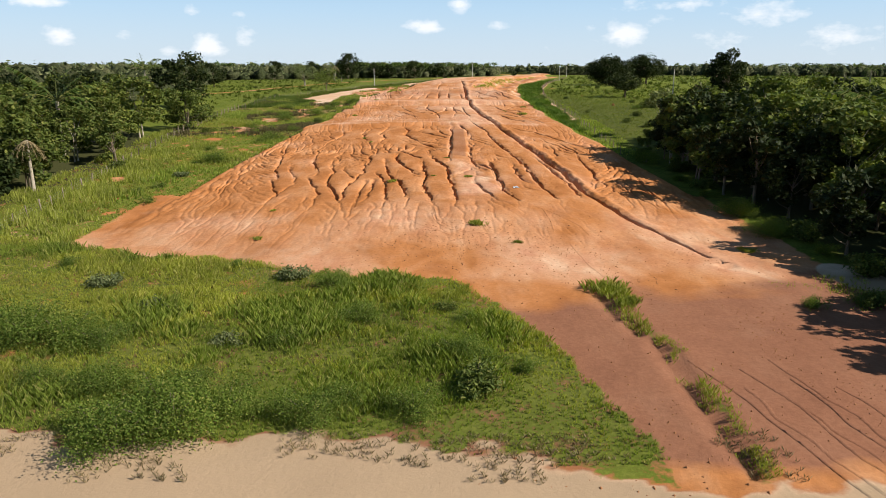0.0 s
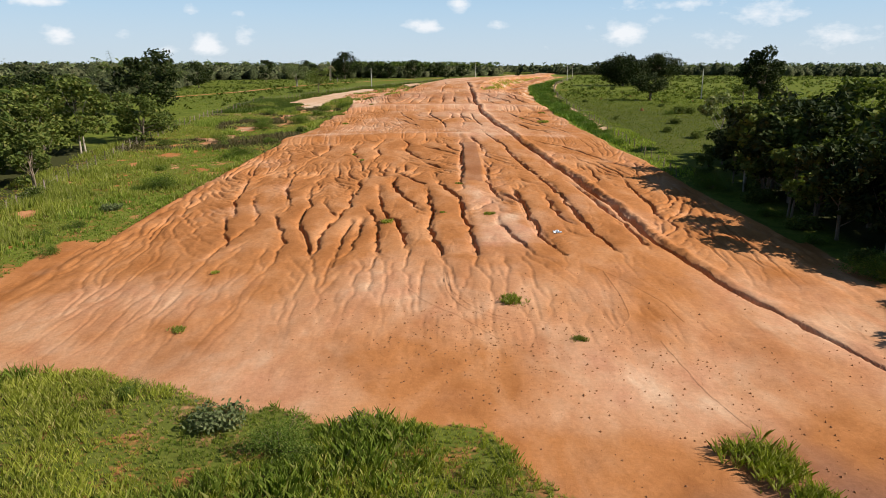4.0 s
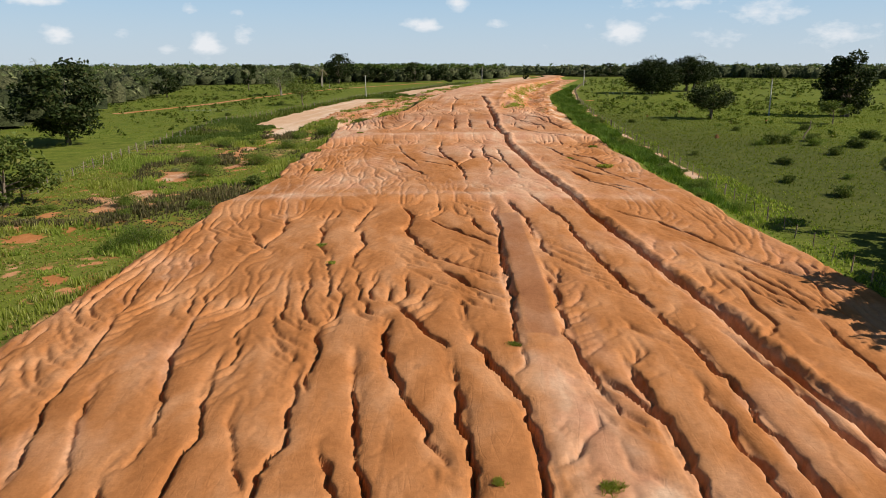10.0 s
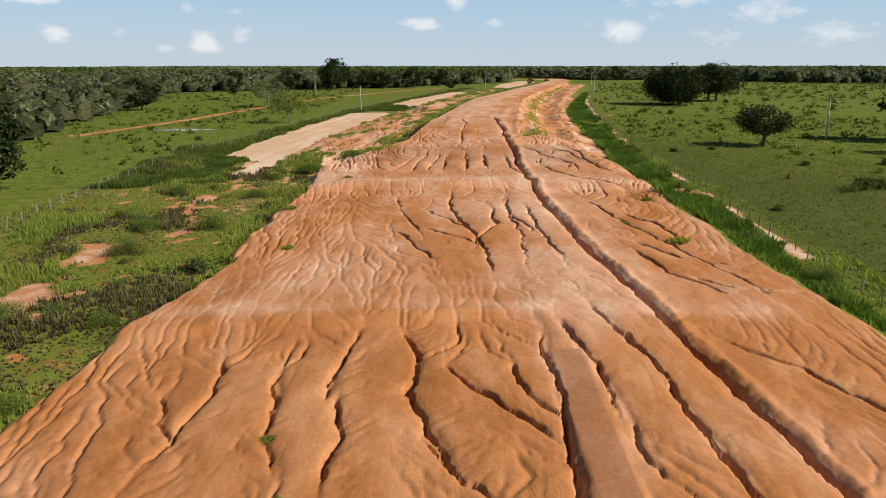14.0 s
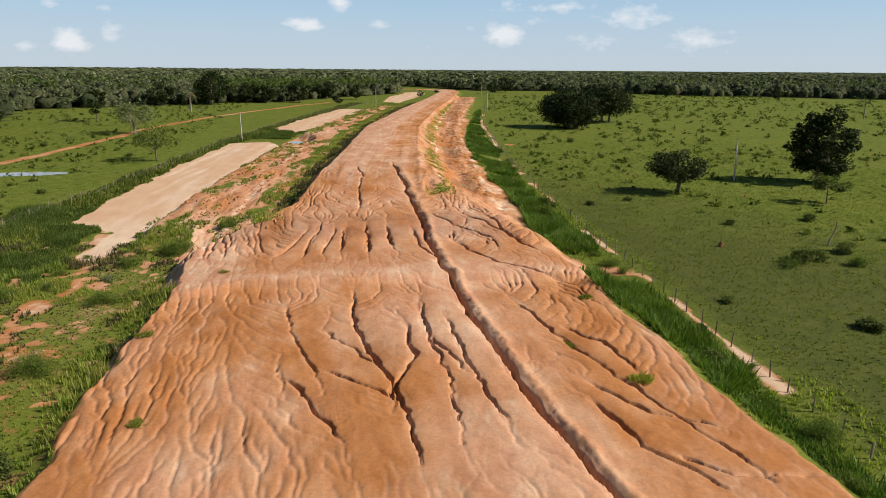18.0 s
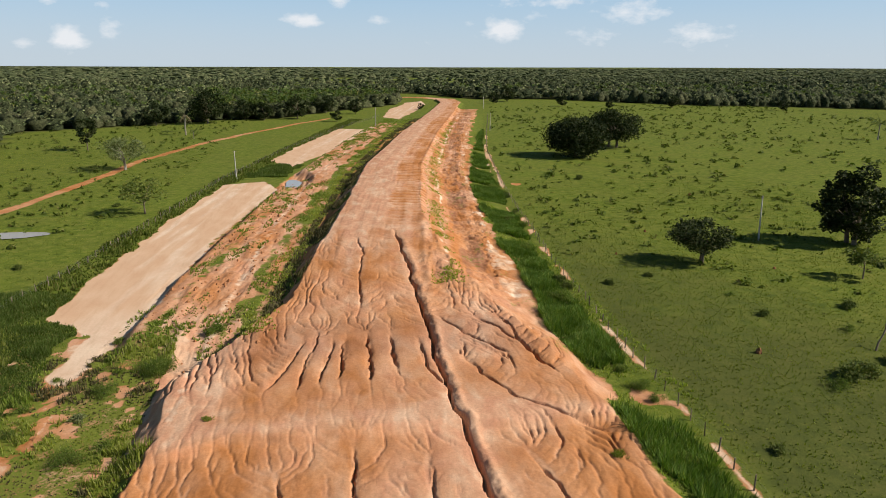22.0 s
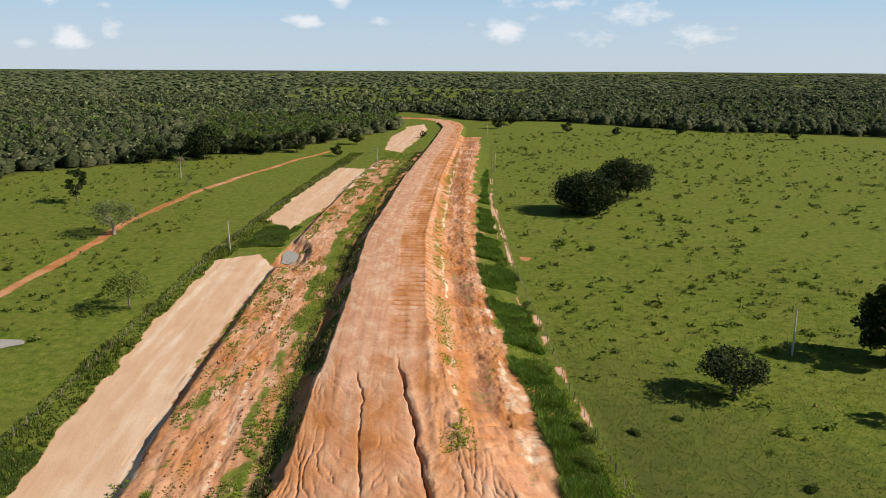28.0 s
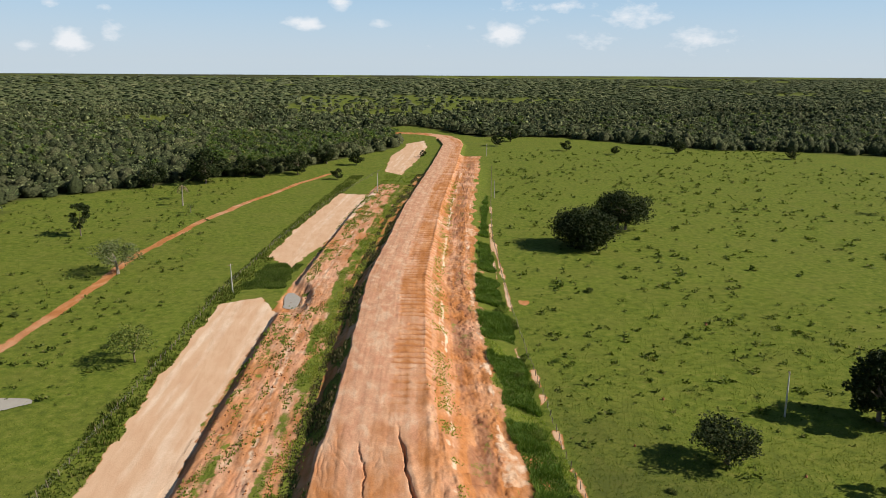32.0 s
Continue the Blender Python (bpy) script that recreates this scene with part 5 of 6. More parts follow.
for k, (x, y, s) in enumerate([(34.8, 121, 0.42), (38.5, 126, 0.5), (35.8, 115, 0.55), (36.2, 107.5, 0.75), (42, 131, 0.5), (44.5, 127, 0.6), (36.0, 99.5, 0.85), (39.5, 118, 0.7), (36.4, 91, 0.85), (41, 110, 0.85), (38.5, 105.5, 1.0), (39.2, 111.5, 1.0), (38.0, 98.5, 0.95), (39.5, 116.5, 0.9), (38.2, 86, 1.0)]):
    plant(1 if k % 3 else 3, x, y, 71 * k, s)     # dark low growth where the wood meets the pasture

# ---- trees of the pasture ----
def lone(name, label, x, y, turn=0.0, **kw):
    t = build_tree(name, label=label, **kw)
    t.matrix_basis = at(x, y, turn, 1, 0.1)
    return t


lone("tree", "broad dark mango-like tree, one of a pair in the pasture", 86.5, 380, seed=31, tall=13.5, wide=20.5, base=0.8, n_clumps=120, n_leaves=15000, leaf=0.55, material=LEAF_DARK, bark=BARK, trunk_r=0.5, flat=0.9)
lone("tree", "broad dark mango-like tree, one of a pair in the pasture", 111, 405, seed=32, tall=14.5, wide=20, base=2.0, n_clumps=100, n_leaves=13000, leaf=0.55, material=LEAF_DARK, bark=BARK, trunk_r=0.45, stems=2, flat=0.7)
lone("tree", "small spreading pasture tree with a forked trunk", 59.5, 238.5, seed=33, tall=7.6, wide=10.2, base=2.0, n_clumps=40, n_leaves=5600, leaf=0.32, material=LEAF_DARK, bark=BARK, trunk_r=0.2, stems=2, flat=0.6)
lone("tree", "tall dense dark tree with a ragged rounded crown", 96, 247, seed=34, tall=14.5, wide=11.5, base=1.0, n_clumps=50, n_leaves=9000, leaf=0.5, material=LEAF_DARK, bark=BARK, trunk_r=0.4, stems=2, flat=0.95)
lone("tree", "small round pasture tree on a thin trunk", 82, 226, seed=35, tall=5.2, wide=6.0, base=2.0, n_clumps=14, n_leaves=1500, leaf=0.32, material=LEAF, bark=BARK, trunk_r=0.12, flat=0.6)
lone("tree", "sparse small pasture tree with an open crown", -47.3, 295.5, seed=36, tall=8.2, wide=10.0, base=2.6, n_clumps=22, n_leaves=1700, leaf=0.36, material=LEAF, bark=BARK, trunk_r=0.16, flat=0.5)
lone("tree", "greyish half-bare spreading tree beside the dirt track", -69.5, 367, seed=37, tall=10.0, wide=14.0, base=3.0, n_clumps=40, n_leaves=2300, leaf=0.42, material=LEAF_GREY, bark=PALE_BARK, trunk_r=0.24, stems=2, flat=0.5)
lone("tree", "narrow dark tree standing alone in the pasture", -97, 421, seed=38, tall=13.0, wide=8.0, base=2.0, n_clumps=20, n_leaves=2200, leaf=0.5, material=LEAF_DARK, bark=BARK, trunk_r=0.2, flat=0.8)
lone("tree", "large dark tree at the edge of the pasture", -70, 540, seed=39, tall=17.0, wide=20.0, base=2.0, n_clumps=40, n_leaves=4000, leaf=0.8, material=LEAF_DARK, bark=BARK, trunk_r=0.4, flat=0.85)
lone("tree", "big dark tree beside the pasture fence", -68.3, 192.5, seed=40, tall=13.5, wide=13.0, base=1.2, n_clumps=44, n_leaves=6500, leaf=0.5, material=LEAF_DARK, bark=BARK, trunk_r=0.35, flat=0.9)
lone("tree", "dense dark green tree leaning over the fence", -52, 146, seed=41, tall=9.0, wide=8.5, base=0.6, n_clumps=28, n_leaves=4200, leaf=0.36, material=LEAF, bark=BARK, trunk_r=0.18, stems=2, flat=0.95)
lone("tree", "tall thin-trunked tree at the edge of the wood", 35.6, 111, seed=42, tall=11.5, wide=6.0, base=5.0, n_clumps=16, n_leaves=1700, leaf=0.36, material=LEAF, bark=PALE_BARK, trunk_r=0.11, stems=2, flat=0.7)
lone("tree", "tall thin-trunked tree at the edge of the wood", 40.5, 134, seed=43, tall=9.5, wide=5.5, base=4.5, n_clumps=12, n_leaves=1000, leaf=0.34, material=LEAF_GREY, bark=PALE_BARK, trunk_r=0.12, flat=0.7)
edge_tree = build_tree("tree", 44, 10.5, 11.0, 1.2, 24, 2400, 0.55, LEAF_DARK, BARK, 0.22, 1, 0.9, "round dark tree along the far edge of the pasture")
edge_tree["group"] = "trees along the pasture edge"
for k, (x, y, s) in enumerate([(-52, 561, 1.1), (-41, 558, 0.9), (-22, 566, 1.15), (1, 545, 0.55), (14, 603, 0.85), (-5, 612, 1.0), (-95, 530, 1.1), (-110, 350, 0.95), (130, 700, 0.8),
                               (176, 665, 0.7), (205, 640, 0.55), (255, 640, 0.8), (62, 640, 0.4), (150, 735, 1.1), (320, 600, 0.7), (190, 300, 0.9)]):
    m = at(x, y, 57 * k, s, 0.1)
    if k == 0:
        edge_tree.matrix_basis = m
    else:
        copy_thing(edge_tree, m)

# ---- palms ----
p0 = build_palm("palm", 51, 5.5, 15, 4.8, "green babassu palm with arching feathery fronds")
p0["group"] = "palms"
p0.matrix_basis = at(-73.5, 493, 0, 1.15)
for x, y, s, turn in [(-147, 368, 1.3, 40), (-116, 343, 1.0, 100), (-63.8, 459, 0.5, 0), (244, 417, 1.15, 70), (-63, 118, 1.4, 200), (-74, 112, 1.5, 20), (-100, 245, 1.4, 280), (58, 92, 1.45, 90), (65, 78, 1.5, 10), (-30, 590, 1.0, 30), (20, 660, 1.0, 120), (50, 735, 1.0, 220)]:
    copy_thing(p0, at(x, y, turn, s))
dead_palm = build_palm("palm", 52, 7.0, 15, 2.6, "dead palm with dry grey fronds hanging round its trunk", True)
dead_palm.matrix_basis = at(-53, 91)
copy_thing(dead_palm, at(-70.5, 477, 40, 1.35))

# ---- far woods ----
def canopy(seed, y0, y1, step, rings, seg, left, right, growth=0.0, size=1.0):
    """Crowns of the woods, each a lumpy dome of its own height and width; returns the domes and the crowns' places."""
    rs = np.random.RandomState(seed)
    cx, cy = [], []
    y = y0
    while y < y1:
        s = step + growth * (y - y0)
        x = np.arange(left * y - 60, right * y + 60, s)
        cx.append(x + (rs.rand(len(x)) - 0.5) * s * 1.1)
        cy.append(y + (rs.rand(len(x)) - 0.5) * s * 1.1)
        y += s * 0.9
    x, y = np.concatenate(cx), np.concatenate(cy)
    w = np.maximum(wood_left(x, y), wood_right(x, y))
    keep = (rs.rand(len(x)) < w) & ~((y < 205) & (x > -100)) & ~((x > 20) & (y < 135))
    d, _, _ = to_line(x, y, ROAD_BEND)
    keep &= (d > 13)
    x, y = x[keep], y[keep]
    n = len(x)
    sp = step + growth * (y - y0)
    wide = sp * (0.48 + 0.5 * rs.rand(n) ** 1.6)
    tall = (4.5 + 5.5 * rs.rand(n) ** 1.3) * size * (0.6 + 0.5 * wide / sp)
    ang = np.linspace(0, 2 * np.pi, seg, endpoint=False)
    base = [(r * math.cos(t + 0.5 * k), r * math.sin(t + 0.5 * k), h) for k, (r, h) in enumerate(rings) for t in ang] + [(0, 0, 1.0)]
    base = np.array(base)
    m = len(base)
    V = np.tile(base, (n, 1)) * (1 + 0.42 * (rs.rand(n * m, 3) - 0.5))
    V = V * np.repeat(np.stack([wide, wide, tall], 1), m, 0) + np.repeat(np.stack([x, y, height(x, y)], 1), m, 0)
    tri = []
    for k in range(len(rings) - 1):
        for i in range(seg):
            p, q, r, t = k * seg + i, k * seg + (i + 1) % seg, (k + 1) * seg + (i + 1) % seg, (k + 1) * seg + i
            tri += [(p, q, r), (p, r, t)]
    top = (len(rings) - 1) * seg
    tri += [(top + i, top + (i + 1) % seg, m - 1) for i in range(seg)]
    tri = np.array(tri)
    F = (np.tile(tri, (n, 1)) + np.repeat(np.arange(n) * m, len(tri))[:, None])
    return V, F, x, y, wide, tall


def far_palms(seed, n, y0, y1, left=-0.55, right=0.8):
    rs = np.random.RandomState(seed)
    y = y0 + (y1 - y0) * rs.rand(n) ** 1.2
    x = (left + (right - left) * rs.rand(n)) * y
    keep = np.maximum(wood_left(x, y), wood_right(x, y)) > 0.5
    x, y = x[keep], y[keep]
    n, q = len(x), 22
    top = height(x, y) + 8.0 + 3 * rs.rand(n)
    az = rs.rand(n * q) * 2 * np.pi
    out = np.stack([np.cos(az), np.sin(az), 0.9 * rs.rand(n * q)], 1) * (2.6 + 1.6 * rs.rand(n * q))[:, None]
    B = np.repeat(np.stack([x, y, top], 1), q, 0)
    side = np.stack([-np.sin(az), np.cos(az), np.zeros(n * q)], 1) * 0.42
    V = np.stack([B, B + out * 0.6 + side, B + out + (0, 0, -1.0), B + out * 0.6 - side], 1).reshape(-1, 3)
    return V, np.arange(4 * n * q).reshape(-1, 4)


def sprays(seed, x, y, wide, tall, q, size):
    """Leaf sprays that clothe the crowns, thick on top and ragged round the sides."""
    rs = np.random.RandomState(seed)
    n = len(x)
    lump = rs.normal(size=(n, 5, 3))
    lump[:, :, 2] = np.abs(lump[:, :, 2]) * 0.8
    lump /= np.linalg.norm(lump, axis=2)[:, :, None]
    c = lump[np.repeat(np.arange(n), q), rs.randint(0, 5, n * q)] * 0.62
    d = c + rs.normal(size=(n * q, 3)) * 0.26
    d[:, 2] = np.maximum(d[:, 2], -0.25)
    C = np.repeat(np.stack([x, y, height(x, y) + 0.52 * tall], 1), q, 0) + d * np.repeat(np.stack([wide * 1.1, wide * 1.1, tall * 0.6], 1), q, 0)
    return leaves(rs, C, np.repeat(wide, q) * size, 0.7, 1.3)


# dome cores carry painted shade; the sprays over them are the lighter copy
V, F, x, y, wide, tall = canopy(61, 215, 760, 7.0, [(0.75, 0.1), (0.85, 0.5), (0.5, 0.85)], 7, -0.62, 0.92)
stuff("woodland", V, F, INNER_SHADE, "dense green woodland of mixed trees around the pasture", "forest").data.shade_smooth()
V, F = sprays(65, x, y, wide, tall, 42, 0.24)
stuff("woodland_leaves", V, F, CANOPY, "leafy crowns of the woodland round the pasture", "foliage")
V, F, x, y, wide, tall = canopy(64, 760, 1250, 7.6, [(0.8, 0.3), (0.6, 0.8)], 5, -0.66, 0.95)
stuff("woodland", V, F, INNER_SHADE, "woodland beyond the bend of the road", "forest")
V, F = sprays(66, x, y, wide, tall, 12, 0.42)
stuff("woodland_leaves", V, F, CANOPY, "leafy crowns of the woodland beyond the bend", "foliage")
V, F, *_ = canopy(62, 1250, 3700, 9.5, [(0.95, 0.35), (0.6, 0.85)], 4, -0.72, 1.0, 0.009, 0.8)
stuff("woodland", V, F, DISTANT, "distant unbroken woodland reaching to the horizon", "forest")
V, F = joined([far_palms(63, 600, 540, 900), far_palms(67, 420, 560, 740, -0.13, 0.09)])
stuff("palm_grove", V, F, PALM, "babassu palm crowns standing out of the woodland", "palms")

# ---- grass and weeds ----
def sown(seed, n, x0, x1, y0, y1, along_road=False, bare=False):
    """Random places of a stretch of the plan where the ground carries grass."""
    rs = np.random.RandomState(seed)
    y = y0 + (y1 - y0) * rs.rand(n)
    x = x0 + (x1 - x0) * rs.rand(n)
    if along_road:
        x = x + centre(y)
    g, s, _, _, w = covers(x, y)
    keep = (g > 0.5) | bare
    return rs, x[keep], y[keep]


def blades(rs, x, y, per, tall, wide, lean=0.45):
    """Plain three-cornered blades for grass that the camera never comes near."""
    n = len(x)
    m = n * per
    P = np.repeat(np.stack([x, y, height(x, y) - 0.03], 1), per, 0)
    T = np.repeat(tall if not np.isscalar(tall) else np.full(n, tall), per) * (0.5 + 0.7 * rs.rand(m))
    az = rs.rand(m) * 2 * np.pi
    out = np.stack([np.cos(az), np.sin(az), np.zeros(m)], 1)
    side = np.stack([-np.sin(az), np.cos(az), np.zeros(m)], 1)
    P = P + out * (rs.rand(m) * 0.35 * T)[:, None]
    w = (wide * (0.6 + 0.8 * rs.rand(m)))[:, None]
    tip = P + out * (lean * (0.2 + rs.rand(m)) * T)[:, None] + np.stack([np.zeros(m), np.zeros(m), T], 1)
    V = np.stack([P - side * w, P + side * w, tip], 1).reshape(-1, 3)
    return V, np.arange(3 * m).reshape(m, 3)


rs, x, y = sown(71, 44000, -50, 12, 28.5, 70)
lush = smooth(fractal(x, y, 7, 151, 4, 0.6) + 0.2 * smooth(40 - y, 0, 8), 0.46, 0.72) > rs.rand(len(x))
h = (0.28 + 0.75 * smooth(fractal(x, y, 5, 152, 3), 0.3, 0.7) * np.where(lush, 1.15, 0.7)) * (0.4 + 0.6 * smooth(10 - x, 0, 7)) * (0.55 + 0.45 * smooth(y, 31, 36))
V, F = tufts(rs, x[lush], y[lush], height(x[lush], y[lush]), 6, 0.8 * h[lush], 0.022, 0.5)
stuff("tall_grass", V, F, GRASS_LUSH, "lush knee-high green grass before the embankment", "grass")
V, F = tufts(rs, x[~lush], y[~lush], height(x[~lush], y[~lush]), 6, 0.75 * h[~lush], 0.018, 0.45)
stuff("tall_grass", V, F, GRASS, "yellow-green seeding grass before the embankment", "grass")

rs, x, y = sown(72, 42000, -56, -8, 66, 224)
keep = (x < edge_left(y) + 1) & (rs.rand(len(x)) < np.clip(1.3 - (y - 66) / 260, 0.4, 1))
x, y = x[keep], y[keep]
h = 0.2 + 0.7 * smooth(fractal(x, y, 6, 153, 3), 0.35, 0.7)
lush = fractal(x, y, 12, 154, 3) > 0.56
brown = (fractal(x, y, 7, 167, 3) > 0.53) & (y > 135)
V, F = blades(rs, x[brown], y[brown], 6, 0.8 * h[brown], 0.06)
stuff("roadside_weeds", V, F, SLOPE_WEED, "dull brown-green weeds beside the trail", "weeds")
lush, x, y, h = lush[~brown], x[~brown], y[~brown], h[~brown]
V, F = blades(rs, x[lush], y[lush], 6, h[lush], 0.06)
stuff("roadside_grass", V, F, ROADSIDE, "dark green roadside grass below the embankment", "grass")
V, F = blades(rs, x[~lush], y[~lush], 6, h[~lush], 0.055)
stuff("roadside_grass", V, F, GRASS, "yellow-green roadside grass below the embankment", "grass")

rs = np.random.RandomState(73)
y = np.concatenate([200 + 280 * rs.rand(60000), 128 + 72 * rs.rand(17000)])
x = np.concatenate([20 + 12 * rs.rand(60000) + centre(y[:60000]), 18 + 13 * rs.rand(17000)])
keep = thicket(x, y) > 0.4 + 0.5 * rs.rand(len(x))
x, y = x[keep], y[keep]
h = (0.35 + 0.95 * smooth(fractal(x, y, 4, 155, 3), 0.3, 0.7)) * (0.4 + 0.6 * thicket(x, y))
V, F = blades(rs, x, y, 6, h, 0.075, 0.8)
stuff("verge_grass", V, F, RANK_GREEN, "thick dark green rank grass on the verge along the fence", "grass")
rs, x, y = sown(74, 12000, 18, 34, 112, 300)
keep = (x > edge_right(y) + 0.3) & (thicket(x, y) < 0.3) & (x - centre(y) > 21)
x, y = x[keep], y[keep]
V, F = blades(rs, x, y, 5, 0.12 + 0.4 * smooth(fractal(x, y, 5, 155, 3), 0.36, 0.65), 0.06, 0.7)
stuff("verge_grass", V, F, GRASS_LUSH, "short green grass between the verge and the fence", "grass")

rs, x, y = sown(75, 30000, -33, -9, 206, 560, True, True)
u = x - centre(y)
slope = u > -14.5
h = np.where(slope, 0.55, 0.4) * (0.4 + 0.9 * smooth(fractal(x, y, 4, 157, 3), 0.3, 0.7))
g = covers(x, y)[0]
keep = (slope & (g > 0.5)) | (~slope & (fractal(u, y * 0.3, 2.4, 158, 3) + 0.12 * smooth(y, 340, 380) + 0.16 * np.exp(-((u + 27) / 1.8) ** 2) + 0.14 * smooth(u, -19.5, -18) > 0.64))
on = keep & slope
V, F = blades(rs, x[on], y[on], 6, h[on], 0.09)
stuff("slope_weeds", V, F, SLOPE_WEED, "brown and purplish weeds on the road's side slope", "weeds")
on = keep & ~slope
V, F = blades(rs, x[on], y[on], 6, h[on], 0.08)
stuff("bench_weeds", V, F, GRASS_LUSH, "green weeds on the torn earth below the slope", "weeds")

rs, x, y = sown(76, 7000, -53, -45.5, 205, 560, True)
V, F = blades(rs, x, y, 5, 0.35 + 0.6 * smooth(fractal(x, y, 5, 159, 3), 0.35, 0.7), 0.12)
stuff("fence_line_weeds", V, F, WEED, "dark weeds along the fence beside the sand", "weeds")
rs, x, y = sown(77, 9000, -47, -33, 345, 372, True)
rs, x3, y3 = sown(79, 22000, -56, -38, 194, 238)
x, y = np.concatenate([x, x3]), np.concatenate([y, y3])
side = np.minimum(np.minimum(x - centre(y) + 47, -33 - x + centre(y)), np.minimum(y - 345, 372 - y))
side = np.where(y > 300, side, np.minimum(np.minimum(x + 56, -38 - x), np.minimum(y - 194, 238 - y)))
keep = side + 5 * (fractal(x, y, 5, 169, 3) - 0.5) > 1.2
x, y = x[keep], y[keep]
V, F = blades(rs, x, y, 4, 0.3 + 0.6 * smooth(fractal(x, y, 5, 160, 3), 0.35, 0.7), 0.06)
stuff("reeds", V, F, REED, "tall dark green grass in the low ground by the sand", "grass")


def weed_clumps(seed, n, x0, x1, y0, y1, lo, hi):
    rs = np.random.RandomState(seed)
    x, y = x0 + (x1 - x0) * rs.rand(n), y0 + (y1 - y0) * rs.rand(n)
    u = x - centre(y)
    g, s, _, _, w = covers(x, y)
    keep = (g > 0.7) & (w < 0.3) & ((u > 33) | (u < -52)) & (fractal(x, y, 26, 161, 3) + 0.3 * rs.rand(n) > 0.58)
    x, y = x[keep], y[keep]
    n, q = len(x), 14
    r = lo + (hi - lo) * rs.rand(n) ** 2.2
    d = rs.normal(size=(n * q, 3)) * 0.5
    d[:, 2] = np.abs(d[:, 2]) * 0.9
    C = np.repeat(np.stack([x, y, height(x, y) + 0.05], 1), q, 0) + d * np.repeat(r, q)[:, None]
    return leaves(rs, C, np.repeat(r, q) * 0.6, 0.2, 1.5)


V, F = joined([weed_clumps(81, 1700, 32, 150, 135, 330, 0.25, 1.1), weed_clumps(82, 3000, 40, 330, 330, 680, 0.35, 1.6), weed_clumps(83, 2000, -150, -50, 190, 600, 0.3, 1.1)])
stuff("pasture_weeds", V, F, WEED, "low dark weed clumps dotted over the pasture", "weeds")
# short blades that break up the flat green close to the camera's way
rs, x, y = sown(84, 60000, 32, 125, 135, 330)
u = x - centre(y)
keep = (u > 32) & (rs.rand(len(x)) < np.clip(1.5 - (y - 135) / 160, 0.25, 1))
V, F = blades(rs, x[keep], y[keep], 3, 0.12 + 0.18 * rs.rand(int(keep.sum())), 0.075, 0.8)
stuff("pasture_grass", V, F, PASTURE_BLADE, "short grazed pasture grass", "grass")
rs, x, y = sown(85, 18000, -130, -48, 200, 420)
u = x - centre(y)
keep = u < -50
V, F = blades(rs, x[keep], y[keep], 3, 0.12 + 0.18 * rs.rand(int(keep.sum())), 0.07, 0.8)
stuff("pasture_grass", V, F, PASTURE_BLADE, "short grazed pasture grass beyond the sand", "grass")

# tufts along the front ditch and on the yard's edge
rs = np.random.RandomState(86)
t = rs.rand(900)
P = np.array(FRONT_DITCH)
x = np.interp(t * 5, range(6), P[:, 0]) + 0.55 + 0.38 * rs.normal(size=900)
y = np.interp(t * 5, range(6), P[:, 1]) + 0.3 * rs.normal(size=900)
x, y = np.concatenate([x, 26.5 + 8 * rs.rand(900)]), np.concatenate([y, 38 + 19 * rs.rand(900)])
keep = np.where(x < 20, fractal(x, y, 2.5, 164, 3) + 0.2 * smooth(y, 44, 52) > 0.47, fractal(x, y, 7.0, 101, 4, 0.6) > 0.5)
x, y = x[keep], y[keep]
V, F = tufts(rs, x, y, height(x, y), 4, 0.12 + 0.28 * smooth(fractal(x, y, 4, 162, 3), 0.35, 0.7), 0.018, 0.5)
stuff("ditch_grass", V, F, GRASS, "yellow-green grass along the ditch and the edge of the yard", "grass")

# dry stalks where the grass gives way to sand, and small tufts on the road's shoulder
rs = np.random.RandomState(87)
x, y = -26 + 42 * rs.rand(1500), 27.0 + 4.2 * rs.rand(1500)
keep = fractal(x, y, 3.0, 165, 3) > 0.5
V, F = tufts(rs, x[keep], y[keep], height(x[keep], y[keep]), 6, 0.26, 0.009, 0.7)
stuff("dry_stalks", V, F, DRY, "thin dry stalks at the edge of the sand", "dry grass")
y = 222 + 300 * rs.rand(5200) ** 1.3
x = 11.6 + 1.1 * rs.normal(size=5200) + centre(y)
keep = fractal(x, y, 5.0, 166, 3) > 0.46
V, F = blades(rs, x[keep], y[keep], 4, 0.28, 0.09, 0.8)
stuff("shoulder_grass", V, F, GRASS, "sparse yellow-green grass on the eroded shoulder", "grass")
y = 208 + 330 * rs.rand(9000)
x = -14.6 + 1.2 * rs.normal(size=9000) + centre(y)
keep = fractal(x, y, 6.0, 168, 3) > 0.42
x, y = x[keep], y[keep]
V, F = blades(rs, x, y, 4, 0.35, 0.09, 0.6)
stuff("ditch_side_grass", V, F, GRASS, "yellow-green grass in the ditch at the foot of the slope", "grass")

# ---- shrubs ----
shrubs = [
    build_shrub("shrub", 91, 1.8, 3.0, 6500, 0.062, LEAF_SHRUB, "bright green feathery-leaved shrub among tall grass"),
    build_shrub("shrub", 92, 1.3, 2.1, 3200, 0.066, LEAF_SHRUB, "rounded dark green shrub among tall grass"),
    build_shrub("shrub", 93, 1.1, 2.2, 900, 0.16, LEAF_GREY, "pale grey-green straggling shrub"),
    build_shrub("shrub", 94, 2.4, 3.2, 2200, 0.22, LEAF, "dark dense shrub at the pasture's edge"),
]
for o in shrubs:
    o["group"] = "shrubs"
placed = [False] * 4


def bush(k, x, y, size, turn):
    m = at(x, y, turn, size, 0.05)
    if placed[k]:
        copy_thing(shrubs[k], m)
    else:
        placed[k] = True
        shrubs[k].matrix_basis = m


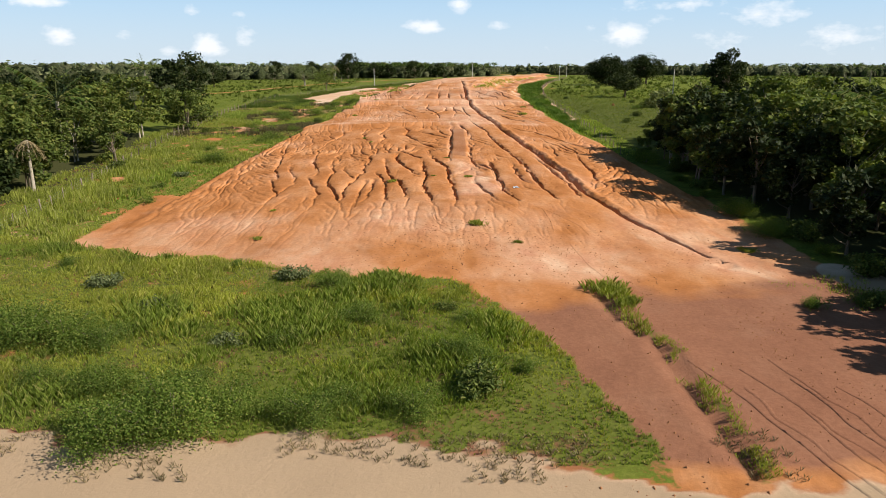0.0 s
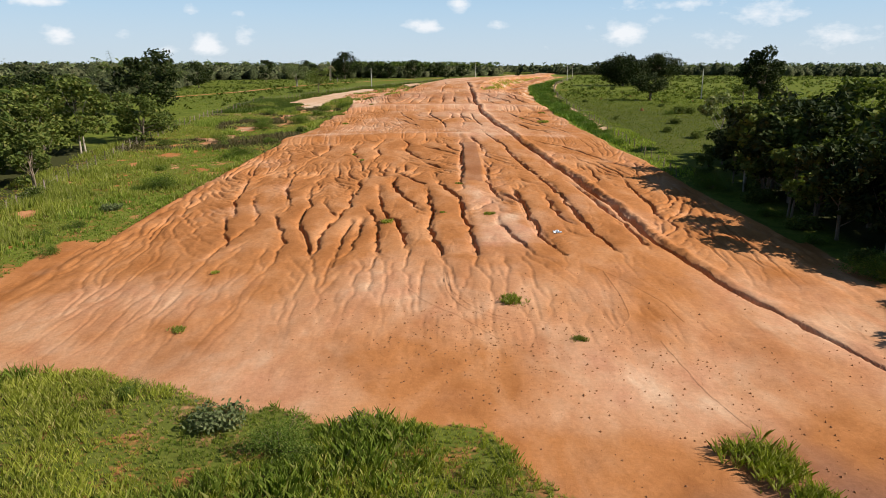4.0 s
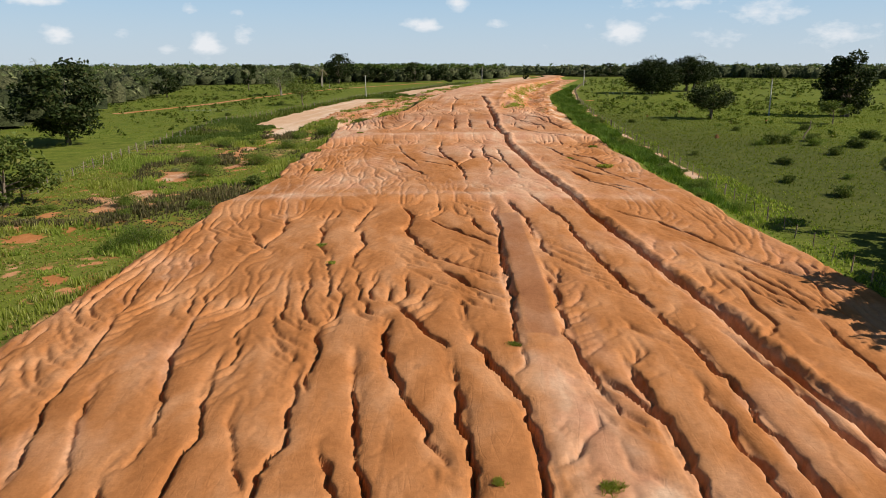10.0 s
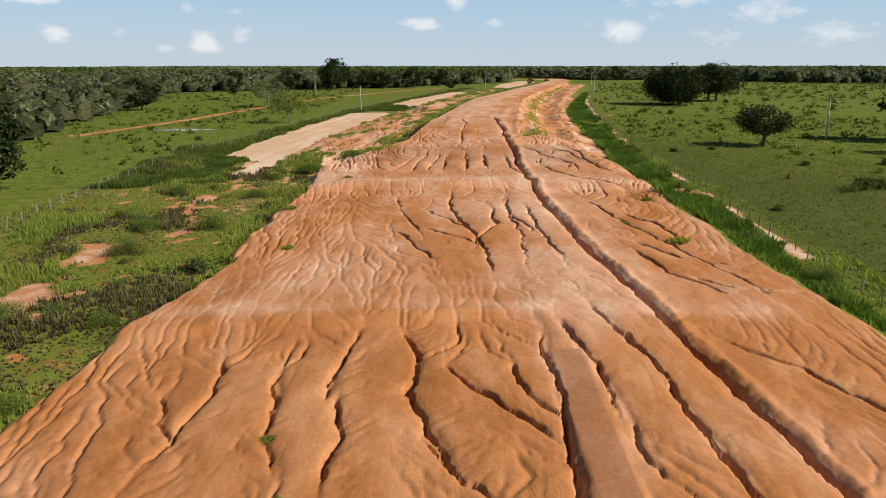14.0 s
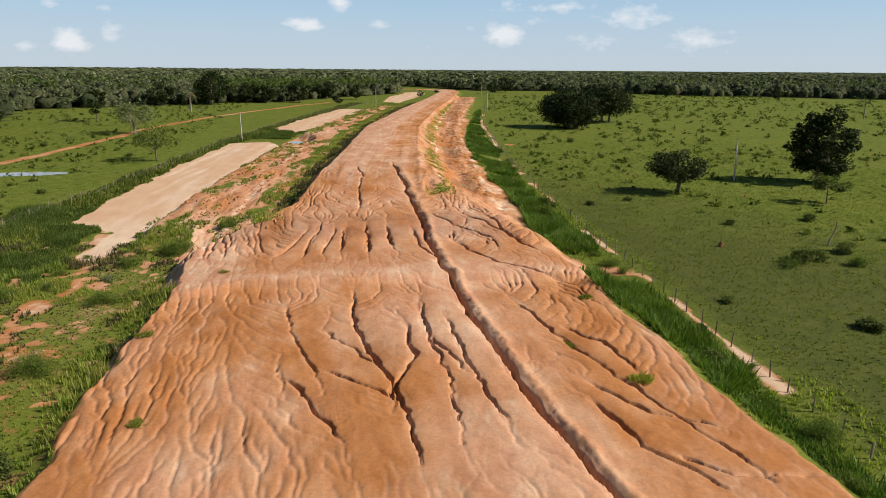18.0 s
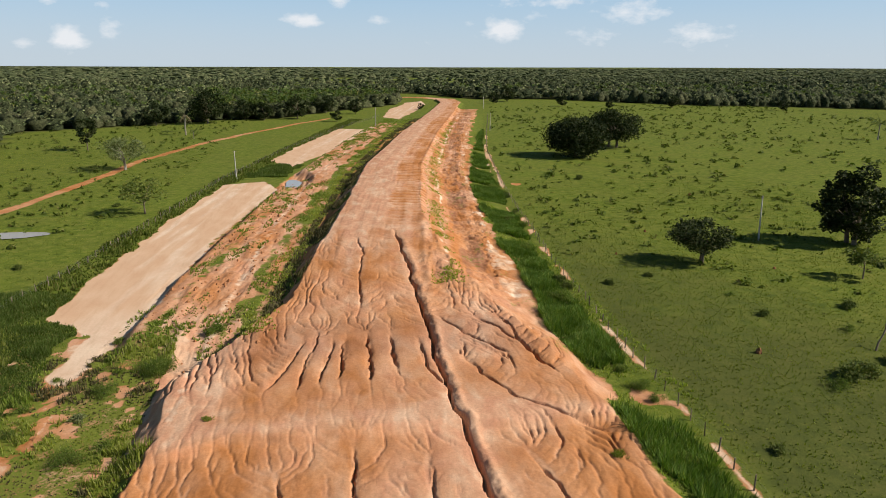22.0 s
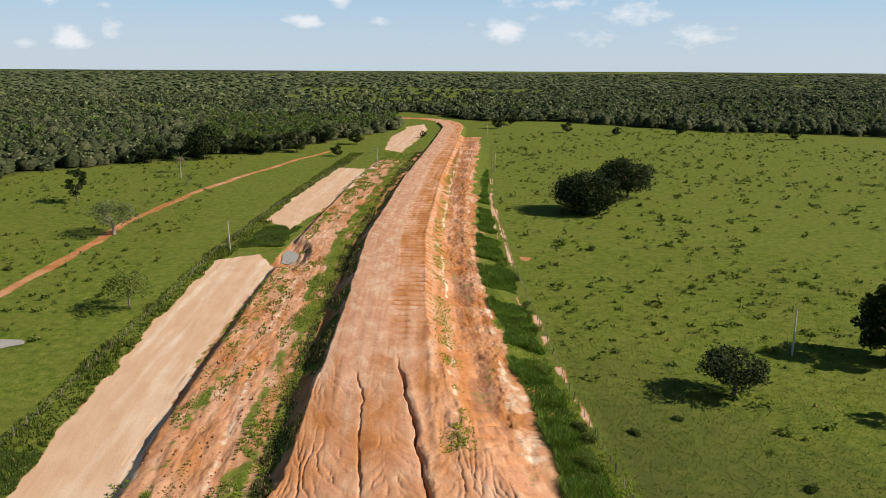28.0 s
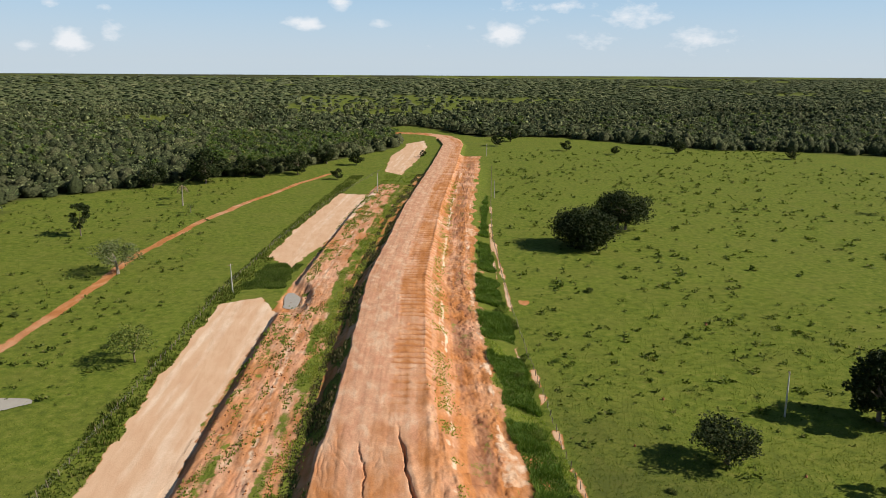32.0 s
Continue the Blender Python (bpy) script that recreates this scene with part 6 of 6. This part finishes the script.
for k, x, y, s in [(1, -10.6, 42.4, 0.8), (1, 1.8, 46.6, 0.8), (0, -15.2, 29.8, 1.25), (0, -13.2, 31.4, 1.15), (0, -17.0, 31.4, 0.8), (0, -11.2, 33.4, 0.9), (0, -8.6, 33.2, 0.6), (0, -14.8, 34.2, 0.9), (0, -5.4, 34.4, 0.6), (0, -18.5, 36.0, 0.7), (0, -22.5, 36.5, 0.6), (0, -27, 43, 1.2), (0, -24.2, 42.6, 1.0), (0, -30, 44, 1.2), (0, -21.5, 42, 0.8), (1, 2.6, 39.8, 1.0), (0, 1.2, 40.4, 0.7), (0, -14, 36.5, 0.6), (0, -8.7, 53.9, 0.7), (1, -7.2, 53.2, 0.8),
                   (3, 2.0, 36.2, 0.7), (1, 4.9, 38.5, 0.8), (1, -17.9, 59.4, 0.8), (2, -11.9, 56.4, 0.9), (2, -4.9, 56.0, 0.7), (2, -20.9, 48.5, 0.9), (2, -13.9, 42.5, 0.7),
                   (1, -8.4, 51.7, 0.7), (0, -5.7, 46.7, 0.7), (0, -1.5, 33.5, 0.7), (0, -6.5, 32.5, 0.8), (3, 0.2, 48.5, 0.5), (2, -27, 55, 1), (1, -33, 60, 0.9), (0, -19, 36, 0.8), (1, 27.1, 49.5, 0.9),
                   (1, 31.3, 50.5, 0.8), (0, 33.5, 71, 1.0), (0, 34, 80, 1.0), (1, 33.6, 90, 1.0), (1, 33.5, 100, 1.1), (0, 32.0, 112, 1.0), (1, 35.5, 64, 1.1), (3, 36, 58, 1.2), (3, 36.5, 70, 1.3),
                   (3, 35, 84, 0.9), (3, 35, 95, 1.0), (3, 35.2, 106, 1.1), (3, 33, 118, 0.9), (3, 32, 50, 0.8), (3, 34, 45, 1.2), (1, -33.2, 130, 1.1), (0, -36, 112, 0.9), (1, -38, 95, 0.8), (1, -40, 122, 0.9)]:
    bush(k, x, y, s, 47 * x)
rs = np.random.RandomState(95)
for i in range(46):                     # scattered over the left roadside
    y = 68 + 150 * rs.rand()
    x = float(edge_left(y)) - 2.5 - 18 * rs.rand()
    bush(int(rs.choice(4, p=[0.3, 0.35, 0.25, 0.1])), x, y, 0.45 + 0.5 * rs.rand(), 360 * rs.rand())
for i in range(34):                     # along the right fence
    y = 135 + 190 * rs.rand()
    x = float(np.interp(y, [p[1] for p in FENCE_RIGHT], [p[0] for p in FENCE_RIGHT])) - 0.5 - 3.5 * rs.rand()
    bush(int(rs.choice([0, 1, 3])), x, y, 0.35 + 0.5 * rs.rand(), 360 * rs.rand())
for i, (x, y, s) in enumerate([(51.2, 191, 1.1), (54, 193, 1.2), (56.5, 194, 1.0), (60, 190.5, 1.4), (62.5, 196, 1.0), (66, 188, 1.1), (55.4, 221.3, 0.6), (55.7, 212.9, 0.6), (38.9, 229.2, 0.55),
                               (44.6, 282.8, 0.9), (58, 180, 0.9), (46, 171, 0.8), (64, 206, 0.9), (70, 214, 0.8), (75, 200, 1.2), (49, 160, 0.8), (43, 150, 0.9), (60, 165, 1.1), (68, 176, 1.2), (40.5, 158, 0.7),
                               (96, 222, 1.0), (88, 213, 1.1), (36, 180, 0.5), (47, 232, 0.5), (78, 290, 0.8), (70, 330, 0.9), (-58, 252, 0.6), (-61, 285, 0.5), (-56, 305, 0.6), (-85, 330, 0.8), (-90, 400, 0.9)]):
    bush(3 if i % 3 else 1, x, y, s, 61 * i)

tuft_me = None
for k, (x, y, s) in enumerate([(3.5, 71.8, 0.85), (28.7, 65.0, 0.8), (12.7, 53.6, 1.5), (13.2, 52.2, 1.2), (13.6, 50.0, 1.1), (-18.2, 67.6, 0.5), (7.2, 65.9, 0.45), (3.4, 94.4, 0.5), (-6.6, 91.5, 0.6), (-1.3, 94.7, 0.3),
                               (14.4, 168.7, 0.8), (17.7, 161.3, 0.9), (-22.4, 175.2, 0.7), (-19.1, 78.3, 0.35), (-12.4, 122.8, 0.35), (0.6, 107.8, 0.4), (-14.0, 128, 0.45), (20.0, 180, 0.7), (-19.5, 160, 0.6), (-17.5, 190, 0.5)]):
    if tuft_me is None:
        rs = np.random.RandomState(96)
        n = 60
        V, F = tufts(rs, rs.normal(size=n) * 0.42, rs.normal(size=n) * 0.42, np.full(n, -0.03), 9, 0.42, 0.014, 0.6)
        tuft_me = big_mesh("grass_tuft", V, F, GRASS, False)
    t = tagged(new("grass_tuft", tuft_me), "lone green grass tuft on bare orange earth", "grass tuft", "lone grass tufts")
    t.matrix_basis = at(x, y, 40 * k, s * 1.15)


# ---- wire fences ----
def post_mesh(seed):
    rs = np.random.RandomState(seed)
    bm = bmesh.new()
    bmesh.ops.create_cone(bm, cap_ends=True, segments=7, radius1=0.062, radius2=0.05, depth=1.75, matrix=Matrix.Translation((0, 0, 0.5)))
    for v in bm.verts:
        v.co.x += 0.02 * rs.normal() + 0.02 * v.co.z * rs.normal()
        v.co.y += 0.02 * rs.normal()
        v.co.z += 0.03 * rs.normal()
    me = bpy.data.meshes.new("post")
    bm.to_mesh(me)
    bm.free()
    me.materials.append(POST)
    return me


POSTS = [post_mesh(k) for k in range(5)]


def wire_fence(name, line, spacing, seed, label):
    rs = np.random.RandomState(seed)
    root = tagged(new(name), label, "fence")
    P = np.array(line, float)
    seg = np.hypot(*np.diff(P, axis=0).T)
    run = np.concatenate([[0], np.cumsum(seg)])
    s = np.arange(0, run[-1], spacing) + (rs.rand(int(math.ceil(run[-1] / spacing))) - 0.5) * 0.5
    x, y = np.interp(s, run, P[:, 0]), np.interp(s, run, P[:, 1])
    x += rs.normal(size=len(x)) * 0.08
    z = height(x, y)
    for k in range(len(s)):
        ob = new("post", POSTS[rs.randint(5)])
        ob.parent = root
        ob.matrix_basis = pose(x[k], y[k], z[k], rs.normal() * 3, rs.normal() * 3, rs.rand() * 360) @ Matrix.Diagonal((1, 1, 0.85 + 0.3 * rs.rand(), 1))
    for level in (0.3, 0.6, 0.9, 1.2):
        pts = np.stack([x, y, z + level + 0.02 * rs.normal(size=len(x))], 1)
        V, F = tube(pts, np.full(len(pts), 0.006), 3)
        part("wire", big_mesh("wire", V, F, WIRE), root, "thin barbed wire strand")
    return root


wire_fence("wire_fence", FENCE_RIGHT, 3.0, 101, "weathered wooden post and wire fence along the green verge")
wire_fence("wire_fence", FENCE_LEFT, 3.2, 102, "weathered wooden post and wire fence below the embankment")


# ---- power poles ----
def power_pole(x, y, tall, lean, turn, label):
    root = tagged(new("power_pole"), label, "power pole", "power poles")
    V, F = tube([(0, 0, -0.5), (0, 0, tall * 0.5), (0, 0, tall)], [0.19, 0.155, 0.115], 10)
    part("shaft", big_mesh("shaft", V, F, CONCRETE), root)
    bm = bmesh.new()
    bmesh.ops.create_cube(bm, size=1, matrix=Matrix.Translation((0, 0, tall - 0.35)) @ Matrix.Diagonal((1.3, 0.09, 0.11, 1)))
    bmesh.ops.bevel(bm, geom=bm.edges[:], offset=0.012, segments=1, affect="EDGES")
    me = bpy.data.meshes.new("crossarm")
    bm.to_mesh(me)
    bm.free()
    me.materials.append(POST)
    part("crossarm", me, root)
    for px in (-0.55, 0.0, 0.55):
        zb = tall - 0.3 if px else tall
        V, F = tube([(px, 0, zb), (px, 0, zb + 0.06), (px, 0, zb + 0.12), (px, 0, zb + 0.2)], [0.02, 0.055, 0.04, 0.02], 8)
        part("insulator", big_mesh("insulator", V, F, CERAMIC), root, "small brown ceramic insulator")
    root.matrix_basis = pose(x, y, float(height(x, y)[0]), 0, lean, turn)
    return root


power_pole(79.7, 252.2, 9.0, 3.5, 75, "thin grey concrete power pole leaning in the pasture")
power_pole(76, 478, 9.0, 2.0, 75, "thin grey concrete power pole near the far fence")
power_pole(19.8, 494, 9.5, 0.5, 20, "grey concrete power pole at the end of the sand")
power_pole(-32.2, 343, 8.5, -1.0, 20, "grey concrete power pole among weeds by the sand")
power_pole(108, 640, 9.0, 0.5, 75, "distant grey concrete power pole by the road")


# ---- water standing in the hollows ----
def puddle(x, y, rx, ry, seed, label):
    rs = np.random.RandomState(seed)
    bm = bmesh.new()
    n = 40
    ring = [bm.verts.new((rx * (1 + 0.16 * math.sin(3 * a + seed) + 0.1 * math.sin(5 * a)) * math.cos(a), ry * (1 + 0.14 * math.sin(2 * a + seed)) * math.sin(a), 0)) for a in np.linspace(0, 2 * np.pi, n, endpoint=False)]
    bm.faces.new(ring)
    me = bpy.data.meshes.new("puddle")
    bm.to_mesh(me)
    bm.free()
    me.materials.append(WATER)
    ob = tagged(new("puddle", me), label, "puddle")
    ob.matrix_basis = pose(x, y, float(np.max(height(np.array([x, x + 0.3 * rx, x - 0.3 * rx]), np.array([y, y, y])))) + 0.16)
    return ob


puddle(-71.5, 279, 8.5, 3.4, 1, "shallow grey pond lying in the green pasture")
puddle(-15.4, 334, 2.2, 8.0, 2, "long puddle of pale water between sand and torn earth")


# ---- clods, tracks and small things on the bare earth ----
def clods(seed, places, lo, hi, material, name, label):
    """Crumbs of earth: small crooked lumps half sunk in the ground."""
    rs = np.random.RandomState(seed)
    x, y = places
    n = len(x)
    r = lo + (hi - lo) * rs.rand(n) ** 2
    base = np.array([(1, 0, 0), (0, 1, 0), (-1, 0, 0), (0, -1, 0), (0, 0, 0.9), (0.5, 0.5, 0.5)], float)
    tri = np.array([(0, 1, 5), (5, 1, 4), (0, 5, 4), (1, 2, 4), (2, 3, 4), (3, 0, 4)])
    V = np.repeat(np.stack([x, y, height(x, y) - 0.01], 1), 6, 0) + np.tile(base, (n, 1)) * np.repeat(r, 6)[:, None] * (0.6 + 0.8 * rs.rand(6 * n, 3))
    F = (np.tile(tri, (n, 1)) + np.repeat(np.arange(n) * 6, 6)[:, None])
    return stuff(name, V, F, material, label, "clods")


rs = np.random.RandomState(111)
cx = np.concatenate([2 + 5.5 * rs.normal(size=900), 14 + 7 * rs.normal(size=900), 20 + 6 * rs.rand(500), 9 + 3 * rs.normal(size=300)])
cy = np.concatenate([66 + 4.5 * rs.normal(size=900), 55 + 10 * rs.normal(size=900), 28 + 22 * rs.rand(500), 30 + 3 * rs.normal(size=300)])
k = covers(cx, cy)[0] < 0.3
# dark lumps stand in for the shadowed pits of hoof prints
clods(112, (cx[k], cy[k]), 0.03, 0.10, TERMITE, "earth_clods", "dark earth lumps standing in for shaded hoof prints on the silt fan")
bx, by = -30 + 18 * rs.rand(700), 205 + 130 * rs.rand(700)
bx = bx + centre(by)
k = covers(bx, by)[0] < 0.4
clods(113, (bx[k], by[k]), 0.1, 0.45, TERMITE, "earth_clods", "lumps of torn orange earth beside the road")


def rut(line, label, wide=0.11, high=0.055):
    """A tyre's print: the low ridge of earth that it squeezes up."""
    P = np.array(line, float)
    t = np.arange(len(P))
    tt = np.linspace(0, len(P) - 1, 14 * len(P))
    # smooth the corners
    x, y = np.interp(tt, t, P[:, 0]), np.interp(tt, t, P[:, 1])
    for k in range(12):
        x[1:-1], y[1:-1] = 0.25 * x[:-2] + 0.5 * x[1:-1] + 0.25 * x[2:], 0.25 * y[:-2] + 0.5 * y[1:-1] + 0.25 * y[2:]
    dx, dy = np.gradient(x), np.gradient(y)
    L = np.hypot(dx, dy)
    nx, ny = -dy / L, dx / L
    z = height(x, y)
    w = wide * (0.7 + 0.6 * np.random.RandomState(7).rand(len(x)))
    V = np.stack([np.stack([x - nx * w, y - ny * w, z - 0.02], 1), np.stack([x, y, z + high], 1), np.stack([x + nx * w, y + ny * w, z - 0.02], 1)], 1).reshape(-1, 3)
    n = len(x)
    i = np.arange(n - 1) * 3
    F = np.concatenate([np.stack([i, i + 3, i + 4, i + 1], 1), np.stack([i + 1, i + 4, i + 5, i + 2], 1)])
    _, s, p, tn, _ = covers(V[:, 0], V[:, 1])
    return tagged(new("tyre_track", big_mesh("tyre_track", V, F, SOIL, attrs={"sand": s, "pink": p, "tone": tn})), label, "tyre track", "tyre tracks")


for line in ([(-1.2, 77.5), (-1.0, 73.5), (0.2, 70.5), (2.8, 68.6), (6, 68.3)], [(-0.9, 77.5), (-0.6, 73.5), (0.6, 70.9), (2.9, 69.0), (5.6, 68.7)],
             [(11.2, 78), (11.4, 73.5), (11.2, 69.5), (9.8, 67.5)], [(10.5, 79), (12.5, 76), (14.2, 72), (14.6, 69)],
             [(12.2, 66), (12.8, 60), (13.8, 56)], [(-4, 74.5), (-2.4, 71.5), (0, 69), (2.2, 66)]):
    rut(line, "thin curved tyre print pressed into the silt")
rs = np.random.RandomState(117)
for k, (o, top, foot) in enumerate([(0.0, 39.5, 25), (0.7, 36, 25.5), (2.1, 38.5, 24.5), (2.6, 34, 25), (3.9, 37, 27), (4.4, 40, 29), (6.1, 36, 26)]):
    way = [(15.0 + o + 0.19 * (40 - y) + 0.22 * rs.normal(), y) for y in np.linspace(top, foot, 7)]
    rut(way, "uneven tyre ridge pressed into the red yard", 0.10 + 0.06 * rs.rand(), 0.05 + 0.04 * rs.rand())


def termite_mound(x, y, tall, seed):
    rs = np.random.RandomState(seed)
    bm = bmesh.new()
    bmesh.ops.create_icosphere(bm, subdivisions=3, radius=1)
    for v in bm.verts:
        n = noise.noise(v.co * 2.3 + Vector((seed, 0, 0)))
        v.co *= 1 + 0.35 * n
        v.co.z = max(v.co.z, -0.2)
        v.co = Vector((v.co.x * tall * 0.55, v.co.y * tall * 0.5, v.co.z * tall))
    me = bpy.data.meshes.new("termite_mound")
    bm.to_mesh(me)
    bm.free()
    me.materials.append(TERMITE)
    ob = tagged(new("termite_mound", me), "knobbly red termite mound in the pasture", "termite mound", "termite mounds")
    ob.matrix_basis = at(x, y, 50 * seed)


for k, (x, y, s) in enumerate([(47.3, 201, 0.7), (70.5, 233, 0.45), (60, 262, 0.5), (47, 246, 0.4), (90, 300, 0.7)]):
    termite_mound(x, y, s, k)

# bare crooked branch standing among the shrubs
dead = tagged(new("dead_branch"), "bare crooked dead branch standing among pasture shrubs", "dead branch")
V, F = joined([tube([(0, 0, -0.2), (0.5, 0.1, 0.9), (1.4, 0.2, 1.7), (1.6, 0.1, 2.6), (1.2, 0, 3.4)], [0.14, 0.12, 0.1, 0.08, 0.03], 7),
               tube([(1.4, 0.2, 1.7), (2.2, 0.4, 2.0), (2.7, 0.5, 2.7)], [0.07, 0.05, 0.02], 5), tube([(1.6, 0.1, 2.6), (2.0, 0.3, 3.3)], [0.05, 0.02], 5)])
part("limb", big_mesh("limb", V, F, BARK), dead)
dead.matrix_basis = at(62.5, 199.5, 20)

# crumpled pale plastic caught in a gully
RAG, rnt, rb = nodes_of("pale_plastic", 0.5)
rnt.links.new(ramp(rnt, noise_fac(rnt, 9.0, 3), (0.4, (0.75, 0.75, 0.74)), (0.6, (0.35, 0.42, 0.55))), rb.inputs["Base Color"])
bm = bmesh.new()
bmesh.ops.create_grid(bm, x_segments=9, y_segments=9, size=0.38)
for v in bm.verts:
    v.co += Vector((0.06, 0.06, 0.16)) * noise.noise(v.co * 7)
    v.co.z += 0.1 * noise.noise(v.co * 3) + 0.08
me = bpy.data.meshes.new("plastic_sheet")
bm.to_mesh(me)
bm.free()
me.materials.append(RAG)
rag = tagged(new("plastic_sheet", me), "crumpled white and blue plastic sheet lying in a gully", "plastic sheet")
rag.matrix_basis = at(9.2, 88.3, 20)
